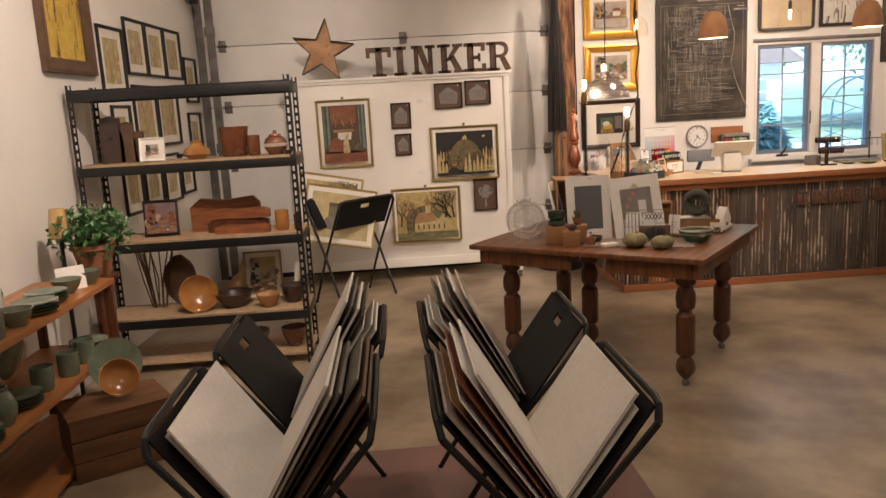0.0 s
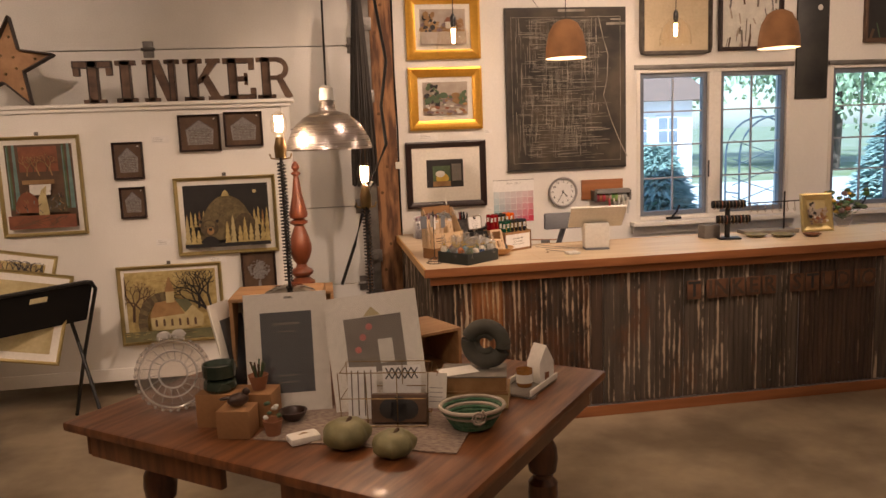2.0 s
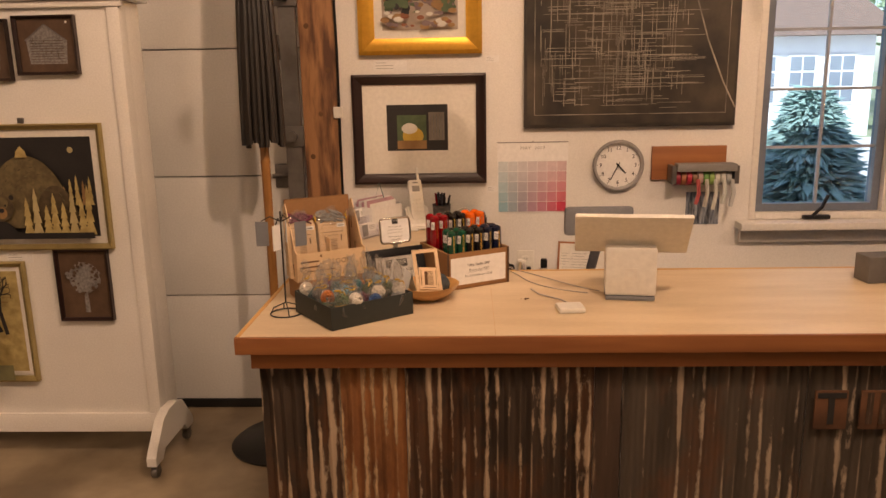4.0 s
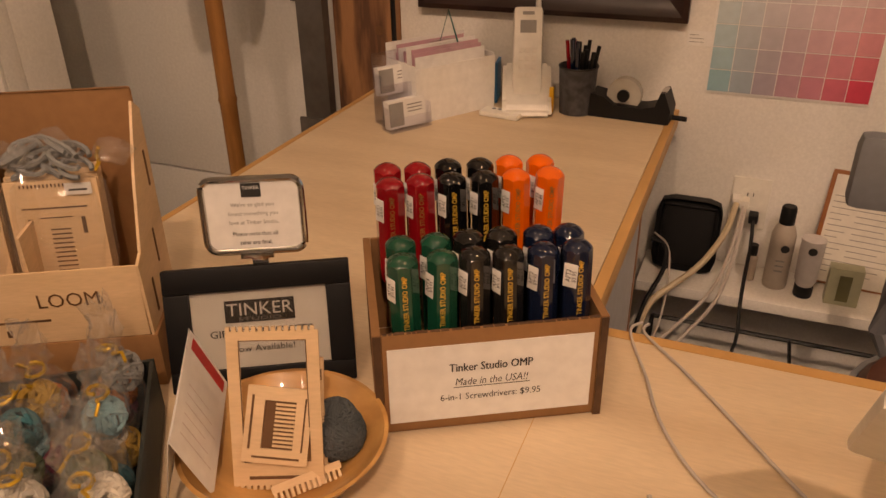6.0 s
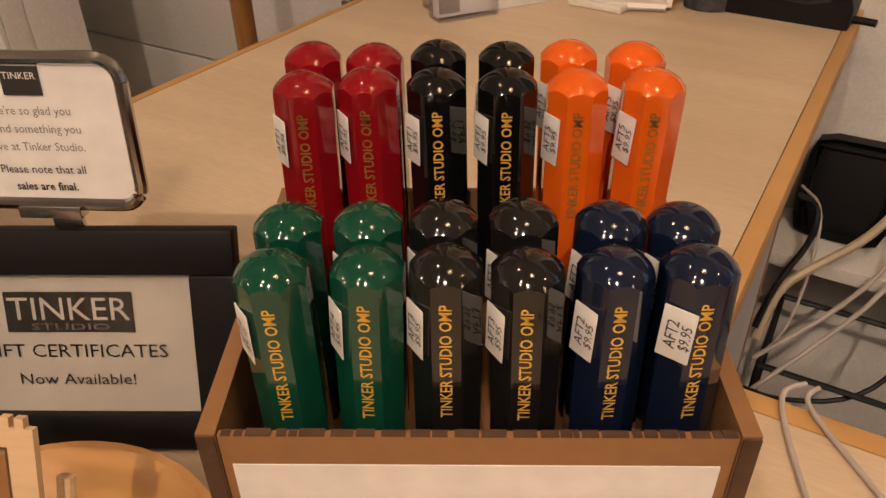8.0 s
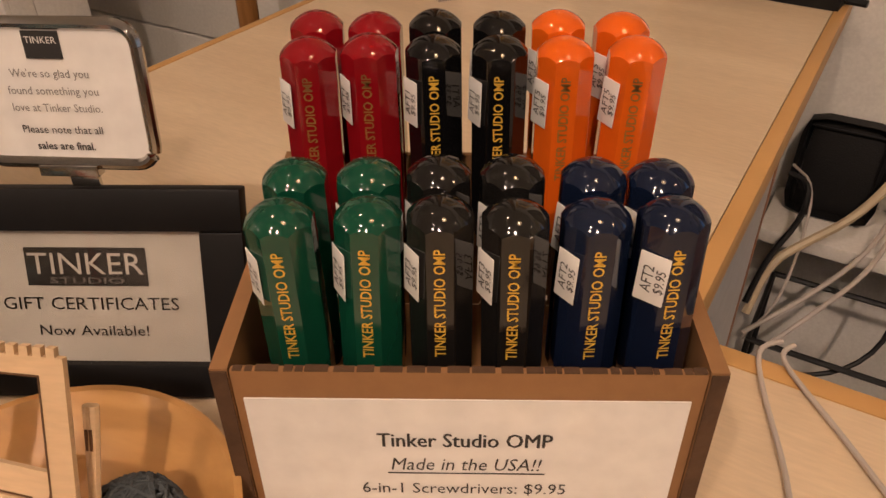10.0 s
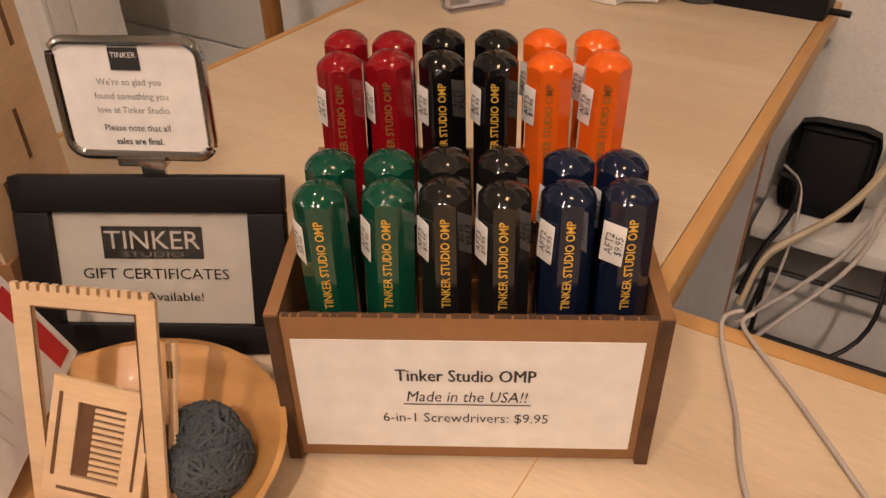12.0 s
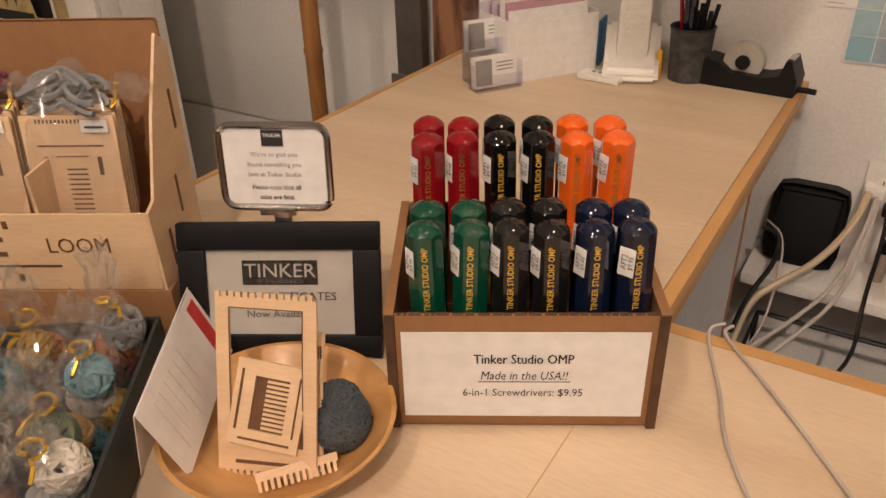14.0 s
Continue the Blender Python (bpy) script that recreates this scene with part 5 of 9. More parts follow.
for x in (BX0 - 0.045, BX1 + 0.002):
    bm = bmesh.new()
    slab(bm, [(-0.20, 0.065), (-0.13, 0.065), (-0.10, 0.10), (0.12, 0.10), (0.15, 0.065), (0.22, 0.065), (0.22, 0.10), (0.12, 0.22), (0.06, 0.24), (-0.03, 0.24), (-0.09, 0.22), (-0.20, 0.10)], x, x + 0.04)
    bmesh.ops.transform(bm, matrix=Matrix(((0, 1, 0, 0), (1, 0, 0, 0), (0, 0, 1, 0), (0, 0, 0, 1))), verts=bm.verts)
    foot = part("foot", bm, BOARD, bd)
    for y in (-0.165, 0.185):
        part("castor", turned([(0.006, -0.012), (0.024, -0.012), (0.026, 0), (0.024, 0.012), (0.006, 0.012)], 16, pose(x + 0.02, y, 0.027, 0, 90)), IRON, foot)
        part("fork", box(x + 0.004, y - 0.012, 0.03, x + 0.036, y + 0.012, 0.064, 0.003), IRON, foot)

# marquee letters and star
TIN = surf("rusted_tin_letter", (0.075, 0.045, 0.032), (0.16, 0.10, 0.065), 14, 0.55, 0.3, metal=0.4, grain=60)
TINE = surf("dark_tin_edge", (0.03, 0.02, 0.015), (0.05, 0.033, 0.025), 10, 0.5, 0.2, metal=0.5)
LH = 0.262
STROKES = {
    "T": [(0.085, 0, 0.145, 1, 0), (0.0, 0.84, 0.23, 1, 0), (0.05, 0, 0.18, 0.10, 0), (0.0, 0.66, 0.035, 0.86, 0), (0.195, 0.66, 0.23, 0.86, 0)],
    "I": [(0.03, 0, 0.09, 1, 0), (0.0, 0, 0.12, 0.11, 0), (0.0, 0.89, 0.12, 1, 0)],
    "N": [(0.025, 0, 0.065, 1, 0), (0.155, 0, 0.195, 1, 0), (0.0, 0, 0.09, 0.10, 0), (0.0, 0.90, 0.08, 1, 0), (0.13, 0.90, 0.22, 1, 0)],
    "K": [(0.03, 0, 0.085, 1, 0), (0.0, 0, 0.115, 0.10, 0), (0.0, 0.90, 0.115, 1, 0), (0.14, 0.90, 0.23, 1, 0), (0.145, 0, 0.245, 0.10, 0)],
    "E": [(0.03, 0, 0.085, 1, 0), (0.0, 0, 0.20, 0.12, 0), (0.0, 0.88, 0.195, 1, 0), (0.085, 0.44, 0.15, 0.56, 0), (0.165, 0.12, 0.20, 0.28, 0), (0.16, 0.72, 0.195, 0.88, 0), (0.13, 0.36, 0.15, 0.64, 0)],
    "R": [(0.03, 0, 0.085, 1, 0), (0.0, 0, 0.115, 0.10, 0), (0.0, 0.90, 0.14, 1, 0), (0.085, 0.46, 0.14, 0.56, 0)],
}
DIAG = {"N": [((0.04, 1.0), (0.10, 1.0), (0.185, 0.0), (0.135, 0.0))], "K": [((0.16, 0.93), (0.215, 0.93), (0.115, 0.45), (0.085, 0.40), (0.085, 0.50)), ((0.105, 0.56), (0.15, 0.62), (0.225, 0.06), (0.165, 0.06))], "R": [((0.12, 0.50), (0.165, 0.50), (0.225, 0.05), (0.19, 0.0), (0.17, 0.05))]}


def marquee(ch, x):
    t = thing("marquee_letter", pose(x, 4.40, 1.926), "rusted tin slab-serif letter standing on the board ledge", "sign letter", "letters on the display board")
    d = 0.045
    face = bmesh.new()
    for x0, z0, x1, z1, _ in STROKES[ch]:
        bx(face, x0, 0, z0 * LH, x1, d, z1 * LH)
    for q in DIAG.get(ch, ()):
        slab(face, [(a, b * LH) for a, b in q], 0.0015, d - 0.001)
    if ch == "R":
        n = 14
        for i in range(n):
            a, b = -math.pi / 2 + math.pi * i / n, -math.pi / 2 + math.pi * (i + 1) / n
            ro, ri = 0.27 * LH, 0.15 * LH
            slab(face, [(0.135 + 0.9 * ri * math.cos(a), 0.73 * LH + ri * math.sin(a)), (0.135 + 0.95 * ro * math.cos(a), 0.73 * LH + ro * math.sin(a)), (0.135 + 0.95 * ro * math.cos(b), 0.73 * LH + ro * math.sin(b)), (0.135 + 0.9 * ri * math.cos(b), 0.73 * LH + ri * math.sin(b))], 0.0, d)
    part("letter_body", face, TIN, t)
    for x0, z0, x1, z1, _ in STROKES[ch][:2]:
        rim = bmesh.new()
        w, zz0, zz1 = 0.005, z0 * LH, z1 * LH
        for q in ((x0, zz0, x0 + w, zz1), (x1 - w, zz0, x1, zz1), (x0 + w, zz0, x1 - w, zz0 + w), (x0 + w, zz1 - w, x1 - w, zz1)):
            bx(rim, q[0], -0.012, q[1], q[2], -0.0005, q[3])
        part("raised_rim", rim, TINE, t)


for ch, x in (("T", -0.66), ("I", -0.41), ("N", -0.245), ("K", 0.0), ("E", 0.245), ("R", 0.455)):
    marquee(ch, x)
STARM = surf("faded_ochre_tin", (0.36, 0.20, 0.09), (0.27, 0.14, 0.06), 10, 0.55, 0.2, metal=0.2)
star = thing("marquee_star", pose(-1.05, 4.42, 2.185, -5, 8, 0), "large ochre tin star leaning on the wall, dark rim", "sign star")
pts = [((0.29 if k % 2 == 0 else 0.115) * math.sin(k * math.pi / 5), (0.29 if k % 2 == 0 else 0.115) * math.cos(k * math.pi / 5)) for k in range(10)]
bm = bmesh.new()
slab(bm, pts, 0.02, 0.03)
part("star_face", bm, STARM, star)
for (a, b), (c, d) in zip(pts, pts[1:] + pts[:1]):
    part("rim", box(0, -0.03, -0.003, math.hypot(c - a, d - b), 0.032, 0.003, 0, pose(a, 0, b, 0, -math.degrees(math.atan2(d - b, c - a)), 0)), TINE, star)
for k in range(10):
    r = 0.17 if k % 2 == 0 else 0.06
    part("bulb_socket", turned([(0.008, 0), (0.008, 0.012), (0.004, 0.016)], 10, pose(r * math.sin(k * math.pi / 5), 0.02, r * math.cos(k * math.pi / 5), 90)), BRASS, star)

# ---- pictures ----


def picture(m, w, h, fw, fmat, label, art, mat_w=0.0, depth=0.022, name="framed_print", group=""):
    """A framed flat picture; its back lies in the plane y = 0 of m, facing -y; art(sheet, w, h) draws on the sheet."""
    t = thing(name, m, label, "picture", group)
    hw, hh = w / 2, h / 2

    def rail(length, ang, cx, cz):
        bm = bmesh.new()
        prof = [(0, 0.0), (0, -depth), (fw * 0.25, -depth - 0.004), (fw * 0.55, -depth * 0.75), (fw, -depth * 0.55), (fw, 0.0)]
        a = [bm.verts.new((-length / 2 + s, y, s)) for s, y in prof]
        b = [bm.verts.new((length / 2 - s, y, s)) for s, y in prof]
        for i in range(len(prof)):
            j = (i + 1) % len(prof)
            bm.faces.new((a[i], a[j], b[j], b[i]))
        bm.faces.new(a)
        bm.faces.new(b[::-1])
        part("frame_rail", bm, fmat, t, "", pose(cx, 0, cz, 0, ang, 0))
    rail(w, 0, 0, -hh)
    rail(w, 180, 0, hh)
    rail(h, 90, -hw, 0)
    rail(h, -90, hw, 0)
    iw, ih = hw - fw, hh - fw
    s = Sheet()
    s.rect(-iw, -ih, iw, ih, MATB)
    art(s, iw - mat_w, ih - mat_w)
    s.done(t, "print", "", pose(0, -0.004, 0))
    return t


def flat(name, c, c2=None, sc=14, bump=0.0):
    return surf(name, c, c2, sc, 0.65, bump)


A_DARK, A_CREAM, A_GREY = flat("art_black", (0.018, 0.016, 0.016)), flat("art_straw", (0.50, 0.42, 0.22), (0.40, 0.32, 0.15)), flat("art_grey", (0.14, 0.12, 0.10), (0.20, 0.18, 0.15))
A_OLIVE, A_BROWN, A_RUST = flat("art_olive", (0.16, 0.15, 0.07), (0.10, 0.10, 0.05)), flat("art_brown", (0.08, 0.045, 0.025), (0.12, 0.07, 0.04)), flat("art_rust", (0.26, 0.09, 0.04), (0.18, 0.06, 0.03))
A_TEAL, A_WHITE, A_GREEN = flat("art_teal", (0.10, 0.19, 0.18), (0.16, 0.26, 0.24)), flat("art_white", (0.68, 0.66, 0.60)), flat("art_green", (0.05, 0.09, 0.045), (0.09, 0.13, 0.06))
A_SKY, A_OCHRE, A_YEL = flat("art_hazy_sky", (0.42, 0.36, 0.30), (0.33, 0.27, 0.22)), flat("art_ochre", (0.34, 0.20, 0.08), (0.24, 0.13, 0.05)), flat("art_yellow", (0.62, 0.45, 0.08), (0.5, 0.33, 0.05))
A_MAUVE, A_BLUE, A_SILVER = flat("art_mauve", (0.22, 0.16, 0.16), (0.16, 0.11, 0.12)), flat("art_blue", (0.10, 0.20, 0.36), (0.16, 0.28, 0.45)), flat("art_silver", (0.20, 0.19, 0.19), (0.10, 0.095, 0.095), 60)


A_BEAR, A_FUR, A_STRAW = flat("art_bear_brown", (0.10, 0.075, 0.035), (0.17, 0.13, 0.06), 30), flat("art_fur", (0.06, 0.042, 0.022), (0.11, 0.08, 0.04), 40), flat("art_pale_straw", (0.52, 0.41, 0.17), (0.36, 0.27, 0.10), 26)


def dome(s, cx, cz, rx, rz, material, n=22):
    s.add([(cx + rx * math.cos(a), cz + rz * math.sin(a)) for a in np.linspace(0, math.pi, n)], material)


def pine(s, x, z, w, h, material):
    """A tapering ragged pine of stacked skirts."""
    for i in range(4):
        f = i / 4
        s.add([(x - w * (1 - f * 0.75), z + h * f), (x + w * (1 - f * 0.75), z + h * f), (x, z + h * min(1, f + 0.45))], material)


def art_night(s, w, h):
    s.rect(-w, -h, w, h, A_DARK)
    s.disc(w * 0.68, h * 0.74, h * 0.06, A_CREAM)
    rg = random.Random(3)
    for k in range(20):
        x = -w * 0.95 + 1.9 * w * k / 19
        pine(s, x, -h * 0.35, w * 0.05, h * rg.uniform(0.35, 0.65), A_STRAW if k % 3 else A_OCHRE)
    dome(s, 0, -h * 0.8, w * 0.66, h * 1.45, A_BEAR)
    dome(s, w * 0.42, -h * 0.8, w * 0.34, h * 0.85, A_FUR)
    for k in range(46):
        a = rg.uniform(0.35, 2.8)
        q = rg.uniform(0.55, 0.97)
        x, z = w * 0.66 * q * math.cos(a), -h * 0.8 + h * 1.45 * q * math.sin(a)
        s.stroke(x, z, x + w * 0.05 * math.cos(a - 1.3), z + h * 0.06 * math.sin(a - 1.3), h * 0.012, A_FUR if k % 2 else A_OLIVE)
    s.add([(-w * 0.09, h * 0.62), (w * 0.09, h * 0.62), (w * 0.07, h * 0.74), (0, h * 0.84), (-w * 0.07, h * 0.74)], A_STRAW)
    # the face, ears, muzzle and eyes
    fx, fz = -w * 0.42, -h * 0.38
    for e in (-1, 1):
        s.disc(fx + e * w * 0.19, fz + h * 0.21, h * 0.085, A_BEAR)
        s.disc(fx + e * w * 0.19, fz + h * 0.21, h * 0.05, A_DARK)
    s.disc(fx, fz, h * 0.27, A_FUR, 1.05)
    s.disc(fx, fz + h * 0.10, h * 0.14, A_BEAR, 1.3)
    s.disc(fx + w * 0.02, fz - h * 0.10, h * 0.12, A_OCHRE, 0.95)
    s.disc(fx + w * 0.02, fz - h * 0.05, h * 0.045, A_DARK, 1.3)
    for e in (-1, 1):
        s.disc(fx + e * w * 0.085, fz + h * 0.05, h * 0.022, A_DARK)
    dome(s, fx, -h * 0.95, w * 0.22, h * 0.3, A_DARK)
    for k, (x, hh) in enumerate(((-0.93, 0.95), (-0.8, 0.7), (-0.68, 0.5), (0.0, 0.75), (0.14, 0.95), (0.3, 0.6), (0.42, 0.85), (0.56, 0.65), (0.7, 0.9), (0.84, 0.75), (0.95, 1.0))):
        pine(s, x * w, -h * 0.92, w * 0.085, h * hh, A_STRAW if k % 4 else A_CREAM)
    s.rect(-w, -h, w, -h * 0.88, A_DARK)


def branch(s, x, z, a, ln, wd, depth, rg, lim, material):
    x2, z2 = x + ln * math.cos(a), z + ln * math.sin(a)
    x2, z2 = max(-lim[0], min(lim[0], x2)), max(-lim[1], min(lim[1], z2))
    if math.hypot(x2 - x, z2 - z) < 0.004:
        return
    s.stroke(x, z, x2, z2, wd, material)
    if depth:
        for d in (-1, 1):
            branch(s, x2, z2, a + d * rg.uniform(0.25, 0.7), ln * rg.uniform(0.62, 0.8), wd * 0.68, depth - 1, rg, lim, material)


def art_chapel(s, w, h):
    s.rect(-w, -h, w, h, A_STRAW)
    rg = random.Random(6)
    for k in range(30):
        x, z = rg.uniform(-1, 0.8) * w, rg.uniform(-0.2, 0.95) * h
        s.rect(x, z, x + w * 0.2, z + h * 0.01, A_OCHRE)
    lim = (w * 0.99, h * 0.98)
    for x, a, ln in ((-0.86, 1.5, 0.36), (-0.62, 1.75, 0.3), (0.75, 2.0, 0.34), (0.62, 1.5, 0.3), (0.9, 1.75, 0.34), (0.8, 2.5, 0.3)):
        branch(s, x * w, -h * (0.5 if x < 0 else 0.15), a, ln * h * 1.3, h * 0.075, 5, rg, lim, A_BROWN if x < 0 else A_DARK)
    n = 12
    for i in range(n):
        a, b = 3.5 - 2.1 * i / n, 3.5 - 2.1 * (i + 1) / n
        s.add([(-w * 0.08 + w * r * math.cos(q), -h * 0.45 + h * r * 1.45 * math.sin(q)) for r, q in ((0.42, a), (0.62, a), (0.62, b), (0.42, b))], A_FUR if i % 2 else A_BEAR)
    s.add([(-w * 0.42, -h * 0.68), (w * 0.3, -h * 0.68), (w * 0.3, -h * 0.22), (-w * 0.42, -h * 0.3)], A_CREAM)
    s.add([(-w * 0.46, -h * 0.32), (w * 0.32, -h * 0.24), (w * 0.12, h * 0.22), (-w * 0.3, h * 0.14)], A_OCHRE)
    s.add([(w * 0.3, -h * 0.68), (w * 0.72, -h * 0.62), (w * 0.72, -h * 0.3), (w * 0.5, h * 0.02), (w * 0.3, -h * 0.25)], A_CREAM)
    s.add([(w * 0.12, h * 0.22), (w * 0.34, -h * 0.2), (w * 0.5, h * 0.02), (w * 0.4, h * 0.2)], A_OLIVE)
    s.rect(-w * 0.06, h * 0.12, w * 0.12, h * 0.45, A_CREAM)
    s.add([(-w * 0.08, h * 0.45), (w * 0.14, h * 0.45), (w * 0.03, h * 0.92)], A_OCHRE)
    for k in range(6):
        x = -w * 0.33 + k * w * 0.17
        s.rect(x, -h * 0.58, x + w * 0.05, -h * 0.42, A_BROWN)
        dome(s, x + w * 0.025, -h * 0.42, w * 0.025, h * 0.06, A_BROWN, 8)
    s.rect(-w, -h, w, -h * 0.7, A_OLIVE)
    for k in range(26):
        x, z = rg.uniform(-1, 0.9) * w, rg.uniform(-0.98, -0.72) * h
        s.rect(x, z, x + w * 0.1, z + h * 0.015, A_BROWN if k % 2 else A_STRAW)


def art_animals(s, w, h):
    s.rect(-w, -h, w, h, A_BROWN)
    rg = random.Random(16)
    for k, x in enumerate((-0.98, -0.8, 0.66, 0.82)):
        s.add([(x * w, -h * 0.55), ((x + 0.13) * w, -h * 0.55), ((x + 0.1) * w, h), ((x + 0.02) * w, h)], A_TEAL if k % 2 else A_GREEN)
        s.stroke((x + 0.05) * w, -h * 0.5, (x + 0.04) * w, h * 0.95, w * 0.03, A_TEAL)
    s.rect(-w * 0.6, h * 0.35, w * 0.55, h * 0.95, A_RUST)
    for k in range(5):
        branch(s, (-0.4 + 0.2 * k) * w, h * 0.25, rg.uniform(1.2, 1.9), h * 0.18, h * 0.03, 4, rg, (w * 0.6, h * 0.9), A_BROWN if k % 2 else A_OCHRE)
    s.rect(-w * 0.5, h * 0.06, w * 0.45, h * 0.16, A_OCHRE)
    s.add([(-w * 0.32, -h * 0.2), (w * 0.3, -h * 0.2), (w * 0.34, h * 0.05), (-w * 0.3, h * 0.05)], A_WHITE)
    dome(s, -w * 0.4, -h * 0.62, w * 0.38, h * 0.5, A_RUST)
    dome(s, w * 0.45, -h * 0.62, w * 0.32, h * 0.42, A_FUR)
    s.add([(-w * 0.1, -h * 0.7), (w * 0.22, -h * 0.7), (w * 0.16, -h * 0.2), (w * 0.2, h * 0.02), (w * 0.04, -h * 0.08), (-w * 0.08, -h * 0.3)], A_CREAM)
    for k in range(34):
        x, z = rg.uniform(-0.7, 0.7) * w, rg.uniform(-0.65, -0.1) * h
        s.stroke(x, z, x + w * rg.uniform(-0.12, 0.12), z + h * 0.08, h * 0.014, rg.choice((A_DARK, A_OCHRE, A_SILVER, A_TEAL)))
    s.rect(-w, -h, w, -h * 0.68, A_RUST)
    for k in range(12):
        s.stroke(rg.uniform(-0.9, 0.9) * w, -h * 0.95, rg.uniform(-0.9, 0.9) * w, -h * 0.72, h * 0.012, A_BROWN)


A_ETCH = flat("art_etched_pewter", (0.30, 0.285, 0.275), (0.17, 0.16, 0.155), 90)


def art_house(s, w, h):
    s.rect(-w, -h, w, h, A_BROWN)
    s.add([(-w * 0.66, -h * 0.7), (w * 0.66, -h * 0.7), (w * 0.74, h * 0.18), (0, h * 0.78), (-w * 0.74, h * 0.18)], A_ETCH)
    rg = random.Random(int(w * 1000))
    for k in range(9):
        z = -h * 0.62 + k * h * 0.1
        s.stroke(-w * 0.6, z, w * 0.6, z + h * rg.uniform(-0.02, 0.02), h * 0.022, A_BROWN)
    for k in range(22):
        x, z = rg.uniform(-0.55, 0.55) * w, rg.uniform(-0.6, 0.25) * h
        s.stroke(x, z, x + w * rg.uniform(-0.1, 0.1), z + h * 0.1, h * 0.018, A_BROWN if k % 3 else A_SILVER)
    s.stroke(-w * 0.74, h * 0.18, 0, h * 0.78, h * 0.05, A_SILVER)
    s.stroke(w * 0.74, h * 0.18, 0, h * 0.78, h * 0.05, A_SILVER)
    s.disc(w * 0.8, h * 0.86, h * 0.05, A_WHITE)


def art_tree(s, w, h):
    s.rect(-w, -h, w, h, A_BROWN)
    s.add([(-w * 0.1, -h * 0.85), (w * 0.1, -h * 0.85), (w * 0.07, 0), (-w * 0.07, 0)], A_ETCH)
    rg = random.Random(5)
    s.disc(0, h * 0.22, w * 0.66, A_ETCH)
    for k in range(60):
        a, q = rg.uniform(0, 6.28), rg.uniform(0.2, 1.0) ** 0.5
        s.disc(w * 0.68 * q * math.cos(a), h * 0.22 + w * 0.68 * q * math.sin(a), w * rg.uniform(0.04, 0.1), A_ETCH if k % 2 else A_BROWN, 1.0, 7)


def art_landscape(seed, sky=A_SKY, mass=A_GREEN):
    def draw(s, w, h):
        rg = random.Random(seed)
        s.rect(-w, -h, w, h, sky)
        for k in range(40):
            x, z, r = rg.uniform(-0.9, 0.9) * w, rg.uniform(-0.3, 0.2) * h, h * rg.uniform(0.06, 0.2)
            s.disc(x, z, r, rg.choice((A_MAUVE, A_SKY, A_OCHRE, mass)), 1.5, 9)
        for k in range(46):
            s.disc(-w * rg.uniform(0.3, 0.85), h * rg.uniform(-0.5, 0.8), h * rg.uniform(0.06, 0.17), mass if k % 3 else A_DARK, 1.0, 8)
        for k in range(14):
            s.disc(w * rg.uniform(0.6, 0.9), h * rg.uniform(-0.3, 0.4), h * rg.uniform(0.05, 0.14), mass, 1.0, 8)
        for k in range(36):
            s.disc(w * rg.uniform(-0.9, 0.9), h * rg.uniform(-0.92, -0.35), h * rg.uniform(0.04, 0.11), rg.choice((A_OCHRE, A_RUST, A_WHITE, A_MAUVE, A_OCHRE)), 1.8, 8)
    return draw


def art_cottage(s, w, h):
    art_landscape(12, A_SKY, A_OCHRE)(s, w, h)
    s.rect(w * 0.1, -h * 0.1, w * 0.55, h * 0.25, A_WHITE)
    s.add([(w * 0.05, h * 0.25), (w * 0.6, h * 0.25), (w * 0.5, h * 0.5), (w * 0.15, h * 0.5)], A_RUST)
    s.rect(-w, -h, w, -h * 0.3, A_SKY)


def art_swan(s, w, h):
    s.rect(-w * 0.58, -h * 0.48, w * 0.5, h * 0.55, A_DARK)
    s.rect(-w * 0.4, -h * 0.44, w * 0.12, h * 0.32, A_GREEN)
    s.disc(-w * 0.12, -h * 0.15, h * 0.2, A_YEL, 1.2)
    s.disc(-w * 0.18, h * 0.02, h * 0.12, A_WHITE, 1.5)
    s.rect(-w * 0.4, -h * 0.44, w * 0.12, -h * 0.25, A_OCHRE)
    s.rect(w * 0.16, -h * 0.25, w * 0.44, h * 0.38, A_GREY)
    for k in range(5):
        s.stroke(w * (0.2 + 0.05 * k), -h * 0.2, w * (0.2 + 0.05 * k), h * 0.33, w * 0.012, A_SILVER)


def wall_pic(x0, z0, x1, z1, y, *args, **kw):
    return picture(pose((x0 + x1) / 2, y - 0.002, (z0 + z1) / 2), x1 - x0, z1 - z0, *args, **kw)


YBD = 4.385 - 0.0005
wall_pic(-1.155, 1.115, -0.655, 1.74, YBD, 0.022, PALEGOLD, "pale gold framed dark print of forest animals", art_animals, mat_w=0.03)
wall_pic(-0.115, 0.935, 0.525, 1.44, YBD, 0.022, PALEGOLD, "pale gold framed night print of hill and pine trees", art_night, mat_w=0.03)
wall_pic(-0.515, 0.365, 0.140, 0.885, YBD, 0.022, PALEGOLD, "pale gold framed straw print of a chapel under trees", art_chapel, mat_w=0.02)
for q in ((-0.468, 1.447, -0.283, 1.681), (-0.448, 1.197, -0.291, 1.397), (-0.054, 1.605, 0.205, 1.838), (0.229, 1.626, 0.471, 1.848)):
    wall_pic(*q, YBD, 0.012, DKFRAME, "small dark engraved house plaque on the board", art_house, name="plaque", group="house plaques on the board")
wall_pic(0.272, 0.632, 0.494, 0.934, YBD, 0.012, DKFRAME, "dark engraved plaque with a pale round tree", art_tree, name="plaque")
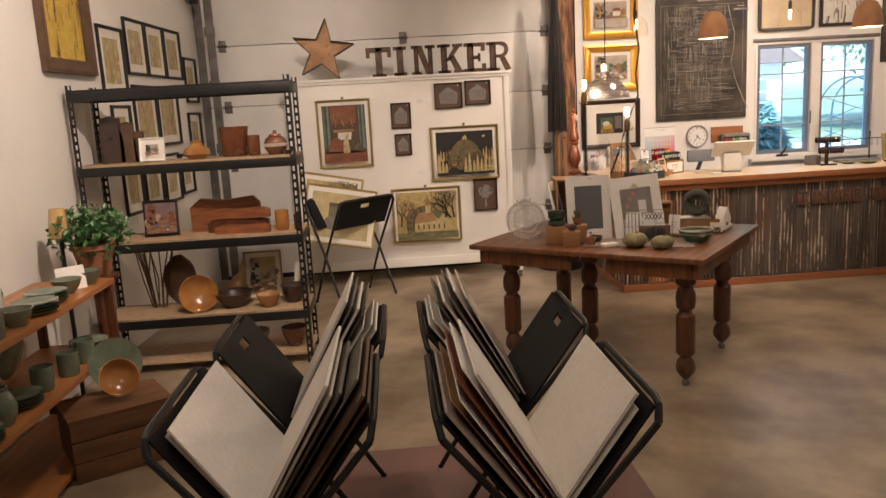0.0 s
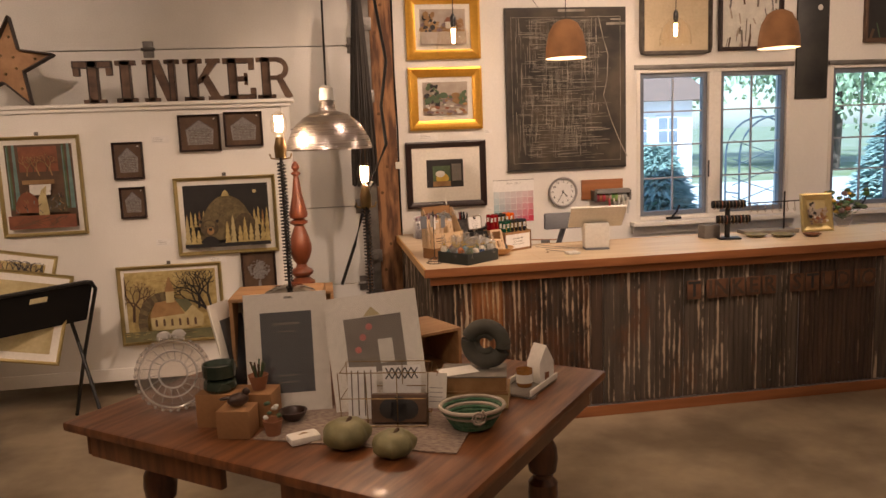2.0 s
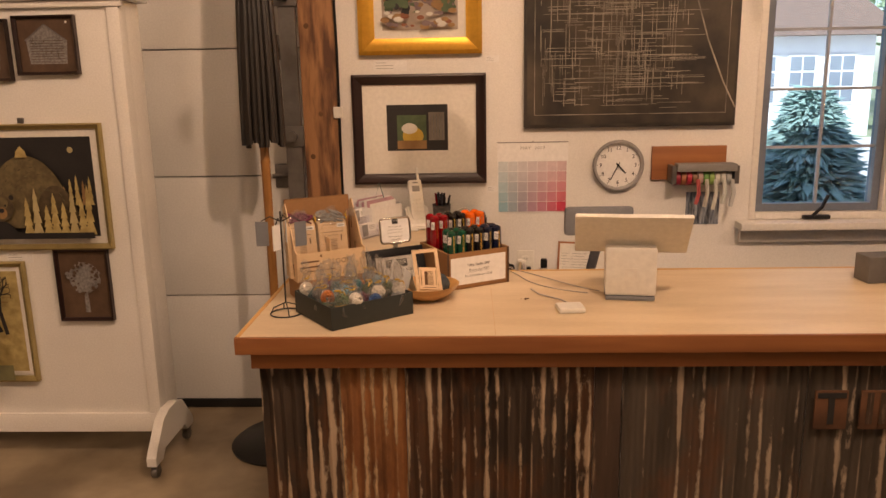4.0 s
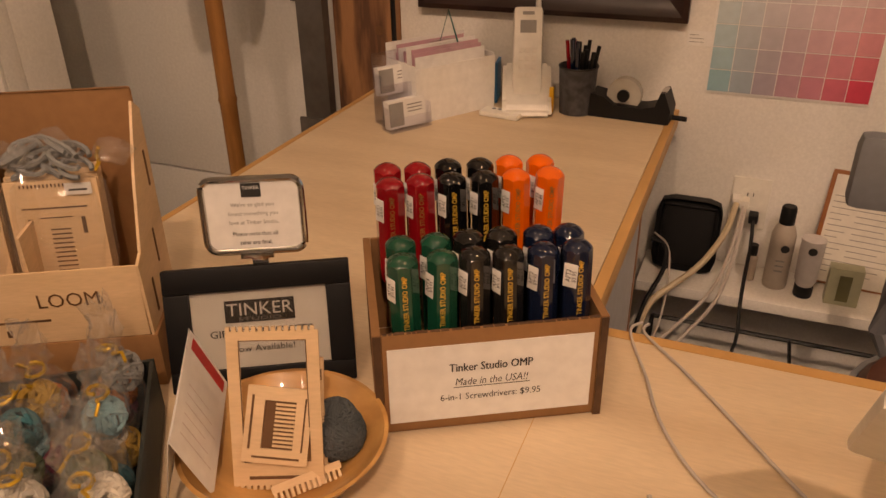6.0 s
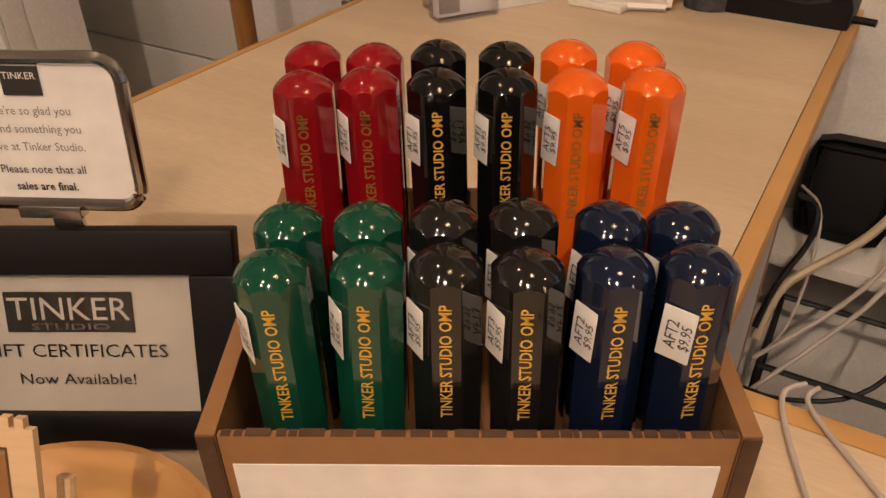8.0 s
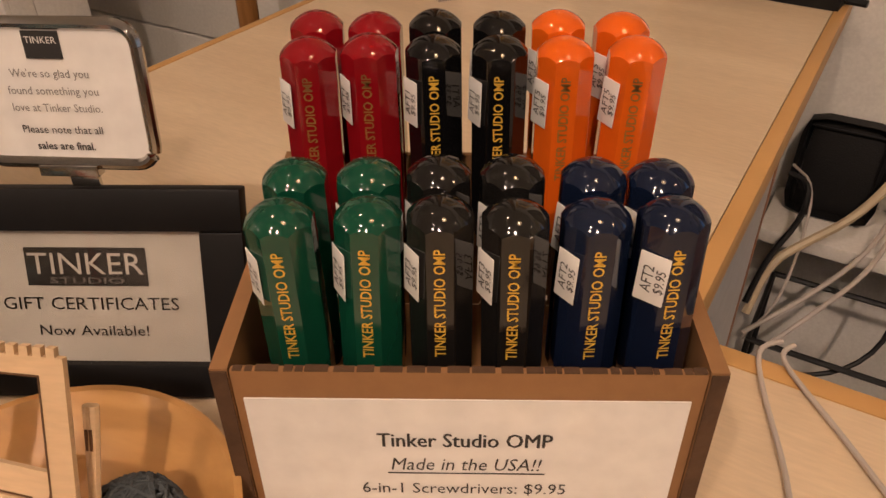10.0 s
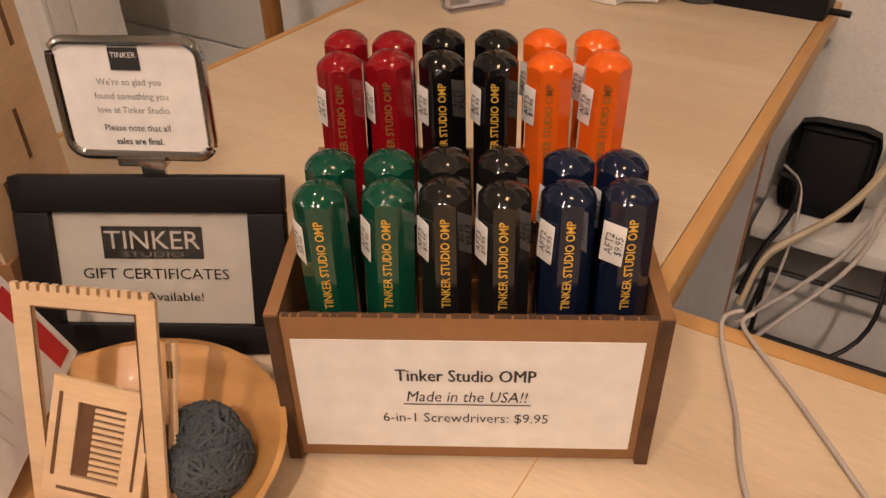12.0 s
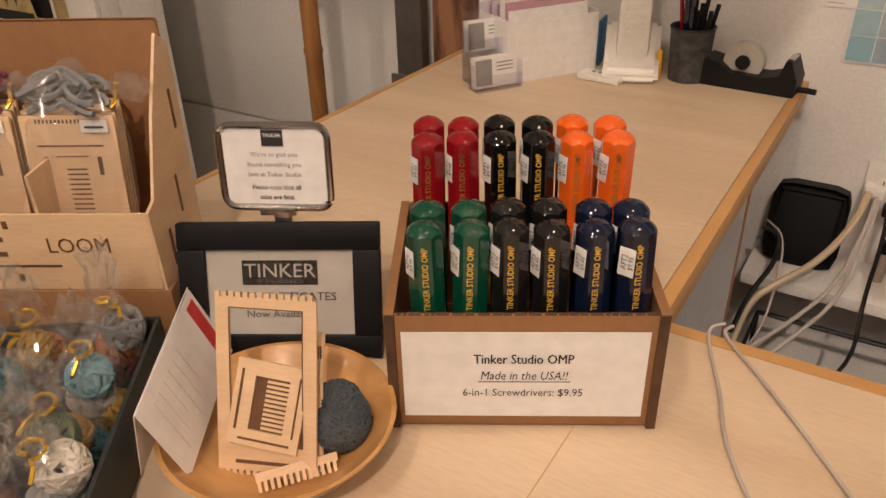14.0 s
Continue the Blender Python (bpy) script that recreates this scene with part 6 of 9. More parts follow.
for q in ((-0.905, 1.742), (0.205, 1.443), (-0.188, 0.887)):
    hk = thing("picture_hook", pose(q[0], YBD - 0.002, q[1]), "small dark picture hook above a frame", "hook", "hooks on the board")
    part("hook_plate", box(-0.012, -0.008, 0, 0.012, 0, 0.022, 0.002), IRON, hk)


def card(x, z, y, w=0.11, h=0.045, lines=3):
    t = thing("label_card", pose(x, y - 0.001, z), "small white caption card pinned to the wall", "label", "caption cards")
    part("card", box(-w / 2, -0.001, -h / 2, w / 2, 0, h / 2), PAPER, t)
    for k in range(lines):
        part("writing_bar", box(-w * 0.42, -0.0016, h * 0.22 - k * h * 0.24, w * (0.1 if k else -0.1), -0.0011, h * 0.26 - k * h * 0.24), GREYINK, t)


for x, z in ((-0.17, 1.69), (-0.20, 1.03), (0.12, 0.90)):
    card(x, z, YBD)
YW = YB - 0.0005
card(1.62, 1.645, YW, 0.15, 0.05)
card(2.075, 1.665, YW, 0.06, 0.03)
card(2.075, 1.085, YW, 0.055, 0.03)
wall_pic(1.487, 2.195, 2.03, 2.655, YW, 0.07, GOLD, "wide gilt framed watercolour of a cottage", art_cottage, mat_w=0.035, depth=0.03)
wall_pic(1.487, 1.690, 2.03, 2.140, YW, 0.07, GOLD, "wide gilt framed watercolour of trees and rocks", art_landscape(5), mat_w=0.035, depth=0.03)
wall_pic(1.446, 1.118, 2.046, 1.607, YW, 0.045, DKFRAME, "dark framed matted picture of a white bird", art_swan, mat_w=0.0, depth=0.025)


def art_map(s, w, h):
    blk = flat("map_black", (0.012, 0.010, 0.008), (0.075, 0.058, 0.040), 4)
    line = flat("map_line", (0.36, 0.32, 0.26), (0.12, 0.11, 0.09), 9)
    s.rect(-w, -h, w, h, blk)
    rg = random.Random(11)
    for q in ((-0.93, -0.93, 0.93, -0.925), (-0.93, 0.9, 0.93, 0.905)):
        s.rect(q[0] * w, q[1] * h, q[2] * w, q[3] * h, line)
    for q in ((-0.93, -0.005), (0.925, 0.93)):
        s.rect(q[0] * w if q[0] < 0 else q[0] * w, -0.93 * h, (q[0] + 0.006) * w, 0.905 * h, line)
    for k in range(300):
        x = rg.uniform(-0.9, 0.5) * w
        z = rg.uniform(-0.88, 0.7) * h
        ln = rg.uniform(0.06, 0.34) * h
        s.rect(x, z, x + 0.0022, min(z + ln, 0.88 * h), line)
    for k in range(330):
        x = rg.uniform(-0.9, 0.3) * w
        z = rg.uniform(-0.88, 0.85) * h
        ln = rg.uniform(0.06, 0.5) * w
        s.rect(x, z, min(x + ln, 0.62 * w), z + 0.0022, line)
    shore = [(0.42, 0.88), (0.5, 0.6), (0.58, 0.4), (0.56, 0.1), (0.5, -0.1), (0.62, -0.4), (0.78, -0.7), (0.9, -0.88)]
    for (a, b), (c, d) in zip(shore, shore[1:]):
        s.stroke(a * w, b * h, c * w, d * h, 0.006, line)
    s.rect(-0.25 * w, 0.925 * h, 0.2 * w, 0.955 * h, line)
    s.rect(0.55 * w, 0.76 * h, 0.88 * w, 0.79 * h, line)
    s.rect(0.62 * w, 0.82 * h, 0.80 * w, 0.835 * h, line)


mp = thing("wall_map", pose((2.214 + 3.144) / 2, YW - 0.004, 1.955), "large black vintage city map on a thick board", "map")
part("map_board", box(-0.465, -0.025, -0.596, 0.465, 0, 0.594, 0.004), surf("black_map_board", (0.02, 0.017, 0.014), (0.05, 0.042, 0.034), 7, 0.6, 0.2), mp)
s = Sheet()
art_map(s, 0.452, 0.58)
s.done(mp, "map_print", "", pose(0, -0.0255, 0))
part("hanging_wire", bar([(-0.2, -0.004, 0.59), (-0.25, -0.004, 0.66), (-0.34, -0.004, 0.70), (-0.37, -0.004, 0.78)], 0.002, 5), BLACK, mp)


def art_abstract(seed, back, cols):
    def draw(s, w, h):
        rg = random.Random(seed)
        s.rect(-w, -h, w, h, back)
        for k in range(34):
            x, z = rg.uniform(-0.9, 0.9) * w, rg.uniform(-0.9, 0.9) * h
            s.stroke(x, z, x + rg.uniform(-0.1, 0.1) * w, max(-h, z - rg.uniform(0.1, 0.5) * h), w * rg.uniform(0.02, 0.08), rg.choice(cols))
    return draw


STONE = surf("rough_stone_rim", (0.16, 0.14, 0.12), (0.09, 0.08, 0.07), 14, 0.8, 0.6)
SLABC = surf("cream_plaster_slab", (0.62, 0.52, 0.36), (0.52, 0.43, 0.29), 5, 0.7, 0.2)
pl = thing("stone_picture", pose(3.545, YW, 2.56), "cream plaster picture with a rough dark rounded rim", "picture")
bm = box(-0.285, -0.03, -0.37, 0.285, 0, 0.37, 0.05)
part("rim", bm, STONE, pl)
part("plaster_face", box(-0.255, -0.036, -0.34, 0.255, -0.031, 0.34, 0.002), SLABC, pl)
part("dark_band", box(-0.255, -0.040, 0.20, 0.255, -0.0365, 0.34, 0.001), A_DARK, pl)
wall_pic(3.90, 2.21, 4.43, 2.95, YW, 0.03, DKFRAME, "dark framed textured picture of pale birch trunks", art_abstract(4, A_WHITE, (A_GREY, A_BROWN, A_SKY, A_SILVER)), depth=0.03)
pv = thing("wall_hanging", pose(4.69, YW, 2.235), "tall narrow black panel with a pale moon", "picture")
part("panel", box(-0.135, -0.02, -0.405, 0.135, 0, 0.405, 0.004), surf("black_panel_paint", (0.012, 0.012, 0.013), (0.035, 0.034, 0.03), 4, 0.5, 0.1), pv)
part("moon", turned([(0.022, 0), (0.021, 0.002)], 16, pose(0.055, -0.0205, 0.29, 90)), A_WHITE, pv)
wall_pic(5.13, 2.25, 6.05, 3.0, YW, 0.035, A_BROWN, "dark night painting in a brown frame", art_abstract(9, A_DARK, (A_DARK, A_BROWN, A_GREEN)), depth=0.03)

# calendar and clock
cal = thing("wall_calendar", pose(2.256, YW - 0.001, 1.135), "wall calendar page shading from blue to red", "calendar")
part("page", box(-0.16, -0.002, -0.16, 0.16, 0, 0.16), PAPER, cal)
lettering("MAY  2017", 0.018, GREYINK, cal, pose(0, -0.0028, 0.135), 0, 0, 0.11)
rg = random.Random(2)
for r in range(5):
    for c in range(7):
        f, g = c / 6, (r + 1) / 5
        left, right = (0.30, 0.52, 0.60), (0.66, 0.06, 0.11)
        col = [(left[i] * (1 - f) + right[i] * f) for i in range(3)]
        col = [0.66 * (1 - g) * 0.9 + col[i] * (g * 0.9 + 0.1) for i in range(3)]
        cm = surf("calendar_square", tuple(col), None, 6, 0.6)
        x, z = -0.155 + c * 0.0443, 0.075 - r * 0.0465
        part("day_square", box(x, -0.0032, z - 0.0445, x + 0.0425, -0.0021, z), cm, cal)
part("hanger", bar([(-0.16, -0.003, 0.161), (0.16, -0.003, 0.161)], 0.002, 6), IRON, cal)
part("pin", bar([(0, -0.001, 0.165), (0, -0.012, 0.167)], 0.003, 6), IRON, cal)

ck = thing("wall_clock", pose(2.64, YW, 1.188), "round white wall clock with grey rim and black numerals", "clock")
part("rim", turned([(0.10, 0), (0.113, 0.005), (0.115, 0.025), (0.108, 0.032), (0.100, 0.030), (0.098, 0.014), (0.002, 0.0135)], 48, pose(0, 0, 0, 90), False), surf("grey_clock_rim", (0.38, 0.37, 0.36), None, 6, 0.35, metal=0.3), ck)
fc = part("dial", turned([(0.098, 0.0145), (0.002, 0.0147)], 48, pose(0, 0, 0, 90)), PAPER, ck)
for k in range(1, 13):
    a = radians(30 * k)
    lettering(str(k), 0.024, INK, fc, pose(0.078 * math.sin(a), -0.0155, 0.078 * math.cos(a)), 0, 0.0003, name="numeral")
for k in range(60):
    a = radians(6 * k)
    if k % 5 == 0:
        part("tick", box(-0.001, -0.0158, 0.090, 0.001, -0.0152, 0.096, 0, pose(0, 0, 0, 0, math.degrees(a), 0)), INK, fc)
part("hour_hand", box(-0.0035, -0.018, -0.012, 0.0035, -0.0165, 0.05, 0, pose(0, 0, 0, 0, 137, 0)), INK, ck)
part("minute_hand", box(-0.002, -0.020, -0.015, 0.002, -0.0185, 0.075, 0, pose(0, 0, 0, 0, 207, 0)), INK, ck)
part("hub", turned([(0.006, 0.016), (0.005, 0.022)], 12, pose(0, 0, 0, 90)), INK, ck)

# ribbon rack
rk = thing("ribbon_rack", pose(2.955, YW, 1.17), "wooden wall rack with a grey bar of ribbon rolls", "rack")
part("back_plate", box(-0.165, -0.02, -0.05, 0.165, 0, 0.10, 0.003), TRIM, rk)
part("cutter_bar", box(-0.075, -0.12, -0.005, 0.185, -0.05, 0.03, 0.008), surf("grey_bar", (0.24, 0.23, 0.22), None, 9, 0.5), rk)
for x in (-0.085, 0.187):
    part("bracket", box(x - 0.01, -0.11, -0.06, x + 0.01, -0.021, 0.02, 0.003), IRON, rk)
rg = random.Random(3)
for k in range(10):
    x = -0.065 + k * 0.0245
    col = ((0.30, 0.02, 0.04), (0.35, 0.12, 0.05), (0.45, 0.03, 0.05), (0.2, 0.1, 0.05), (0.5, 0.35, 0.3), (0.12, 0.3, 0.06), (0.25, 0.4, 0.1), (0.6, 0.58, 0.5), (0.5, 0.5, 0.45), (0.4, 0.42, 0.4))[k]
    rb = part("ribbon_roll", turned([(0.012, -0.010), (0.034, -0.010), (0.034, 0.010), (0.012, 0.010)], 20, pose(x, -0.07, -0.035, 0, 90, 0)), surf("ribbon_cloth", col, None, 20, 0.5), rk)
for k in range(5):
    x = 0.02 + k * 0.038
    bm = bmesh.new()
    tube(bm, [(x, -0.10, -0.04), (x + 0.006, -0.105, -0.10), (x - 0.004, -0.10, -0.15 - 0.012 * (k % 3))], 0.009, 6)
    part("ribbon_tail", bm, surf("ribbon_tail_cloth", ((0.5, 0.1, 0.1), (0.5, 0.48, 0.42), (0.6, 0.6, 0.55), (0.55, 0.57, 0.52), (0.6, 0.6, 0.58))[k], None, 20, 0.5), rk)
gp = solo("grain_card", box(-0.075, -0.002, -0.075, 0.075, 0, 0.075), surf("blue_grained_card", (0.04, 0.06, 0.10), (0.35, 0.38, 0.42), 22, 0.5, stretch=(4, 1, 0.7)), "dark blue grained card pinned on the wall", "card", pose(3.03, YW - 0.001, 0.985))

# ---- behind the counter ----
shelf = thing("wall_ledge", pose(0, 0, 0), "white narrow ledge along the wall behind the counter", "shelf", "", "structure")
part("board", box(2.02, YB - 0.16, 0.555, 3.3, YB - 0.001, 0.58, 0.003), BOARD, shelf)
part("wall_cleat", box(2.02, YB - 0.03, 0.49, 3.3, YB - 0.001, 0.554, 0.003), BOARD, shelf)
LZ = 0.581
pad = thing("black_case", pose(2.102, YB - 0.075, LZ, -10, 0, 0), "black rounded padded case leaning on the wall", "case")
part("shell", box(-0.065, 0, 0, 0.075, 0.02, 0.165, 0.032), CANVAS, pad)
part("piping", bar([(-0.052, -0.001, 0.02), (-0.052, -0.001, 0.148), (0.062, -0.001, 0.148), (0.062, -0.001, 0.02)], 0.003, 6), PLASTK, pad)
out = thing("wall_outlet", pose(2.226, YW, 0.735), "white double wall outlet with plugs in it", "outlet")
plate = part("plate", box(-0.04, -0.006, -0.06, 0.04, 0, 0.06, 0.003), PLASTW, out)
for z in (0.02, -0.02):
    part("socket", box(-0.017, -0.0085, z - 0.014, 0.017, -0.0065, z + 0.014, 0.002), PLASTW, plate)
    for x in (-0.006, 0.006):
        part("slot", box(x - 0.001, -0.0092, z - 0.002, x + 0.001, -0.0086, z + 0.006), INK, plate)
for x, z, mt in ((-0.026, 0.012, PLASTW), (-0.010, 0.008, PLASTW), (0.014, -0.024, PLASTK)):
    part("plug", box(x - 0.010, -0.04, z - 0.010, x + 0.010, -0.009, z + 0.010, 0.004), mt, out)


def cord(pts, r, mt, label, group=""):
    v = [Vector(p) for p in pts]
    for _ in range(2):
        v = [v[0]] + [q for a, b in zip(v, v[1:]) for q in (a.lerp(b, 0.25), a.lerp(b, 0.75))] + [v[-1]]
    return solo("power_cord", bar(v, r, 7), mt, label, "cord", None, group)


YC = YB - 0.04
CREAMC = surf("cream_cable", (0.55, 0.45, 0.30), None, 9, 0.5)
cord([(2.20, YC, 0.745), (2.19, YC - 0.06, 0.70), (2.15, YC - 0.12, 0.64), (2.09, YC - 0.17, 0.60), (2.055, YC - 0.2, 0.57), (2.045, YC - 0.25, 0.5)], 0.007, CREAMC, "thick cream power cable from the outlet", "cords behind the counter")
cord([(2.215, YC, 0.74), (2.21, YC - 0.05, 0.69), (2.19, YC - 0.12, 0.60), (2.13, YC - 0.2, 0.54), (2.05, YC - 0.26, 0.47)], 0.004, CORD, "white cord hanging from the outlet", "cords behind the counter")
cord([(2.22, YC, 0.735), (2.216, YC - 0.05, 0.67), (2.2, YC - 0.14, 0.58), (2.14, YC - 0.22, 0.52), (2.05, YC - 0.3, 0.42)], 0.004, CORD, "white cord hanging from the outlet", "cords behind the counter")
cord([(2.24, YC, 0.71), (2.245, YC - 0.03, 0.66), (2.24, YC - 0.13, 0.585), (2.25, YC - 0.2, 0.5), (2.2, YC - 0.25, 0.44), (2.10, YC - 0.28, 0.42), (2.05, YC - 0.3, 0.44)], 0.004, PLASTK, "black cord hanging from the outlet", "cords behind the counter")
cord([(2.04, YC - 0.1, 0.68), (2.075, YC - 0.1, 0.67), (2.08, YC - 0.14, 0.63), (2.05, YC - 0.2, 0.58), (2.04, YC - 0.25, 0.52)], 0.005, PLASTK, "black cord looped at the counter side", "cords behind the counter")
cord([(2.04, YC - 0.05, 0.67), (2.08, YC - 0.08, 0.66), (2.09, YC - 0.12, 0.58), (2.085, YC - 0.2, 0.50), (2.05, YC - 0.25, 0.45)], 0.0025, CORD, "thin grey cord looped at the counter side", "cords behind the counter")


def bottle(x, y, prof, capz, body, cap, label, name="bottle"):
    b = thing(name, pose(x, y, LZ), label, "bottle")
    part("body", turned(prof, 22), body, b)
    part("cap", turned(capz, 18), cap, b)
    return b


SPRAY = surf("taupe_spray_can", (0.42, 0.37, 0.31), (0.38, 0.33, 0.28), 5, 0.4)
b = bottle(2.305, YB - 0.075, [(0.024, 0), (0.025, 0.004), (0.025, 0.125), (0.02, 0.142), (0.014, 0.15)], [(0.0155, 0.1505), (0.0155, 0.185), (0.013, 0.19)], SPRAY, PLASTK, "taupe spray bottle with a black cap", "spray_bottle")
part("label_dot", turned([(0.009, 0), (0.0085, 0.0008)], 16, pose(0.006, -0.0245, 0.10, 90)), INK, b)
for k in range(3):
    part("writing_bar", box(-0.008, -0.0258, 0.045 + k * 0.012, 0.010, -0.0248, 0.048 + k * 0.012), GREYINK, b)
b = bottle(2.362, YB - 0.10, [(0.017, 0.026), (0.022, 0.04), (0.024, 0.10), (0.024, 0.135)], [(0.018, 0), (0.019, 0.003), (0.019, 0.0255)], surf("pale_lotion_tube", (0.58, 0.55, 0.54), None, 5, 0.4), PLASTK, "pale lotion tube standing on its black cap", "lotion_tube")
part("label_dot", turned([(0.009, 0), (0.0085, 0.0008)], 16, pose(0.0, -0.024, 0.115, 90)), INK, b)
bottle(2.252, YB - 0.065, [(0.012, 0), (0.0125, 0.055), (0.008, 0.06)], [(0.009, 0.0605), (0.009, 0.085)], surf("tan_vial", (0.46, 0.38, 0.30), None, 5, 0.4), PLASTK, "small tan vial with a black cap", "vial")
cp = thing("clipboard", pose(2.45, YB - 0.04, LZ + 0.001, -9, 3, 0), "brown clipboard with a cream printed list", "clipboard")
part("board", box(-0.085, 0, 0, 0.15, 0.004, 0.255, 0.002), TRIM, cp)
part("sheet", box(-0.076, -0.0012, 0.006, 0.145, -0.0003, 0.245), MATB, cp)
part("clip", box(0.0, -0.010, 0.225, 0.07, -0.0015, 0.25, 0.003), IRON, cp)
for k in range(14):
    part("writing_bar", box(-0.07, -0.0018, 0.03 + k * 0.013, -0.045 + 0.012 * (k % 3), -0.0013, 0.0315 + k * 0.013), GREYINK, cp)
    part("writing_bar", box(-0.02, -0.0018, 0.03 + k * 0.013, 0.04 + 0.012 * (k % 4), -0.0013, 0.0315 + k * 0.013), GREYINK, cp)
sp = thing("soap_box", pose(2.435, YB - 0.12, LZ), "pale green printed box on the ledge", "box")
part("carton", box(-0.032, 0, 0, 0.032, 0.03, 0.085, 0.001), surf("sage_card", (0.42, 0.43, 0.30), None, 6, 0.5), sp)
part("writing_bar", box(-0.012, -0.0006, 0.01, 0.012, -0.0001, 0.07), A_OLIVE, sp)
wr = thing("wire_rack", pose(2.06, YB - 0.30, 0), "low black wire rack under the ledge", "rack")
for y in (0.0, 0.20):
    part("rail", bar([(0.0, y, 0.46), (0.9, y, 0.46)], 0.005, 6), BLACK, wr)
    for x in (0.0, 0.9):
        part("upright", bar([(x, y, 0.001), (x, y, 0.46)], 0.005, 6), BLACK, wr)
for x in (0.0, 0.3, 0.6, 0.9):
    part("cross_bar", bar([(x, 0.0, 0.46), (x, 0.20, 0.46)], 0.004, 6), BLACK, wr)
bn = thing("waste_bin", pose(2.28, YB - 0.47, 0), "grey translucent plastic bin with packaging inside", "bin")
bm = bmesh.new()
BINP = surf("grey_bin_plastic", (0.40, 0.40, 0.40), (0.34, 0.34, 0.34), 4, 0.45, 0.05)
bx(bm, -0.17, -0.13, 0.001, 0.17, 0.13, 0.008)
for q in ((-0.18, -0.14, 0.18, -0.132), (-0.18, 0.132, 0.18, 0.14), (-0.18, -0.132, -0.172, 0.132), (0.172, -0.132, 0.18, 0.132)):
    bx(bm, q[0], q[1], 0.008, q[2], q[3], 0.36)
part("tub", bm, BINP, bn)
for q in ((-0.19, -0.15, 0.19, -0.132), (-0.19, 0.132, 0.19, 0.15), (-0.19, -0.132, -0.172, 0.132), (0.172, -0.132, 0.19, 0.132)):
    part("lip", box(q[0], q[1], 0.3605, q[2], q[3], 0.375, 0.004), BINP, bn)
for k, (q, mt) in enumerate((((-0.1, -0.06, 0.0), H_NAVY), ((0.04, -0.02, 0.0), PAPER), ((-0.06, 0.03, 0.0), A_YEL))):
    solo("packaging", box(-0.06, -0.045, 0, 0.06, 0.045, 0.03, 0.002), mt, "discarded printed packaging in the bin", "packaging", pose(2.28 + q[0], YB - 0.47 + q[1], 0.25 + 0.031 * k, 12, 6, 25 * k), "packaging in the bin")
for k in range(3):
    solo("crumpled_paper", crumple((0, 0, 0), (0.10, 0.08, 0.09), 1, 3, 0.35, 70 + k), MATB, "crumpled paper in the bin", "paper", pose(2.22 + 0.07 * k, YB - 0.47, 0.11 + 0.02 * k), "packaging in the bin")

# stool
st = thing("office_stool", pose(2.62, 4.36, 0), "round brown seat stool with a grey plastic back", "stool")
part("seat", turned([(0.02, 0.60), (0.17, 0.60), (0.19, 0.615), (0.195, 0.64), (0.18, 0.66), (0.02, 0.665)], 32), surf("brown_leather_seat", (0.10, 0.035, 0.02), (0.07, 0.025, 0.015), 6, 0.4, 0.1), st)
part("seat_band", turned([(0.175, 0.585), (0.205, 0.59), (0.208, 0.635), (0.197, 0.638)], 32, None, False), PLASTG, st)
part("column", turned([(0.03, 0.12), (0.03, 0.35), (0.022, 0.36), (0.022, 0.60)], 16), IRON, st)
for k in range(5):
    a = k * 1.2566
    lg = part("leg", bar([(0.03 * math.cos(a), 0.03 * math.sin(a), 0.13), (0.16 * math.cos(a), 0.16 * math.sin(a), 0.10), (0.27 * math.cos(a), 0.27 * math.sin(a), 0.06)], 0.018, 8), PLASTK, st)
    part("castor", ball(bmesh.new(), (0.27 * math.cos(a), 0.27 * math.sin(a), 0.026), 0.026, (1, 1, 1), 12), PLASTK, lg)
part("back_stem", bar([(-0.10, 0.12, 0.60), (-0.15, 0.16, 0.68), (-0.15, 0.14, 0.80), (-0.14, 0.06, 0.92), (-0.13, 0.02, 0.99)], 0.02, 10), PLASTG, st)
part("backrest", box(-0.28, -0.015, 0.97, -0.01, 0.025, 1.085, 0.018), PLASTG, st)

# ---- umbrella ----
um = thing("patio_umbrella", pose(1.125, 4.53, 0), "closed black slatted umbrella on a bamboo pole and black base", "umbrella")
part("base_disc", turned([(0.03, 0.0), (0.225, 0.0), (0.23, 0.012), (0.20, 0.035), (0.10, 0.05), (0.045, 0.06)], 36), BLACK, um)
sleeve = part("base_sleeve", turned([(0.034, 0.06), (0.034, 0.36), (0.028, 0.37)], 18), BLACK, um)
part("tightening_knob", bar([(-0.034, 0, 0.31), (-0.07, 0, 0.31)], 0.014, 10), BLACK, sleeve)
part("pole", turned([(0.019, 0.37), (0.0185, 0.62), (0.021, 0.63), (0.0185, 0.64), (0.0185, 0.95), (0.021, 0.96), (0.0185, 0.97), (0.0185, 1.25), (0.021, 1.26), (0.0185, 1.27), (0.018, 1.9)], 16, None), BAMBOO, um)
RIB = surf("black_bamboo_rib", (0.006, 0.005, 0.0045), (0.022, 0.016, 0.012), 12, 0.5, 0.2, stretch=(6, 6, 1))
for k in range(22):
    a = k * 2 * math.pi / 22
    r0, r1 = 0.078 + 0.008 * math.sin(k * 3.1), 0.022
    zb = 1.335 + 0.012 * math.sin(k * 1.7)
    pts = [((r0 + (r1 - r0) * f ** 1.6) * math.cos(a + 0.1 * f), (r0 + (r1 - r0) * f ** 1.6) * math.sin(a + 0.1 * f), zb + (2.56 - zb) * f) for f in np.linspace(0, 1, 8)]
    part("rib", bar(pts, 0.011, 6), RIB, um)
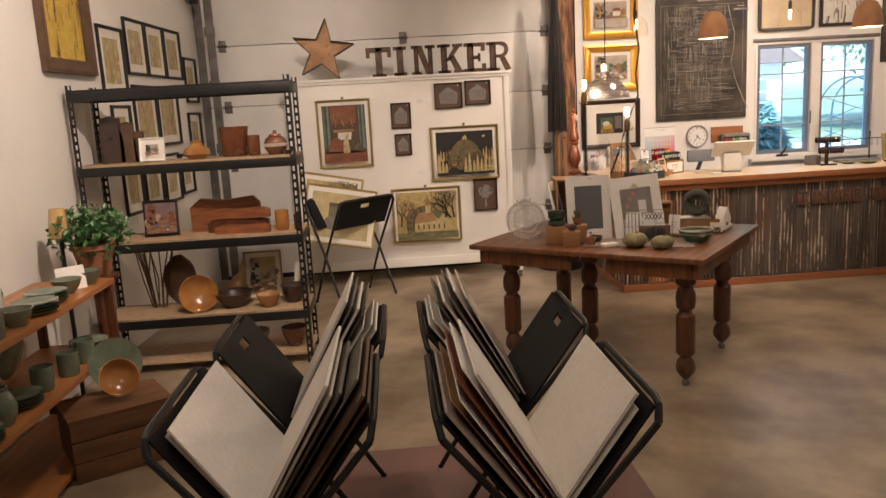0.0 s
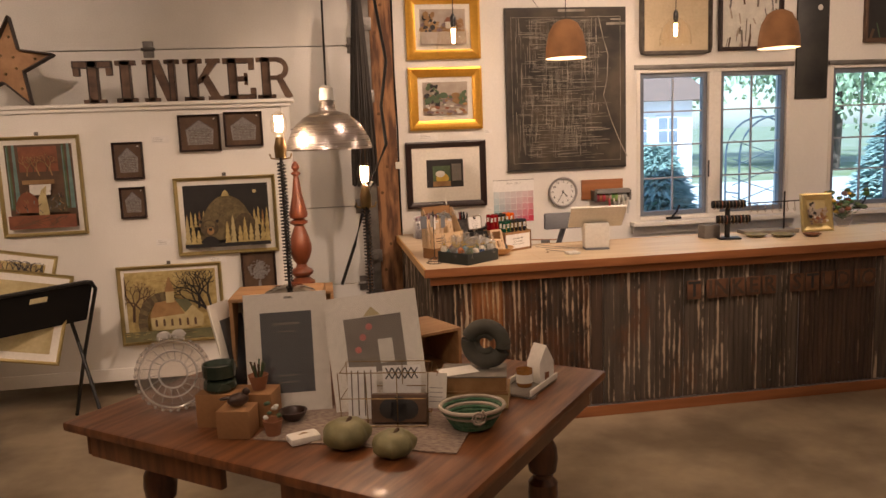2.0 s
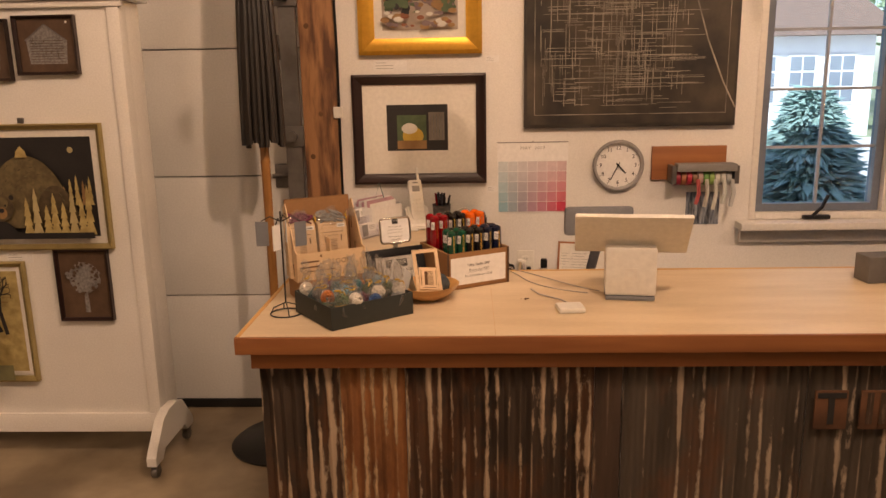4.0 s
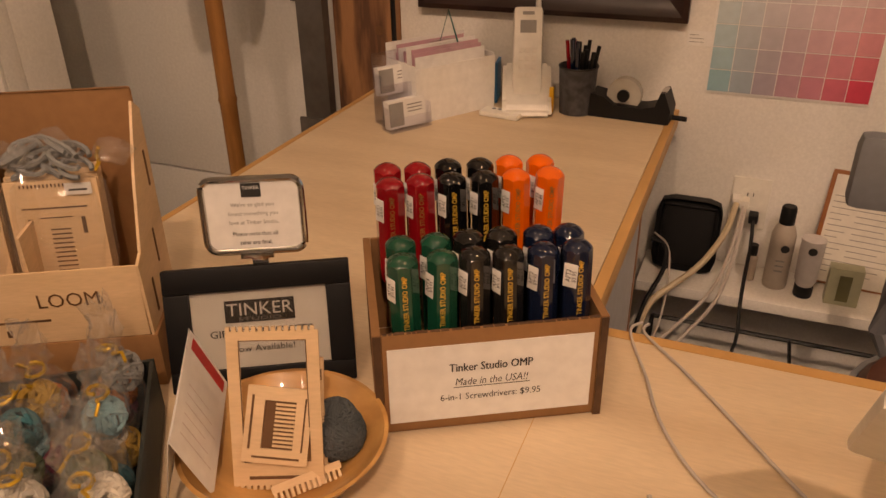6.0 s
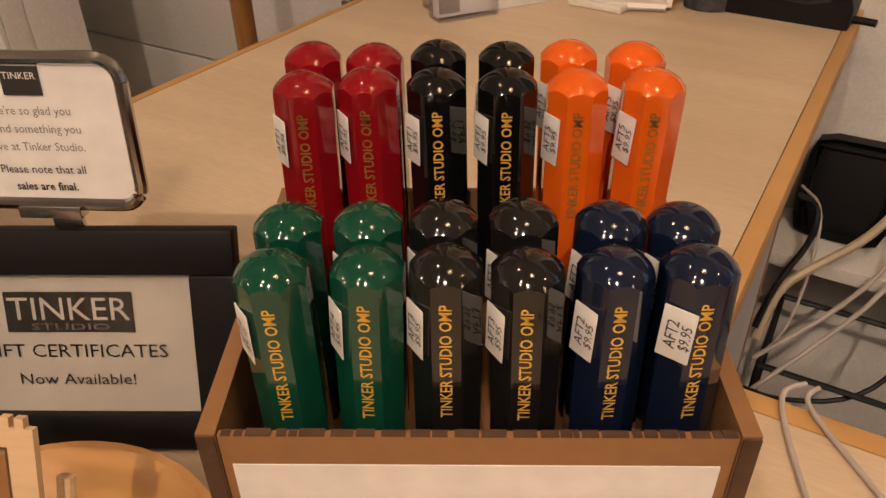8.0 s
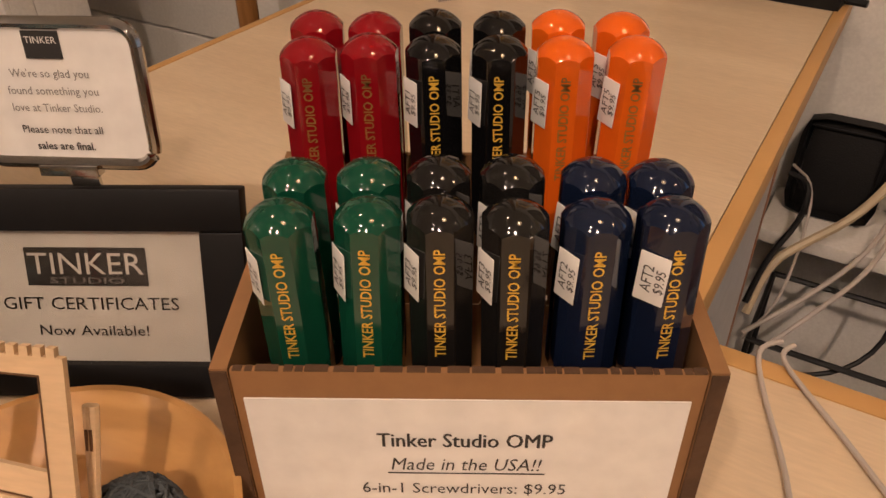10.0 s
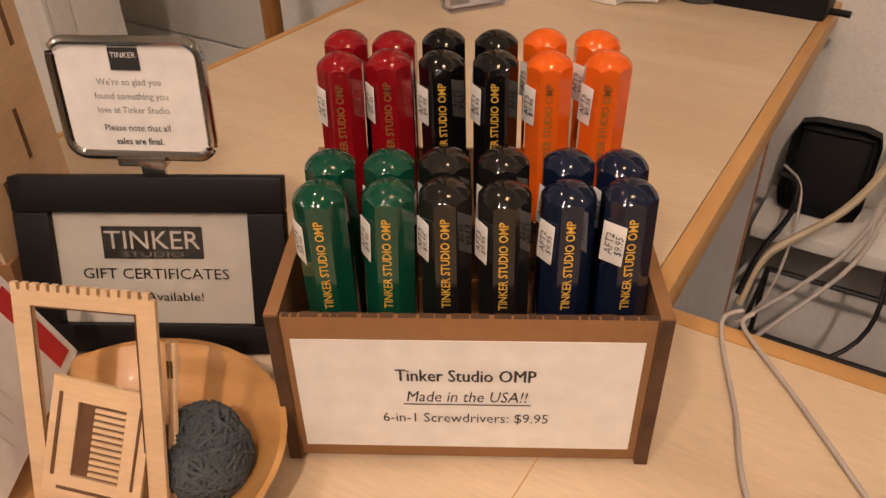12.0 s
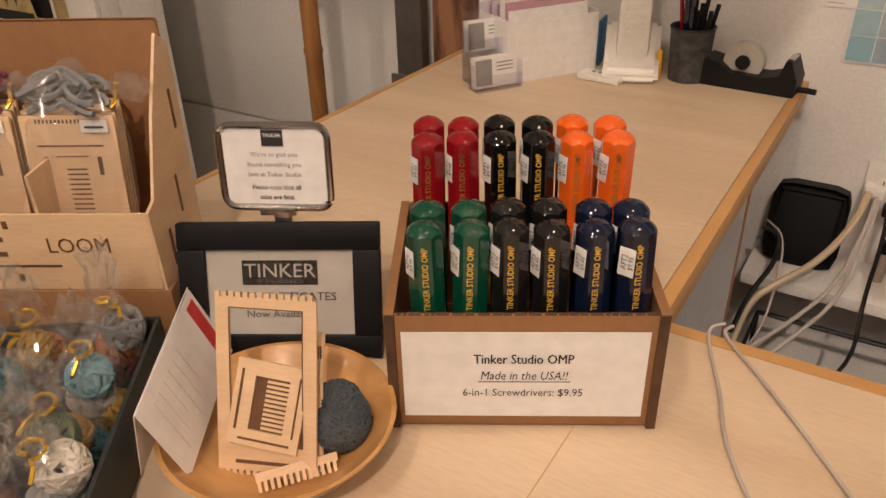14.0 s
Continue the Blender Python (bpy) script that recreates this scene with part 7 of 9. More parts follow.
part("finial", turned([(0.024, 2.54), (0.03, 2.57), (0.012, 2.62), (0.004, 2.64)], 14), RIB, um)

# ---- print racks ----


def print_rack(m, top, half, length, prints, label, sling=0.0, group="folding print racks"):
    t = thing("print_rack", m, label, "print rack", group)
    zc = top * 0.5
    slope = half / (top - zc)
    for s in (-1, 1):
        loop = [(s * half, -length / 2 + 0.03, top - 0.01), (s * half, -length / 2, top - 0.05)]
        xb = -s * slope * zc * 0.85
        for y in (-length / 2, length / 2):
            part("leg", bar([(s * half, y, top - 0.05), (0, y + 0.012 * s, zc), (xb, y + 0.012 * s, 0.012)], 0.011, 8), BLACK, t)
            part("rubber_foot", ball(bmesh.new(), (xb, y + 0.012 * s, 0.012), 0.0125, (1, 1, 0.95), 10), PLASTK, t)
        part("top_rail", bar([(s * half, -length / 2, top - 0.05), (s * half * 1.03, -length / 2 + 0.025, top - 0.008), (s * half * 1.04, -length / 2 + 0.06, top), (s * half * 1.04, length / 2 - 0.06, top), (s * half * 1.03, length / 2 - 0.025, top - 0.008), (s * half, length / 2, top - 0.05)], 0.011, 8), BLACK, t)
        ang = math.degrees(math.atan2(half, top - zc)) * s
        hgt = math.hypot(half, top - zc)
        cl = bmesh.new()
        for q in ((-length / 2 + 0.012, max(0.02, hgt - sling) if sling else 0.02, length / 2 - 0.012, hgt - 0.09), (-length / 2 + 0.012, hgt - 0.09, -0.05, hgt - 0.05), (0.05, hgt - 0.09, length / 2 - 0.012, hgt - 0.05), (-length / 2 + 0.012, hgt - 0.05, length / 2 - 0.012, hgt - 0.008)):
            bx(cl, -0.004, q[0], q[1], 0.004, q[2], q[3])
        part("cloth_panel", cl, CANVAS, t, "black cloth side with a hand slot", pose(0, 0, zc, 0, ang, 0))
    rg = random.Random(int(top * 1000 + length * 77))
    for s, n, hh in prints:
        ang = math.degrees(math.atan2(half, top - zc)) * s
        for k in range(n):
            off = -s * (0.012 + 0.014 * k)
            w = length - 0.05 - (rg.uniform(0, 0.14) if k < n - 1 else 0)
            h = hh + rg.uniform(-0.03, 0.05)
            pm = m @ pose(0, 0, zc + 0.02, 0, ang - s * 1.2 * k, 0) @ pose(off, rg.uniform(-0.02, 0.02), 0.014 + 0.009 * k)
            p = thing("matted_print", pm, "white matted print in a clear sleeve, standing in the rack", "print", "prints in the racks")
            th = rg.uniform(0.0015, 0.005)
            part("mat_board", box(-th, -w / 2, 0, th, w / 2, h), (MATB, PAPER, A_SKY, A_OCHRE, A_BROWN, A_GREY, MATB, A_RUST)[rg.randrange(8)] if k < n - 1 else MATB, p)
            if k == n - 1:
                part("backing_card", box(-s * 0.0035 - 0.0006, -w / 2, 0.0, -s * 0.0035 + 0.0006, w / 2, h), SLEEVED, p)
    return t


LBL = "black folding cloth rack full of matted prints"
print_rack(pose(-0.10, 0.10, 0), 0.80, 0.29, 0.56, ((-1, 8, 0.46),), LBL)
print_rack(pose(-0.10, -0.66, 0), 0.80, 0.29, 0.60, ((-1, 6, 0.46), (1, 2, 0.45)), LBL)
print_rack(pose(-0.85, 0.08, 0), 0.80, 0.29, 0.56, ((1, 7, 0.46),), LBL)
print_rack(pose(-0.87, -0.62, 0), 0.80, 0.29, 0.62, ((1, 6, 0.46), (-1, 2, 0.45)), LBL)


def art_street(s, w, h):
    s.rect(-w, -h, w, h, A_CREAM)
    s.rect(-w * 0.4, -h * 0.2, w * 0.35, h * 0.55, A_OLIVE)
    s.rect(-w * 0.4, h * 0.4, w * 0.35, h * 0.55, A_BROWN)
    s.disc(-w * 0.3, -h * 0.35, h * 0.3, A_GREY)
    s.disc(w * 0.35, -h * 0.2, h * 0.25, A_BROWN)


RA = pose(-0.87, 3.775, 0, 0, 0, -46)
print_rack(RA, 0.90, 0.22, 0.62, (), "black folding cloth rack holding two straw-coloured prints", sling=0.27, group="print racks by the board")
for (x, y, z, w, h, lab) in ((-0.965, 3.775, 0.50, 0.62, 0.52, "straw-coloured framed street print leaning in a rack"), (-1.06, 3.90, 0.52, 0.56, 0.60, "straw-coloured framed leaf print leaning in a rack")):
    picture(pose(x, y, z + h / 2 - 0.02, -20, 12, 9), w, h, 0.02, PALEGOLD, lab, art_street if h < 0.55 else art_chapel, mat_w=0.04, depth=0.012)

# ---- steel shelving ----
SX0, SX1, SY0, SY1 = -2.44, -1.085, 2.07, 2.48
su = thing("steel_shelving", pose(0, 0, 0), "black boltless steel shelving with pottery and wooden goods", "shelving")
for x in (SX0, SX1):
    for y in (SY0, SY1):
        bm = bmesh.new()
        sx = 1 if x == SX0 else -1
        sy = 1 if y == SY0 else -1
        for k in range(36):
            z = k * 0.052
            bx(bm, x, y, z, x + sx * 0.036, y + sy * 0.002, z + 0.022)
            bx(bm, x, y, z, x + sx * 0.002, y + sy * 0.036, z + 0.022)
        for a, b in ((0, 0.012), (0.026, 0.036)):
            bx(bm, x + sx * a, y - 0.0005, 0, x + sx * b, y + sy * 0.0022, 1.87)
            bx(bm, x - sx * 0.0005, y + sy * a, 0, x + sx * 0.0022, y + sy * b, 1.87)
        part("slotted_post", bm, BLACK, su)
CHIP = surf("particle_board", (0.42, 0.30, 0.18), (0.34, 0.23, 0.13), 30, 0.8, 0.1, grain=120)
SHZ = (0.375, 0.88, 1.375, 1.84)
for z in SHZ:
    part("shelf_board", box(SX0 + 0.005, SY0 + 0.005, z - 0.014, SX1 - 0.005, SY1 - 0.005, z - 0.001), CHIP if z < 1.8 else BLACK, su)
    for y in (SY0 - 0.004, SY1 - 0.006):
        part("beam", box(SX0, y, z - 0.072, SX1, y + 0.008, z - 0.0145, 0.002), BLACK, su)
    for x in (SX0 - 0.004, SX1 - 0.006):
        part("beam", box(x, SY0, z - 0.072, x + 0.008, SY1, z - 0.0145, 0.002), BLACK, su)
part("shelf_board", box(SX0 + 0.005, SY0 + 0.005, 0.06, SX1 - 0.005, SY1 - 0.005, 0.074), CHIP, su)

CLAYR = surf("redbrown_glaze", (0.17, 0.06, 0.028), (0.10, 0.035, 0.018), 9, 0.25, 0.05, coat=0.4)
CLAYO = surf("honey_glaze", (0.42, 0.20, 0.05), (0.26, 0.11, 0.03), 7, 0.2, 0.03, coat=0.5)
CLAYD = surf("dark_glaze", (0.035, 0.02, 0.016), (0.06, 0.032, 0.022), 9, 0.3, coat=0.3)
CLAYG = surf("sage_glaze", (0.095, 0.125, 0.085), (0.15, 0.18, 0.125), 8, 0.22, 0.03, coat=0.5)
CLAYP = surf("pale_stoneware", (0.42, 0.36, 0.29), (0.33, 0.27, 0.21), 9, 0.4, 0.05)
TERRA = surf("terracotta", (0.30, 0.13, 0.06), (0.24, 0.10, 0.05), 8, 0.8, 0.1)


def pot(name, x, y, z, prof, mt, label, cat, turn=0.0, tilt=0.0, group=""):
    return solo(name, turned(prof, 28, None, False), mt, label, cat, pose(x, y, z + 0.0005, tilt, 0, turn), group)


def bowlp(r, h, t=0.006):
    return [(0.001, 0.0), (r * 0.45, 0.0), (r * 0.5, 0.006), (r * 0.82, h * 0.5), (r, h), (r - t, h), (r * 0.8 - t, h * 0.5), (r * 0.4, 0.012), (0.001, 0.011)]


def cupp(r, h, t=0.005):
    return [(0.001, 0), (r * 0.85, 0), (r * 0.95, h * 0.1), (r, h * 0.6), (r, h), (r - t, h), (r - t, h * 0.15), (0.001, 0.008)]


def vasep(r, h, n):
    return [(0.001, 0), (r * 0.6, 0), (r * 0.95, h * 0.28), (r, h * 0.5), (r * 0.75, h * 0.78), (n, h * 0.9), (n * 1.15, h), (n * 0.9, h), (n * 0.8, h * 0.88), (0.001, h * 0.5)]


z2 = SHZ[2]
for x, hh, w in ((-2.27, 0.30, 0.075), (-2.17, 0.26, 0.05), (-2.10, 0.20, 0.035)):
    d = thing("carved_figure", pose(x, 2.28, z2), "dark brown carved wooden plaque standing on a shelf", "carving", "carved wooden plaques")
    bm = bmesh.new()
    slab(bm, [(-w, 0), (w, 0), (w * 0.95, hh * 0.55), (w * 0.7, hh * 0.8), (w * 0.75, hh * 0.95), (0, hh), (-w * 0.7, hh * 0.96), (-w, hh * 0.7)], -0.02, 0.02)
    part("slab", bm, CLAYD if w > 0.06 else A_BROWN, d)
picture(pose(-2.00, 2.19, z2 + 0.075, -10), 0.16, 0.15, 0.012, PAPER, "small white framed picture standing on the shelf", art_landscape(2), mat_w=0.03, depth=0.012)
pot("glazed_jug", -1.73, 2.22, z2, [(0.001, 0), (0.05, 0), (0.085, 0.03), (0.08, 0.06), (0.04, 0.085), (0.03, 0.10), (0.036, 0.115), (0.03, 0.115), (0.02, 0.09), (0.001, 0.05)], CLAYO, "honey glazed squat jug on the shelf", "jug")
pot("glazed_crock", -1.50, 2.28, z2, [(0.001, 0), (0.075, 0), (0.082, 0.01), (0.095, 0.17), (0.10, 0.19), (0.093, 0.19), (0.085, 0.16), (0.07, 0.012), (0.001, 0.012)], CLAYR, "tall red-brown glazed crock", "crock")
pot("stoneware_cup", -1.37, 2.25, z2, cupp(0.042, 0.13), CLAYR, "brown stoneware cup on the shelf", "cup")
gj = thing("ginger_jar", pose(-1.225, 2.22, z2), "round striped brown and cream lidded jar", "jar")
part("jar_body", turned([(0.001, 0), (0.045, 0), (0.072, 0.04), (0.075, 0.07), (0.06, 0.105), (0.04, 0.118)], 28), CLAYR, gj)
part("stripe", turned([(0.0755, 0.052), (0.0765, 0.062), (0.0755, 0.073)], 28, None, False), CLAYP, gj)
part("lid", turned([(0.042, 0.119), (0.038, 0.13), (0.012, 0.137), (0.012, 0.15), (0.004, 0.155)], 20), CLAYR, gj)
pot("small_dish", -1.14, 2.17, z2, bowlp(0.035, 0.025), CLAYD, "small dark dish at the end of the shelf", "dish")
z3 = SHZ[1]
mg = thing("art_card", pose(-2.02, 2.25, z3, -8, 0, 6), "colourful printed card standing in a black frame", "card")
part("frame", box(-0.11, 0, 0, 0.11, 0.015, 0.24, 0.003), DKFRAME, mg)
s = Sheet()
art_landscape(21, A_MAUVE, A_RUST)(s, 0.095, 0.10)
s.done(mg, "print", "", pose(0, -0.001, 0.12))
WOODM = surf("reddish_carved_wood", (0.28, 0.10, 0.035), (0.17, 0.06, 0.022), 6, 0.45, 0.15, stretch=(1, 6, 6))
for k, (x, y, z, w, h, mt) in enumerate(((-1.62, 2.38, 0, 0.46, 0.22, WOODM), (-1.52, 2.28, 0, 0.40, 0.085, OAKLEG), (-1.50, 2.27, 0.088, 0.38, 0.065, WOODM), (-1.48, 2.18, 0, 0.36, 0.055, WOODM))):
    t = thing("carved_board", pose(x, y, z3 + z, 0, 0, 3 - 4 * k), "reddish carved wooden cutting board", "cutting board", "stack of wooden boards")
    bm = bmesh.new()
    slab(bm, [(-w / 2, 0), (w / 2, 0), (w / 2, h * 0.8), (w * 0.4, h), (0, h * 0.92), (-w * 0.35, h), (-w / 2, h * 0.75)], -0.03, 0.03)
    part("board", bm, mt, t)
pot("wooden_mug", -1.225, 2.20, z3, cupp(0.045, 0.13), CLAYO, "light brown handmade mug on the shelf", "mug")
pot("wooden_mug", -1.125, 2.18, z3, cupp(0.022, 0.10), CLAYR, "small brown beaker on the shelf", "beaker")
z4 = SHZ[0]
CRTW = surf("pale_carved_wood", (0.50, 0.31, 0.15), (0.40, 0.23, 0.10), 6, 0.5, 0.1, stretch=(5, 5, 1))
pot("wooden_bowl", -1.83, 2.22, z4 + 0.10, bowlp(0.125, 0.07), CLAYO, "honey-coloured wooden bowl tipped on its side", "bowl", 20, 72)
pot("stoneware_bowl", -1.60, 2.25, z4, bowlp(0.13, 0.10), CLAYD, "dark brown wide bowl on the low shelf", "bowl")
pot("stoneware_bowl", -1.36, 2.18, z4, bowlp(0.08, 0.085), CLAYO, "small honey glazed bowl on the low shelf", "bowl")
pot("stoneware_bowl", -1.20, 2.27, z4, bowlp(0.09, 0.12), CLAYD, "deep dark bowl on the low shelf", "bowl")
pot("stoneware_bowl", -1.22, 2.25, 0.075, bowlp(0.09, 0.13), CLAYR, "red-brown pot at the foot of the shelving", "pot")
pot("stoneware_bowl", -1.5, 2.25, 0.075, bowlp(0.12, 0.12), CLAYP, "pale bowl at the foot of the shelving", "bowl")
picture(pose(-1.42, 2.42, z4 + 0.17, -8, 0, 4), 0.26, 0.33, 0.014, PALEGOLD, "small gold framed print leaning at the back of the shelf", art_landscape(33, A_CREAM, A_SKY), mat_w=0.03, depth=0.012)
tb = thing("twig_bundle", pose(-2.13, 2.36, z4), "bundle of thin dark twigs standing at the shelf's back", "twigs")
rg = random.Random(71)
for k in range(16):
    a, b = rg.uniform(-0.05, 0.05), rg.uniform(-0.03, 0.03)
    part("twig", bar([(a, b, 0.004), (a * 1.8 + rg.uniform(-0.02, 0.02), b, 0.2), (a * 3.2 + rg.uniform(-0.04, 0.04), b * 1.4, rg.uniform(0.36, 0.43))], 0.0045, 5), A_BROWN, tb)
wf = thing("wooden_scoop", pose(-1.62, 2.38, z4, -12, 16, 4), "pale carved wooden scoop leaning at the shelf's back", "scoop")
bm = bmesh.new()
slab(bm, [(-0.06, 0.012), (0.06, 0.012), (0.075, 0.10), (0.05, 0.17), (0.02, 0.19), (0.018, 0.33), (-0.018, 0.33), (-0.02, 0.19), (-0.05, 0.17), (-0.075, 0.10)], -0.014, 0.014)
bmesh.ops.bevel(bm, geom=bm.edges[:], offset=0.005, segments=2, affect="EDGES")
part("blade", bm, CRTW, wf)
lb = thing("linen_sack", pose(-1.98, 2.40, z4), "dull brown cloth sack standing on the low shelf", "sack")
part("cloth", crumple((0, 0, 0.175), (0.11, 0.05, 0.172), 1, 3, 0.12, 31), surf("brown_sackcloth", (0.20, 0.13, 0.09), (0.13, 0.085, 0.06), 7, 0.95, 0.4, grain=160), lb)

# ---- wooden pottery shelves ----
SHW = surf("orange_stained_pine", (0.40, 0.17, 0.05), (0.30, 0.12, 0.035), 5, 0.4, 0.1, stretch=(5, 0.6, 5))
pu = thing("pottery_shelves", pose(0, 0, 0), "orange stained pine shelves of sage green pottery", "shelving")
PX0, PX1, PY0, PY1 = -2.46, -2.03, -0.95, 1.35
for z in (0.06, 0.44, 0.80):
    part("shelf_board", box(PX0, PY0, z - 0.03, PX1, PY1, z, 0.004), SHW, pu)
for y in (PY0 + 0.02, PY1 - 0.05):
    for x in (PX0, PX1 - 0.05):
        for a, b in ((0.001, 0.0295), (0.0605, 0.4095), (0.4405, 0.7695)):
            part("upright", box(x, y, a, x + 0.045, y + 0.03, b, 0.003), OAKLEG, pu)
rg = random.Random(9)
for z in (0.80, 0.44):
    y = -0.8
    while y < 1.25:
        k = rg.randrange(4)
        x = rg.uniform(-2.14, -2.09)
        if k == 0:
            pot("green_mug", x, y, z, cupp(0.05, 0.115), CLAYG, "sage green stoneware mug on the pine shelf", "mug", group="sage green pottery")
        elif k == 1:
            pot("green_bowl", x, y, z, bowlp(0.075, 0.075), CLAYG, "sage green stoneware bowl on the pine shelf", "bowl", group="sage green pottery")
        elif k == 2:
            pot("green_vase", x - 0.02, y, z, vasep(0.06, 0.16, 0.03), CLAYG, "sage green stoneware vase on the pine shelf", "vase", group="sage green pottery")
        else:
            for j in range(4):
                pot("green_plate", x - 0.02, y, z + 0.0135 * j, [(0.001, 0), (0.06, 0), (0.095, 0.018), (0.098, 0.021), (0.06, 0.008), (0.001, 0.006)], CLAYG, "sage green plate in a stack on the shelf", "plate", group="stacked green plates")
        y += 0.20
for y in (-0.5, 0.15, 0.8):
    pot("green_platter", -2.33, y, 0.44 + 0.115, [(0.001, 0), (0.07, 0), (0.12, 0.02), (0.123, 0.024), (0.075, 0.01), (0.001, 0.008)], CLAYG, "sage green platter leaning at the back of the shelf", "platter", 90, -76)
for y in (-0.6, -0.35, 0.55):
    pot("green_jar", -2.30, y, 0.80, vasep(0.075, 0.22, 0.045), CLAYG, "tall sage green jar at the back of the shelf", "jar", group="sage green pottery")
kc = thing("kraft_card", pose(-2.14, 1.08, 0.801, -12, 0, 40), "cream card standing on the pine shelf", "card")
part("card", box(-0.07, 0, 0, 0.07, 0.003, 0.12), MATB, kc)
picture(pose(-2.27, 0.35, 0.995, -10, 0, 62), 0.30, 0.38, 0.012, PAPER, "white matted blue seascape leaning on the shelf", art_landscape(41, A_SKY, A_BLUE), mat_w=0.07, depth=0.008)
pp = thing("potted_plant", pose(-2.20, 1.55, 0), "bushy green plant in a terracotta pot on a stand", "plant")
part("stand", turned([(0.13, 0), (0.13, 0.02), (0.03, 0.04), (0.03, 0.74), (0.12, 0.76), (0.12, 0.78)], 20), OAKLEG, pp)
part("pot", turned([(0.075, 0.781), (0.11, 0.93), (0.12, 0.935), (0.12, 0.965), (0.10, 0.965), (0.09, 0.94)], 24), TERRA, pp)
PLANT = surf("house_plant_leaf", (0.035, 0.11, 0.03), (0.07, 0.17, 0.05), 12, 0.4)
bm = bmesh.new()
rg = random.Random(1)
for k in range(760):
    d = Vector((rg.gauss(0, 1), rg.gauss(0, 1), rg.gauss(0.25, 0.8))).normalized()
    c = Vector((0, 0, 1.02)) + Vector((d.x * 0.21, d.y * 0.21, d.z * 0.16)) * rg.uniform(0.3, 1.1)
    e = Euler((rg.uniform(-1, 1), rg.uniform(-1, 1), rg.uniform(0, 6))).to_matrix()
    s = rg.uniform(0.016, 0.03)
    bm.faces.new([bm.verts.new(c + e @ Vector(q) * s) for q in ((-1, 0, 0), (-0.2, -0.6, 0.15), (1, 0, -0.2), (-0.2, 0.6, 0.15))])
part("foliage", bm, PLANT, pp)
lp = thing("paper_lampshade", pose(-2.34, 1.48, 0.0), "small cream paper lampshade on a dark stem", "lamp")
part("stem", turned([(0.09, 0.0), (0.09, 0.015), (0.012, 0.03), (0.012, 1.02)], 16), BLACK, lp)
part("shade", turned([(0.06, 1.02), (0.04, 1.18), (0.037, 1.18), (0.057, 1.02)], 24, None, False), surf("parchment_shade", (0.55, 0.38, 0.15), None, 6, 0.7), lp)
cr = thing("wooden_crate", pose(-1.90, 0.78, 0, 0, 0, 32), "brown wooden crate on the floor beside the shelves", "crate")
CRW = surf("brown_crate_wood", (0.20, 0.095, 0.04), (0.14, 0.065, 0.028), 5, 0.6, 0.15, stretch=(0.6, 5, 5))
for k in range(3):
    z = 0.002 + k * 0.10
    for s in (-1, 1):
        part("board", box(-0.23, s * 0.16 - 0.008, z, 0.23, s * 0.16 + 0.008, z + 0.095, 0.003), CRW, cr)
        part("board", box(s * 0.222 - 0.008, -0.151, z, s * 0.222 + 0.008, 0.151, z + 0.095, 0.003), CRW, cr)
part("lid", box(-0.235, -0.172, 0.298, 0.235, 0.172, 0.31, 0.003), CRW, cr)
pot("green_platter", -1.93, 0.93, 0.44, [(0.001, 0), (0.08, 0), (0.125, 0.03), (0.128, 0.034), (0.08, 0.012), (0.001, 0.01)], CLAYG, "sage green platter standing on the crate", "platter", 30, 72)
pot("honey_bowl", -1.87, 0.80, 0.405, bowlp(0.092, 0.06), CLAYO, "honey glazed bowl tipped up on the crate", "bowl", 25, 68)
RUG = surf("faded_pink_rug", (0.30, 0.17, 0.14), (0.22, 0.15, 0.13), 3, 0.95, 0.4, grain=120)
solo("floor_rug", box(-1.15, -1.35, 0.0005, 0.5, 0.62, 0.008, 0.003), RUG, "faded pinkish woven rug under the print racks", "rug")

# ---- pictures on the left wall ----


def left_pic(y0, z0, y1, z1, fw, fmat, label, art, **kw):
    yc = (y0 + y1) / 2
    return picture(pose(-2.5 + 0.066 * (yc - 2.0) + 0.003, yc, (z0 + z1) / 2, 0, 0, 90 - 3.8), y1 - y0, z1 - z0, fw, fmat, label, art, **kw)


left_pic(1.93, 1.95, 2.60, 2.78, 0.09, A_BROWN, "glowing yellow landscape in a wide dark frame", art_abstract(14, A_YEL, (A_YEL, A_OCHRE, A_BROWN)), depth=0.04)
k = 0
for q in ((2.72, 1.83, 3.14, 2.31), (3.19, 1.99, 3.59, 2.41), (3.60, 1.99, 4.00, 2.41), (4.01, 1.99, 4.41, 2.41), (4.47, 1.79, 4.80, 2.20), (3.21, 1.43, 3.68, 1.915), (3.70, 1.43, 4.19, 1.915), (2.80, 1.43, 3.12, 1.76), (4.44, 1.33, 4.78, 1.70), (2.85, 0.95, 3.2, 1.35), (3.25, 0.95, 3.62, 1.36), (3.68, 0.95, 4.05, 1.36), (4.1, 0.98, 4.42, 1.34)):
    left_pic(*q, 0.022, BLACK, "black framed sepia print with a wide cream mat", art_abstract(50 + k, A_CREAM, (A_SKY, MATB, A_OCHRE)), mat_w=0.06, depth=0.02, group="black framed prints on the wall")
    k += 1
sc = thing("security_camera", pose(-2.33, 4.72, 2.74), "small black security camera on a wall bracket", "camera")
part("bracket", bar([(-0.02, 0, 0.02), (0.05, -0.02, 0.0), (0.08, -0.03, -0.03)], 0.012, 8), BLACK, sc)
part("camera_body", box(-0.04, -0.09, -0.03, 0.04, 0.06, 0.04, 0.015, pose(0.09, -0.06, -0.02, 15, 0, 30)), BLACK, sc)

# ---- on the table ----


def on_table(x, y, turn=0.0, z=TZ + 0.0005):
    return pose(x, y, z, 0, 0, turn)


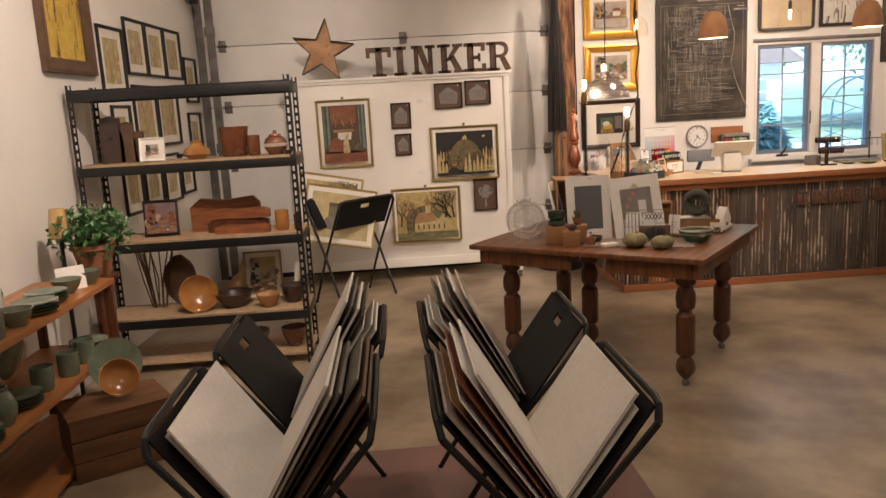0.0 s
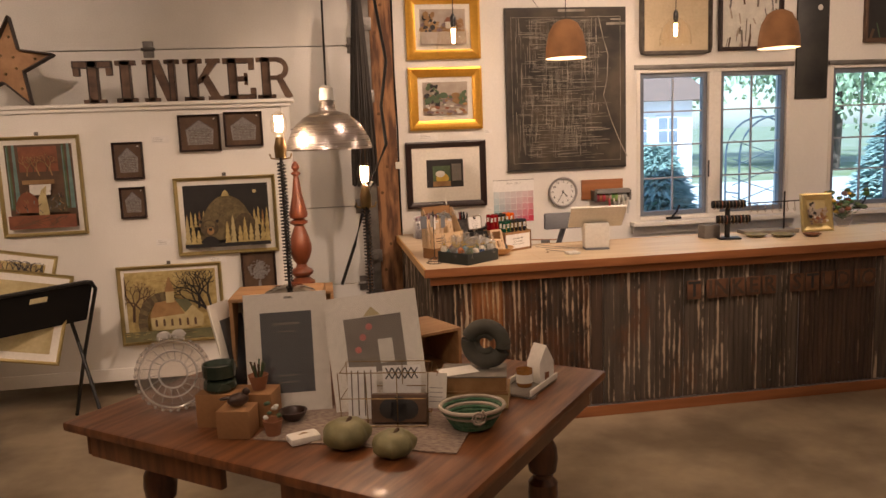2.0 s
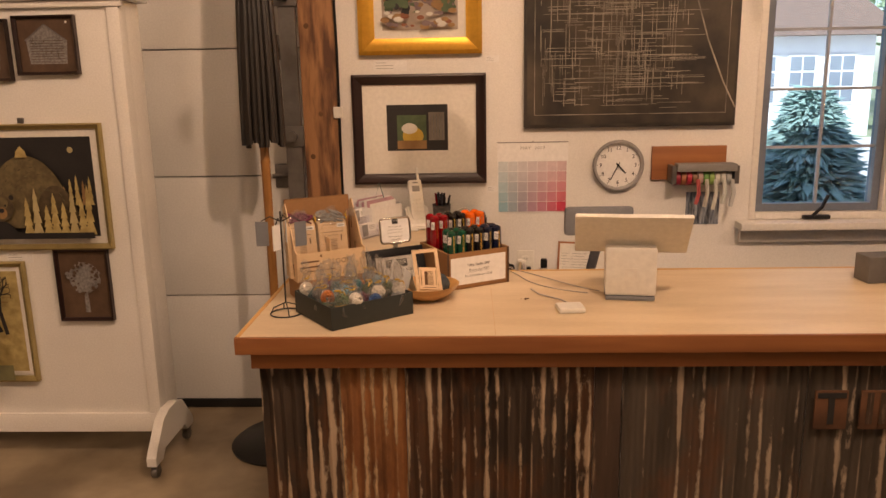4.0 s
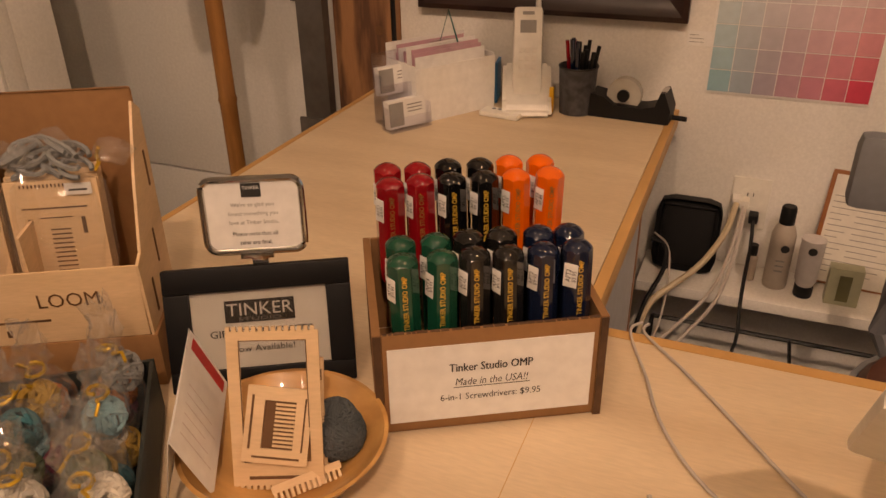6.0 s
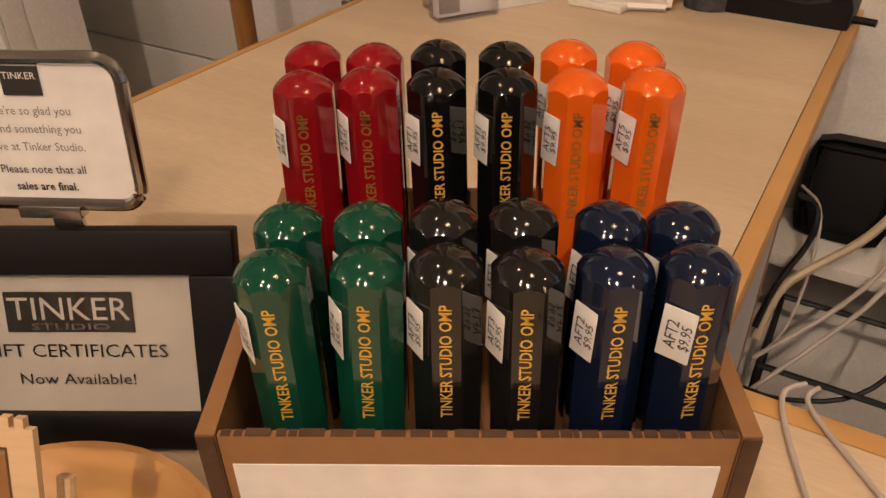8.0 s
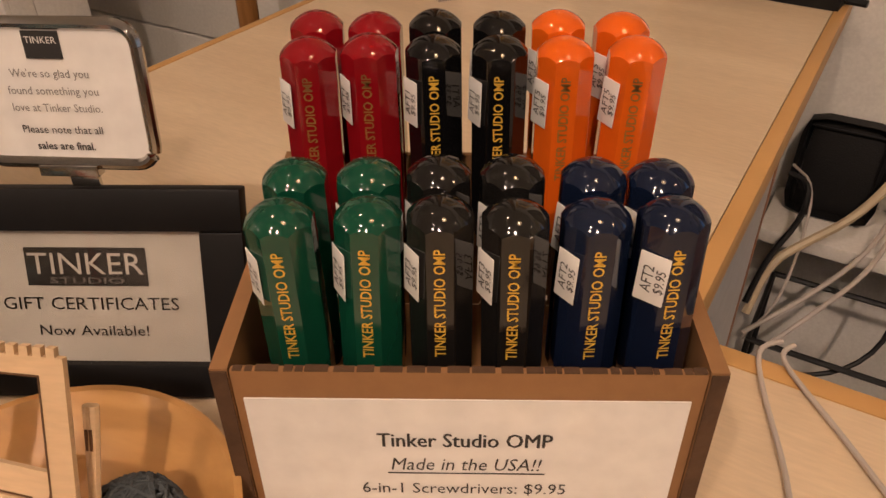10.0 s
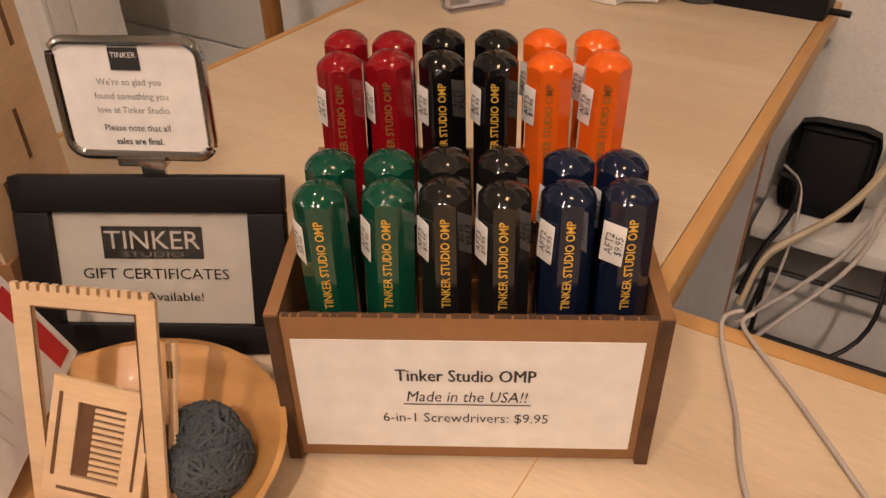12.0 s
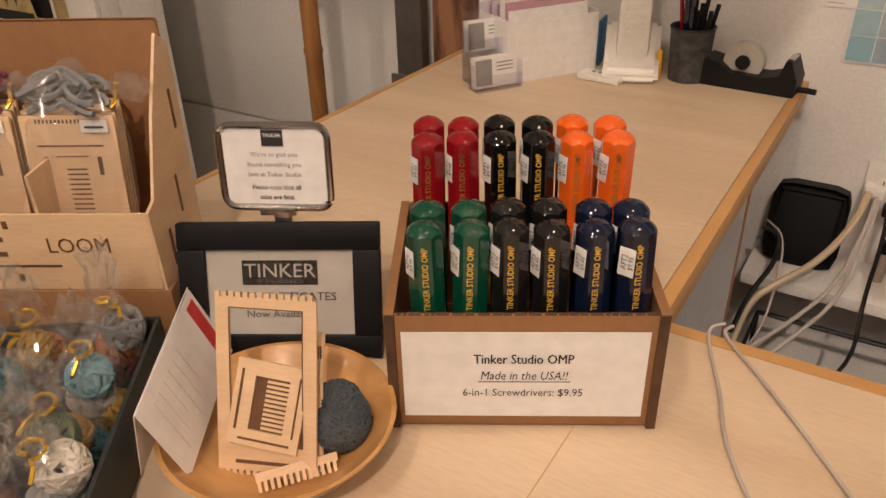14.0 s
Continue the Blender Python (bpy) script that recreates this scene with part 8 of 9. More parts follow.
PLATEG = clear("clear_pressed_glass", (0.90, 0.88, 0.86), 0.06, 0.06, 1.45, 0.06)
PLATER = clear("pressed_glass_relief", (0.95, 0.93, 0.92), 0.08, 0.12, 1.5, 0.34)
pt = thing("glass_plate", on_table(0.315, 1.775) @ pose(0, 0, 0.128, -12), "pale pressed glass plate standing on edge", "plate")
part("dish", turned([(0.004, 0), (0.05, 0.0), (0.06, 0.005), (0.064, 0.001), (0.10, 0.008), (0.104, 0.004), (0.118, 0.014), (0.122, 0.012), (0.12, 0.018), (0.06, 0.012), (0.004, 0.006)], 40, pose(0, 0, 0, 90)), PLATEG, pt)
for r in (0.045, 0.075, 0.108):
    part("relief_ring", bar([(r * math.cos(a), -0.010 - 0.02 * r, r * math.sin(a)) for a in np.linspace(0, 6.283, 33)], 0.0035, 6), PLATER, pt)
for k in range(30):
    a = k * 2 * math.pi / 30
    part("relief_bead", ball(bmesh.new(), (0.118 * math.cos(a), -0.014, 0.118 * math.sin(a)), 0.0055, (1, 0.7, 1), 8), PLATER, pt)
for k in range(18):
    a = k * 2 * math.pi / 18
    part("relief_spoke", bar([(0.05 * math.cos(a), -0.010, 0.05 * math.sin(a)), (0.098 * math.cos(a + 0.12), -0.012, 0.098 * math.sin(a + 0.12))], 0.0018, 5), PLATER, pt)
part("bow", ball(ball(bmesh.new(), (-0.025, -0.005, 0.125), 0.02, (1.2, 0.6, 0.8), 10, 0.3), (0.02, -0.005, 0.128), 0.02, (1.2, 0.6, 0.8), 10, 0.3), PLATER, pt)


def kraft(x, y, w, d, h, turn, label="plain kraft gift box on the table"):
    t = thing("kraft_box", on_table(x, y, turn), label, "box", "kraft boxes on the table")
    part("box_body", box(-w / 2, -d / 2, 0, w / 2, d / 2, h, 0.002), KRAFT, t)
    return t


kraft(0.535, 1.62, 0.24, 0.10, 0.105, -14)
kraft(0.54, 1.515, 0.10, 0.085, 0.085, -14)
DKG = surf("dark_green_glaze", (0.02, 0.035, 0.025), (0.035, 0.05, 0.035), 8, 0.25, coat=0.4)
pot("planter_pot", 0.48, 1.635, TZ + 0.106, [(0.001, 0), (0.045, 0), (0.052, 0.01), (0.05, 0.03), (0.036, 0.038), (0.05, 0.045), (0.052, 0.085), (0.046, 0.085), (0.04, 0.07), (0.001, 0.07)], DKG, "dark green glazed planter on a kraft box", "planter")
cc = thing("potted_cactus", on_table(0.60, 1.61, 0, TZ + 0.106), "small clay pot with dry stems on a kraft box", "plant")
part("pot", turned([(0.02, 0), (0.032, 0.045), (0.03, 0.045), (0.02, 0.03)], 18), TERRA, cc)
for k in range(9):
    a = k * 0.7
    part("stem", bar([(0.008 * math.cos(a), 0.008 * math.sin(a), 0.035), (0.022 * math.cos(a), 0.022 * math.sin(a), 0.08 + 0.005 * (k % 3))], 0.003, 6), A_BROWN if k % 2 else A_GREEN, cc)
bd2 = thing("clay_bird", on_table(0.545, 1.515, 20, TZ + 0.086), "small dark clay bird sitting on a kraft box", "figurine")
part("bird", ball(ball(ball(bmesh.new(), (0, 0, 0.022), 0.022, (1.5, 0.9, 0.95), 14), (0.026, 0, 0.042), 0.012, (1, 1, 1), 10), (-0.036, 0, 0.032), 0.010, (2.0, 0.7, 0.6), 10), CLAYD, bd2)
sp2 = thing("potted_flower", on_table(0.645, 1.475), "tiny clay pot of small white flowers", "plant")
part("pot", turned([(0.02, 0), (0.03, 0.05), (0.027, 0.05), (0.018, 0.03)], 18), TERRA, sp2)
for k in range(10):
    a = k * 1.1
    part("blossom", ball(bmesh.new(), (0.02 * math.cos(a), 0.02 * math.sin(a), 0.06 + 0.018 * (k % 3)), 0.008, (1, 1, 0.7), 8), (A_WHITE if k % 2 else A_GREEN), sp2)
dishb = pot("black_dish", 0.70, 1.585, TZ, bowlp(0.045, 0.035), CLAYD, "small black dish on the table", "dish")


def matted(x, y, w, h, lean, turn, roll, art, label):
    t = thing("matted_print", on_table(x, y, turn) @ pose(0, 0, 0.003, lean, roll, 0), label, "print")
    part("mat_board", box(-w / 2, 0, 0, w / 2, 0.005, h), MATB, t)
    s = Sheet()
    art(s, w * 0.31, h * 0.34)
    s.done(t, "print", "", pose(0, -0.0006, h * 0.5))
    bm = bmesh.new()
    nx, nz = 14, 18
    grid = [[bm.verts.new((w * (i / nx - 0.5), -0.0055 - 0.0035 * noise.noise(Vector((i * 0.55, k * 0.42, x * 9))) - 0.0015 * noise.noise(Vector((i * 1.7, k * 1.3, y * 5))), h * k / nz)) for k in range(nz + 1)] for i in range(nx + 1)]
    for i in range(nx):
        for k in range(nz):
            bm.faces.new((grid[i][k], grid[i + 1][k], grid[i + 1][k + 1], grid[i][k + 1]))
    part("sleeve", bm, FILM, t, "clear glinting plastic sleeve").visible_shadow = False
    return t


def art_slate(s, w, h):
    s.rect(-w, -h, w, h, flat("slate_print", (0.035, 0.042, 0.05), (0.05, 0.058, 0.066), 20))
    for q in ((-0.5, 0.68, 0.5, 0.74), (-0.35, 0.5, 0.35, 0.53), (-0.4, -0.55, 0.35, -0.58), (-0.4, -0.75, 0.4, -0.72)):
        s.rect(q[0] * w, q[1] * h, q[2] * w, q[3] * h, A_GREY)


def art_flowers(s, w, h):
    s.rect(-w, -h * 0.5, w, h * 0.9, A_GREY)
    for x, z in ((-0.6, 0.1), (-0.4, 0.4), (-0.15, 0.65)):
        s.disc(x * w, z * h, w * 0.12, flat("coral_flower", (0.55, 0.14, 0.12)), 1.0, 10)
    s.rect(w * 0.1, -h * 0.3, w * 0.6, h * 0.3, A_WHITE)
    s.rect(-w, -h * 0.9, w, -h * 0.5, A_WHITE)
    s.add([(-w * 0.3, h * 0.92), (w * 0.3, h * 0.92), (0, h * 1.15)], A_CREAM)


matted(0.690, 1.66, 0.265, 0.385, -9, -3, -0.5, art_slate, "white matted dark slate print in a clear sleeve")
matted(0.985, 1.60, 0.30, 0.375, -13, -3, -4.5, art_flowers, "white matted flower collage in a clear sleeve")
matted(0.56, 1.78, 0.20, 0.36, -12, 62, 0, art_slate, "narrow white matted print turned away behind the others")
solo("woven_runner", box(-0.31, -0.15, 0, 0.31, 0.15, 0.004, 0.001), surf("woven_cloth", (0.34, 0.27, 0.21), (0.16, 0.11, 0.09), 60, 0.9, 0.5, stretch=(1, 4, 1)), "brown and cream woven runner on the table", "runner", on_table(0.93, 1.47, -24))
TZ2 = TZ + 0.0055
wb = thing("wire_basket", on_table(0.99, 1.50, -14, TZ2), "thin gold wire basket of cards", "basket")
for z in (0.004, 0.09, 0.17):
    part("wire", bar([(-0.13, -0.06, z), (0.13, -0.06, z), (0.13, 0.06, z), (-0.13, 0.06, z), (-0.13, -0.06, z)], 0.0016, 5), BRASS, wb)
for x in (-0.13, -0.05, 0.04, 0.13):
    for y in (-0.06, 0.06):
        part("wire", bar([(x, y, 0.004), (x * 1.05, y, 0.17)], 0.0016, 5), BRASS, wb)
gk = thing("cookie_package", on_table(1.02, 1.455, -14, TZ2 + 0.006) @ pose(0, 0, 0, -10), "brown window package of dark biscuits", "package")
part("carton", box(-0.085, 0, 0, 0.085, 0.03, 0.085, 0.002), A_BROWN, gk)
for q in ((-0.03, 0.042, 0.03), (0.0, 0.052, 0.028), (0.03, 0.04, 0.03), (0.0, 0.03, 0.028)):
    part("window", turned([(q[2], 0), (q[2] * 0.9, 0.001)], 14, pose(q[0], -0.0005, q[1], 90)), INK, gk)
pc = thing("greeting_card", on_table(0.915, 1.515, -10, TZ2 + 0.006) @ pose(0, 0, 0, -8), "white card with black leaf stripes in the basket", "card")
part("card", box(-0.045, 0, 0, 0.045, 0.002, 0.16), PAPER, pc)
for k in range(4):
    part("stripe", box(-0.034 + k * 0.02, -0.0008, 0.01, -0.030 + k * 0.02, -0.0002, 0.15), A_GREY, pc)
pc = thing("greeting_card", on_table(1.04, 1.535, -10, TZ2 + 0.006) @ pose(0, 0, 0, -8), "white card with black zigzag pattern in the basket", "card")
part("card", box(-0.06, 0, 0, 0.06, 0.002, 0.15), PAPER, pc)
for k in range(5):
    for sgn in (-1, 1):
        part("zigzag", box(-0.002, -0.0008, -0.02, 0.002, -0.0002, 0.02, 0, pose(-0.04 + k * 0.02, 0, 0.125, 0, 30 * sgn, 0)), INK, pc)
tg = thing("paper_tag", on_table(1.135, 1.47, -10, TZ2 + 0.035) @ pose(0, 0, 0, -8, 4, 0), "cream paper tag tied to the wire basket", "tag")
part("tag", box(-0.032, 0, 0, 0.032, 0.0015, 0.11, 0.0), MATB, tg)
part("string", bar([(0, 0, 0.10), (0.005, -0.004, 0.12), (-0.005, 0.01, 0.135)], 0.001, 5), BRASS, tg)
for k in range(4):
    part("writing_bar", box(-0.02, -0.0006, 0.02 + k * 0.014, 0.02, -0.0001, 0.022 + k * 0.014), GREYINK, tg)
SQ = surf("green_knobbly_ceramic", (0.24, 0.21, 0.095), (0.13, 0.125, 0.06), 14, 0.5, 0.3)
for x, y, r in ((0.86, 1.33, 0.062), (0.985, 1.235, 0.055)):
    g = thing("clay_gourd", on_table(x, y), "small olive green clay gourd on the table", "gourd", "clay gourds")
    bm = bmesh.new()
    q = bmesh.ops.create_uvsphere(bm, u_segments=32, v_segments=14, radius=1)
    for v in q["verts"]:
        a = math.atan2(v.co.y, v.co.x)
        kk = r * (1 + 0.06 * math.cos(7 * a)) * (1 + 0.08 * noise.noise(v.co * 2))
        dip = 1 - 0.25 * math.exp(-((v.co.x ** 2 + v.co.y ** 2) / 0.08)) if v.co.z > 0 else 1
        v.co = Vector((v.co.x * kk * 1.1, v.co.y * kk, (v.co.z * dip * 0.72 + 0.70) * r))
    part("body", bm, SQ, g)
    part("stalk", bar([(0, 0, r * 1.1), (0.006, 0, r * 1.32), (0.014, 0.004, r * 1.42)], 0.005, 7), A_BROWN, g)
pk = thing("wrapped_soap", on_table(0.735, 1.41, 20), "small cream wrapped soap bundle", "soap")
part("bundle", box(-0.045, -0.03, 0, 0.045, 0.03, 0.022, 0.008), MATB, pk)
part("twine", bar([(-0.046, 0, 0.012), (0, 0, 0.025), (0.046, 0, 0.012)], 0.002, 5), A_OCHRE, pk)
BASK = surf("green_coiled_cloth", (0.02, 0.085, 0.04), (0.10, 0.17, 0.10), 45, 0.9, 0.5)
bk = thing("coiled_basket", on_table(1.235, 1.39, 0, TZ2), "green coiled rope basket with a cream rim", "basket")
for k in range(7):
    r, z = 0.050 + 0.0056 * k, 0.007 + 0.0095 * k
    part("coil", bar([(r * 1.15 * math.cos(a), r * math.sin(a), z) for a in np.linspace(0, 6.283, 37)], 0.0062, 7), CLAYP if k in (4, 6) else BASK, bk)
part("basket_floor", turned([(0.052, 0.002), (0.052, 0.008)], 28), BASK, bk)
part("rosette", bar([((0.004 + 0.0012 * i) * math.cos(i * 0.8), -0.088, 0.056 + (0.004 + 0.0012 * i) * math.sin(i * 0.8)) for i in range(18)], 0.004, 6), CLAYP, bk)
for k, (mt, w, d) in enumerate(((A_CREAM, 0.225, 0.15), (A_OCHRE, 0.21, 0.145))):
    b = thing("old_book", on_table(1.285, 1.60, -17 + 3 * k, TZ2 + 0.053 * k), "thick old cream book lying flat", "book", "old books on the table")
    part("cover", box(-w / 2, -d / 2, 0, w / 2, d / 2, 0.004, 0.001), A_OCHRE, b)
    part("page_block", box(-w / 2 + 0.005, -d / 2 + 0.004, 0.0045, w / 2 - 0.002, d / 2 - 0.004, 0.047), mt, b)
    part("cover", box(-w / 2, -d / 2, 0.0475, w / 2, d / 2, 0.052, 0.001), A_GREY if k else A_OCHRE, b)
solo("loose_card", box(-0.06, -0.04, 0, 0.06, 0.04, 0.001), MATB, "cream card lying on the books", "card", on_table(1.23, 1.60, 10, TZ2 + 0.1065))
rs = thing("stone_ring", on_table(1.325, 1.60, 0, TZ2 + 0.107) @ pose(0, 0, 0.083, 0, 0, -25), "grey-green stone ring sculpture on old books", "sculpture")
STN = surf("grey_green_stone", (0.045, 0.045, 0.036), (0.07, 0.068, 0.055), 9, 0.8, 0.3)
part("ring", bar([(0.058 * math.cos(a), 0, 0.058 * math.sin(a)) for a in np.linspace(0, 6.283, 33)], 0.0245, 12), STN, rs)
part("inner_coil", bar([(0.03 * math.cos(a) - 0.004, 0.004, 0.03 * math.sin(a)) for a in np.linspace(0.5, 5.6, 22)], 0.013, 10), STN, rs)
lt = thing("printed_tray", on_table(1.49, 1.70, 50), "small patterned wooden tray with a candle", "tray")
part("tray_floor", box(-0.11, -0.06, 0, 0.11, 0.06, 0.01, 0.003), A_GREY, lt)
for s in (-1, 1):
    part("tray_side", box(-0.11, s * 0.06 - 0.003, 0.0105, 0.11, s * 0.06 + 0.003, 0.03, 0.001), MATB, lt)
cd = thing("jar_candle", on_table(1.475, 1.69, 0, TZ + 0.011), "amber jar candle with a cream label", "candle")
part("jar", turned(cupp(0.028, 0.06, 0.003), 20, None, False), CLAYO, cd)
part("label_band", turned([(0.0285, 0.015), (0.0288, 0.045)], 20, None, False), MATB, cd)
hs = thing("card_house", on_table(1.545, 1.735, 30, TZ + 0.011), "small pale paper house with a peaked roof", "ornament")
bm = bmesh.new()
slab(bm, [(-0.035, 0), (0.035, 0), (0.035, 0.07), (0, 0.13), (-0.035, 0.07)], -0.03, 0.03)
part("house", bm, MATB, hs)
part("door", box(-0.01, -0.0312, 0, 0.01, -0.0302, 0.035), TERRA, hs)
solo("glass_pebble", ball(bmesh.new(), (0, 0, 0.010), 0.020, (1.2, 1, 0.5), 14), PLATEG, "clear glass pebble on the table", "paperweight", on_table(1.465, 1.575))
# crates, lamps and ornaments at the back of the table
CRT = surf("pine_crate_wood", (0.42, 0.24, 0.11), (0.32, 0.17, 0.075), 5, 0.6, 0.1, stretch=(0.6, 5, 5))


def crate(x, y, w, d, h, turn, label):
    t = thing("pine_crate", on_table(x, y, turn), label, "crate", "pine crates on the table")
    part("top_board", box(-w / 2, -d / 2, h - 0.012, w / 2, d / 2, h, 0.002), CRT, t)
    part("bottom_board", box(-w / 2, -d / 2, 0, w / 2, d / 2, 0.012, 0.002), CRT, t)
    for s in (-1, 1):
        part("end_board", box(s * (w / 2 - 0.006) - 0.006, -d / 2, 0.0125, s * (w / 2 - 0.006) + 0.006, d / 2, h - 0.0125, 0.002), CRT, t)
    part("back_board", box(-w / 2 + 0.0125, d / 2 - 0.01, 0.0125, w / 2 - 0.0125, d / 2, h - 0.0125), CRT, t)


crate(0.665, 1.86, 0.30, 0.22, 0.365, -4, "upright pine crate with a lamp on it")
crate(1.135, 2.01, 0.27, 0.24, 0.165, 24, "low pine crate turned on its side")
crate(0.74, 2.22, 0.22, 0.18, 0.30, 0, "pine crate behind the lamps")
DRIFT = surf("grey_driftwood", (0.30, 0.25, 0.20), (0.19, 0.16, 0.13), 7, 0.85, 0.4, stretch=(1, 1, 4))


def edison(t, z, r=0.027, h=0.085):
    part("bulb", turned([(0.012, z), (r * 0.9, z + h * 0.25), (r, z + h * 0.55), (r * 0.75, z + h * 0.85), (0.003, z + h)], 20), BULBG, t).visible_shadow = False
    fil = bmesh.new()
    for k in range(6):
        a = k * math.pi / 3
        tube(fil, [(0.008 * math.cos(a), 0.008 * math.sin(a), z + 0.018), (0.011 * math.cos(a + 0.3), 0.011 * math.sin(a + 0.3), z + h * 0.8)], 0.0030, 6)
    part("filament", fil, FILAMENT, t).visible_shadow = False


def spring_lamp(x, y, z0, zb, watts):
    t = thing("spring_lamp", pose(x, y, z0), "bare filament bulb lamp with a coiled spring stem", "table lamp", "spring lamps")
    part("base", turned([(0.001, 0), (0.085, 0), (0.083, 0.006), (0.05, 0.022), (0.012, 0.03)], 32), CHROME, t)
    h = zb - z0
    part("rod", bar([(0, 0, 0.028), (0, 0, h - 0.07)], 0.005, 8), BLACK, t)
    n = int((h - 0.12) / 0.011)
    part("coil_spring", bar([(0.013 * math.cos(i * 0.785), 0.013 * math.sin(i * 0.785), 0.04 + 0.011 * i / 8) for i in range(n * 8)], 0.0028, 5), BLACK, t)
    part("socket", turned([(0.018, h - 0.075), (0.02, h - 0.04), (0.016, h - 0.022), (0.013, h - 0.008)], 16), BRASS, t)
    part("bulb_cradle", bar([(-0.035, 0, h - 0.06), (-0.03, 0, h - 0.075), (0, 0, h - 0.08), (0.03, 0, h - 0.075), (0.035, 0, h - 0.06)], 0.003, 6), BRASS, t)
    edison(t, h - 0.008)
    lamp(x, y, zb + 0.035, watts, 0.025, "bulb_light")


spring_lamp(0.705, 1.80, TZ + 0.366, 1.665, 1.6)
spring_lamp(0.975, 1.83, TZ + 0.0005, 1.49, 1.6)
sd = thing("turned_baluster", pose(0.735, 2.22, TZ + 0.301), "reddish turned wooden baluster with a pointed finial", "baluster")
part("turning", turned([(0.046, 0), (0.048, 0.006), (0.048, 0.028), (0.040, 0.034), (0.026, 0.046), (0.042, 0.058), (0.044, 0.066), (0.040, 0.074), (0.022, 0.084), (0.019, 0.096), (0.030, 0.112), (0.042, 0.145), (0.043, 0.17), (0.034, 0.205), (0.022, 0.235), (0.017, 0.246), (0.034, 0.255), (0.034, 0.263), (0.018, 0.270), (0.033, 0.278), (0.036, 0.29), (0.031, 0.31), (0.020, 0.36), (0.012, 0.42), (0.009, 0.436), (0.018, 0.443), (0.018, 0.448), (0.008, 0.455), (0.016, 0.468), (0.012, 0.48), (0.003, 0.492)], 24), surf("reddish_turned_wood", (0.20, 0.055, 0.022), (0.12, 0.032, 0.013), 6, 0.35, 0.06, stretch=(5, 5, 1), coat=0.2), sd)
cp2 = thing("dipped_cup", on_table(1.10, 1.97, 0, TZ + 0.1665), "stoneware cup dipped slate blue over grey, brown rim", "cup")
part("cup_body", turned(cupp(0.045, 0.10), 28, None, False), CLAYP, cp2)
part("glaze_band", turned([(0.0449, 0.052), (0.0462, 0.056), (0.0462, 0.094), (0.0452, 0.095)], 28, None, False), surf("slate_blue_glaze", (0.05, 0.055, 0.065), (0.10, 0.10, 0.11), 20, 0.25, coat=0.3), cp2, "slate blue glaze")
part("rim", bar([(0.0428 * math.cos(a), 0.0428 * math.sin(a), 0.0995) for a in np.linspace(0, 6.283, 29)], 0.0032, 6), CLAYR, cp2, "brown unglazed rim")
dw = thing("driftwood_arch", on_table(1.06, 2.22) @ Matrix.Diagonal((0.8, 1, 0.74, 1)), "arched grey driftwood branches at the table's back", "driftwood")
for k in range(4):
    part("branch", bar([(-0.14 + 0.02 * k, 0.01 * k, 0.012), (-0.12 + 0.03 * k, 0.02 * k, 0.20 + 0.03 * k), (-0.04 + 0.02 * k, 0.015 * k, 0.34 - 0.02 * k), (0.06, 0.01 * k, 0.27 - 0.03 * k), (0.13 - 0.01 * k, 0, 0.10), (0.14 - 0.015 * k, 0, 0.012)], 0.014, 8), DRIFT, dw)

# ---- hanging lamps ----


def cable(t, z0, r=0.0028):
    part("cable", bar([(0, 0, z0), (0.004, 0, z0 + 0.4), (0, 0, CEIL - 0.001 - t.matrix_basis.translation.z)], r, 6), BLACK, t)


dl = thing("pendant_lamp", pose(0.864, 1.905, 1.61), "spun aluminium dome pendant lamp on a black cable", "pendant lamp")
part("shade", turned([(0.145, 0.0), (0.147, 0.004), (0.138, 0.035), (0.11, 0.085), (0.07, 0.118), (0.03, 0.13), (0.027, 0.13), (0.066, 0.114), (0.106, 0.08), (0.134, 0.033), (0.142, 0.002)], 40, None, False), ALU, dl)
part("neck", turned([(0.03, 0.131), (0.026, 0.15), (0.026, 0.165)], 20), ALU, dl)
part("porcelain_socket", turned([(0.024, 0.166), (0.024, 0.205), (0.012, 0.215)], 20), PLASTW, dl)
cable(dl, 0.215, 0.004)
FELT = surf("brown_felt_shade", (0.20, 0.095, 0.035), (0.14, 0.065, 0.025), 8, 0.95, 0.4, grain=200)
FELTI = surf("cream_shade_lining", (0.75, 0.66, 0.48), None, 6, 0.8)
for x, y, z in ((2.27, 3.615, 2.062), (3.53, 3.49, 2.08)):
    fl = thing("pendant_lamp", pose(x, y, z), "brown felt bell pendant lamp, lit warm inside", "pendant lamp", "felt pendant lamps")
    part("shade", turned([(0.118, 0.0), (0.115, 0.06), (0.10, 0.14), (0.07, 0.195), (0.035, 0.215), (0.012, 0.22)], 36, None, False), FELT, fl)
    part("lining", turned([(0.1165, 0.0005), (0.112, 0.06), (0.096, 0.138), (0.066, 0.19), (0.012, 0.212)], 36, None, False), FELTI, fl)
    part("bulb", ball(bmesh.new(), (0, 0, 0.10), 0.032, (1, 1, 1.2), 16), glow("warm_bulb", (1.0, 0.70, 0.36), 5.0), fl).visible_shadow = False
    cable(fl, 0.22)
    lamp(x, y, z + 0.07, 1.8, 0.035, "felt_lamp_light")
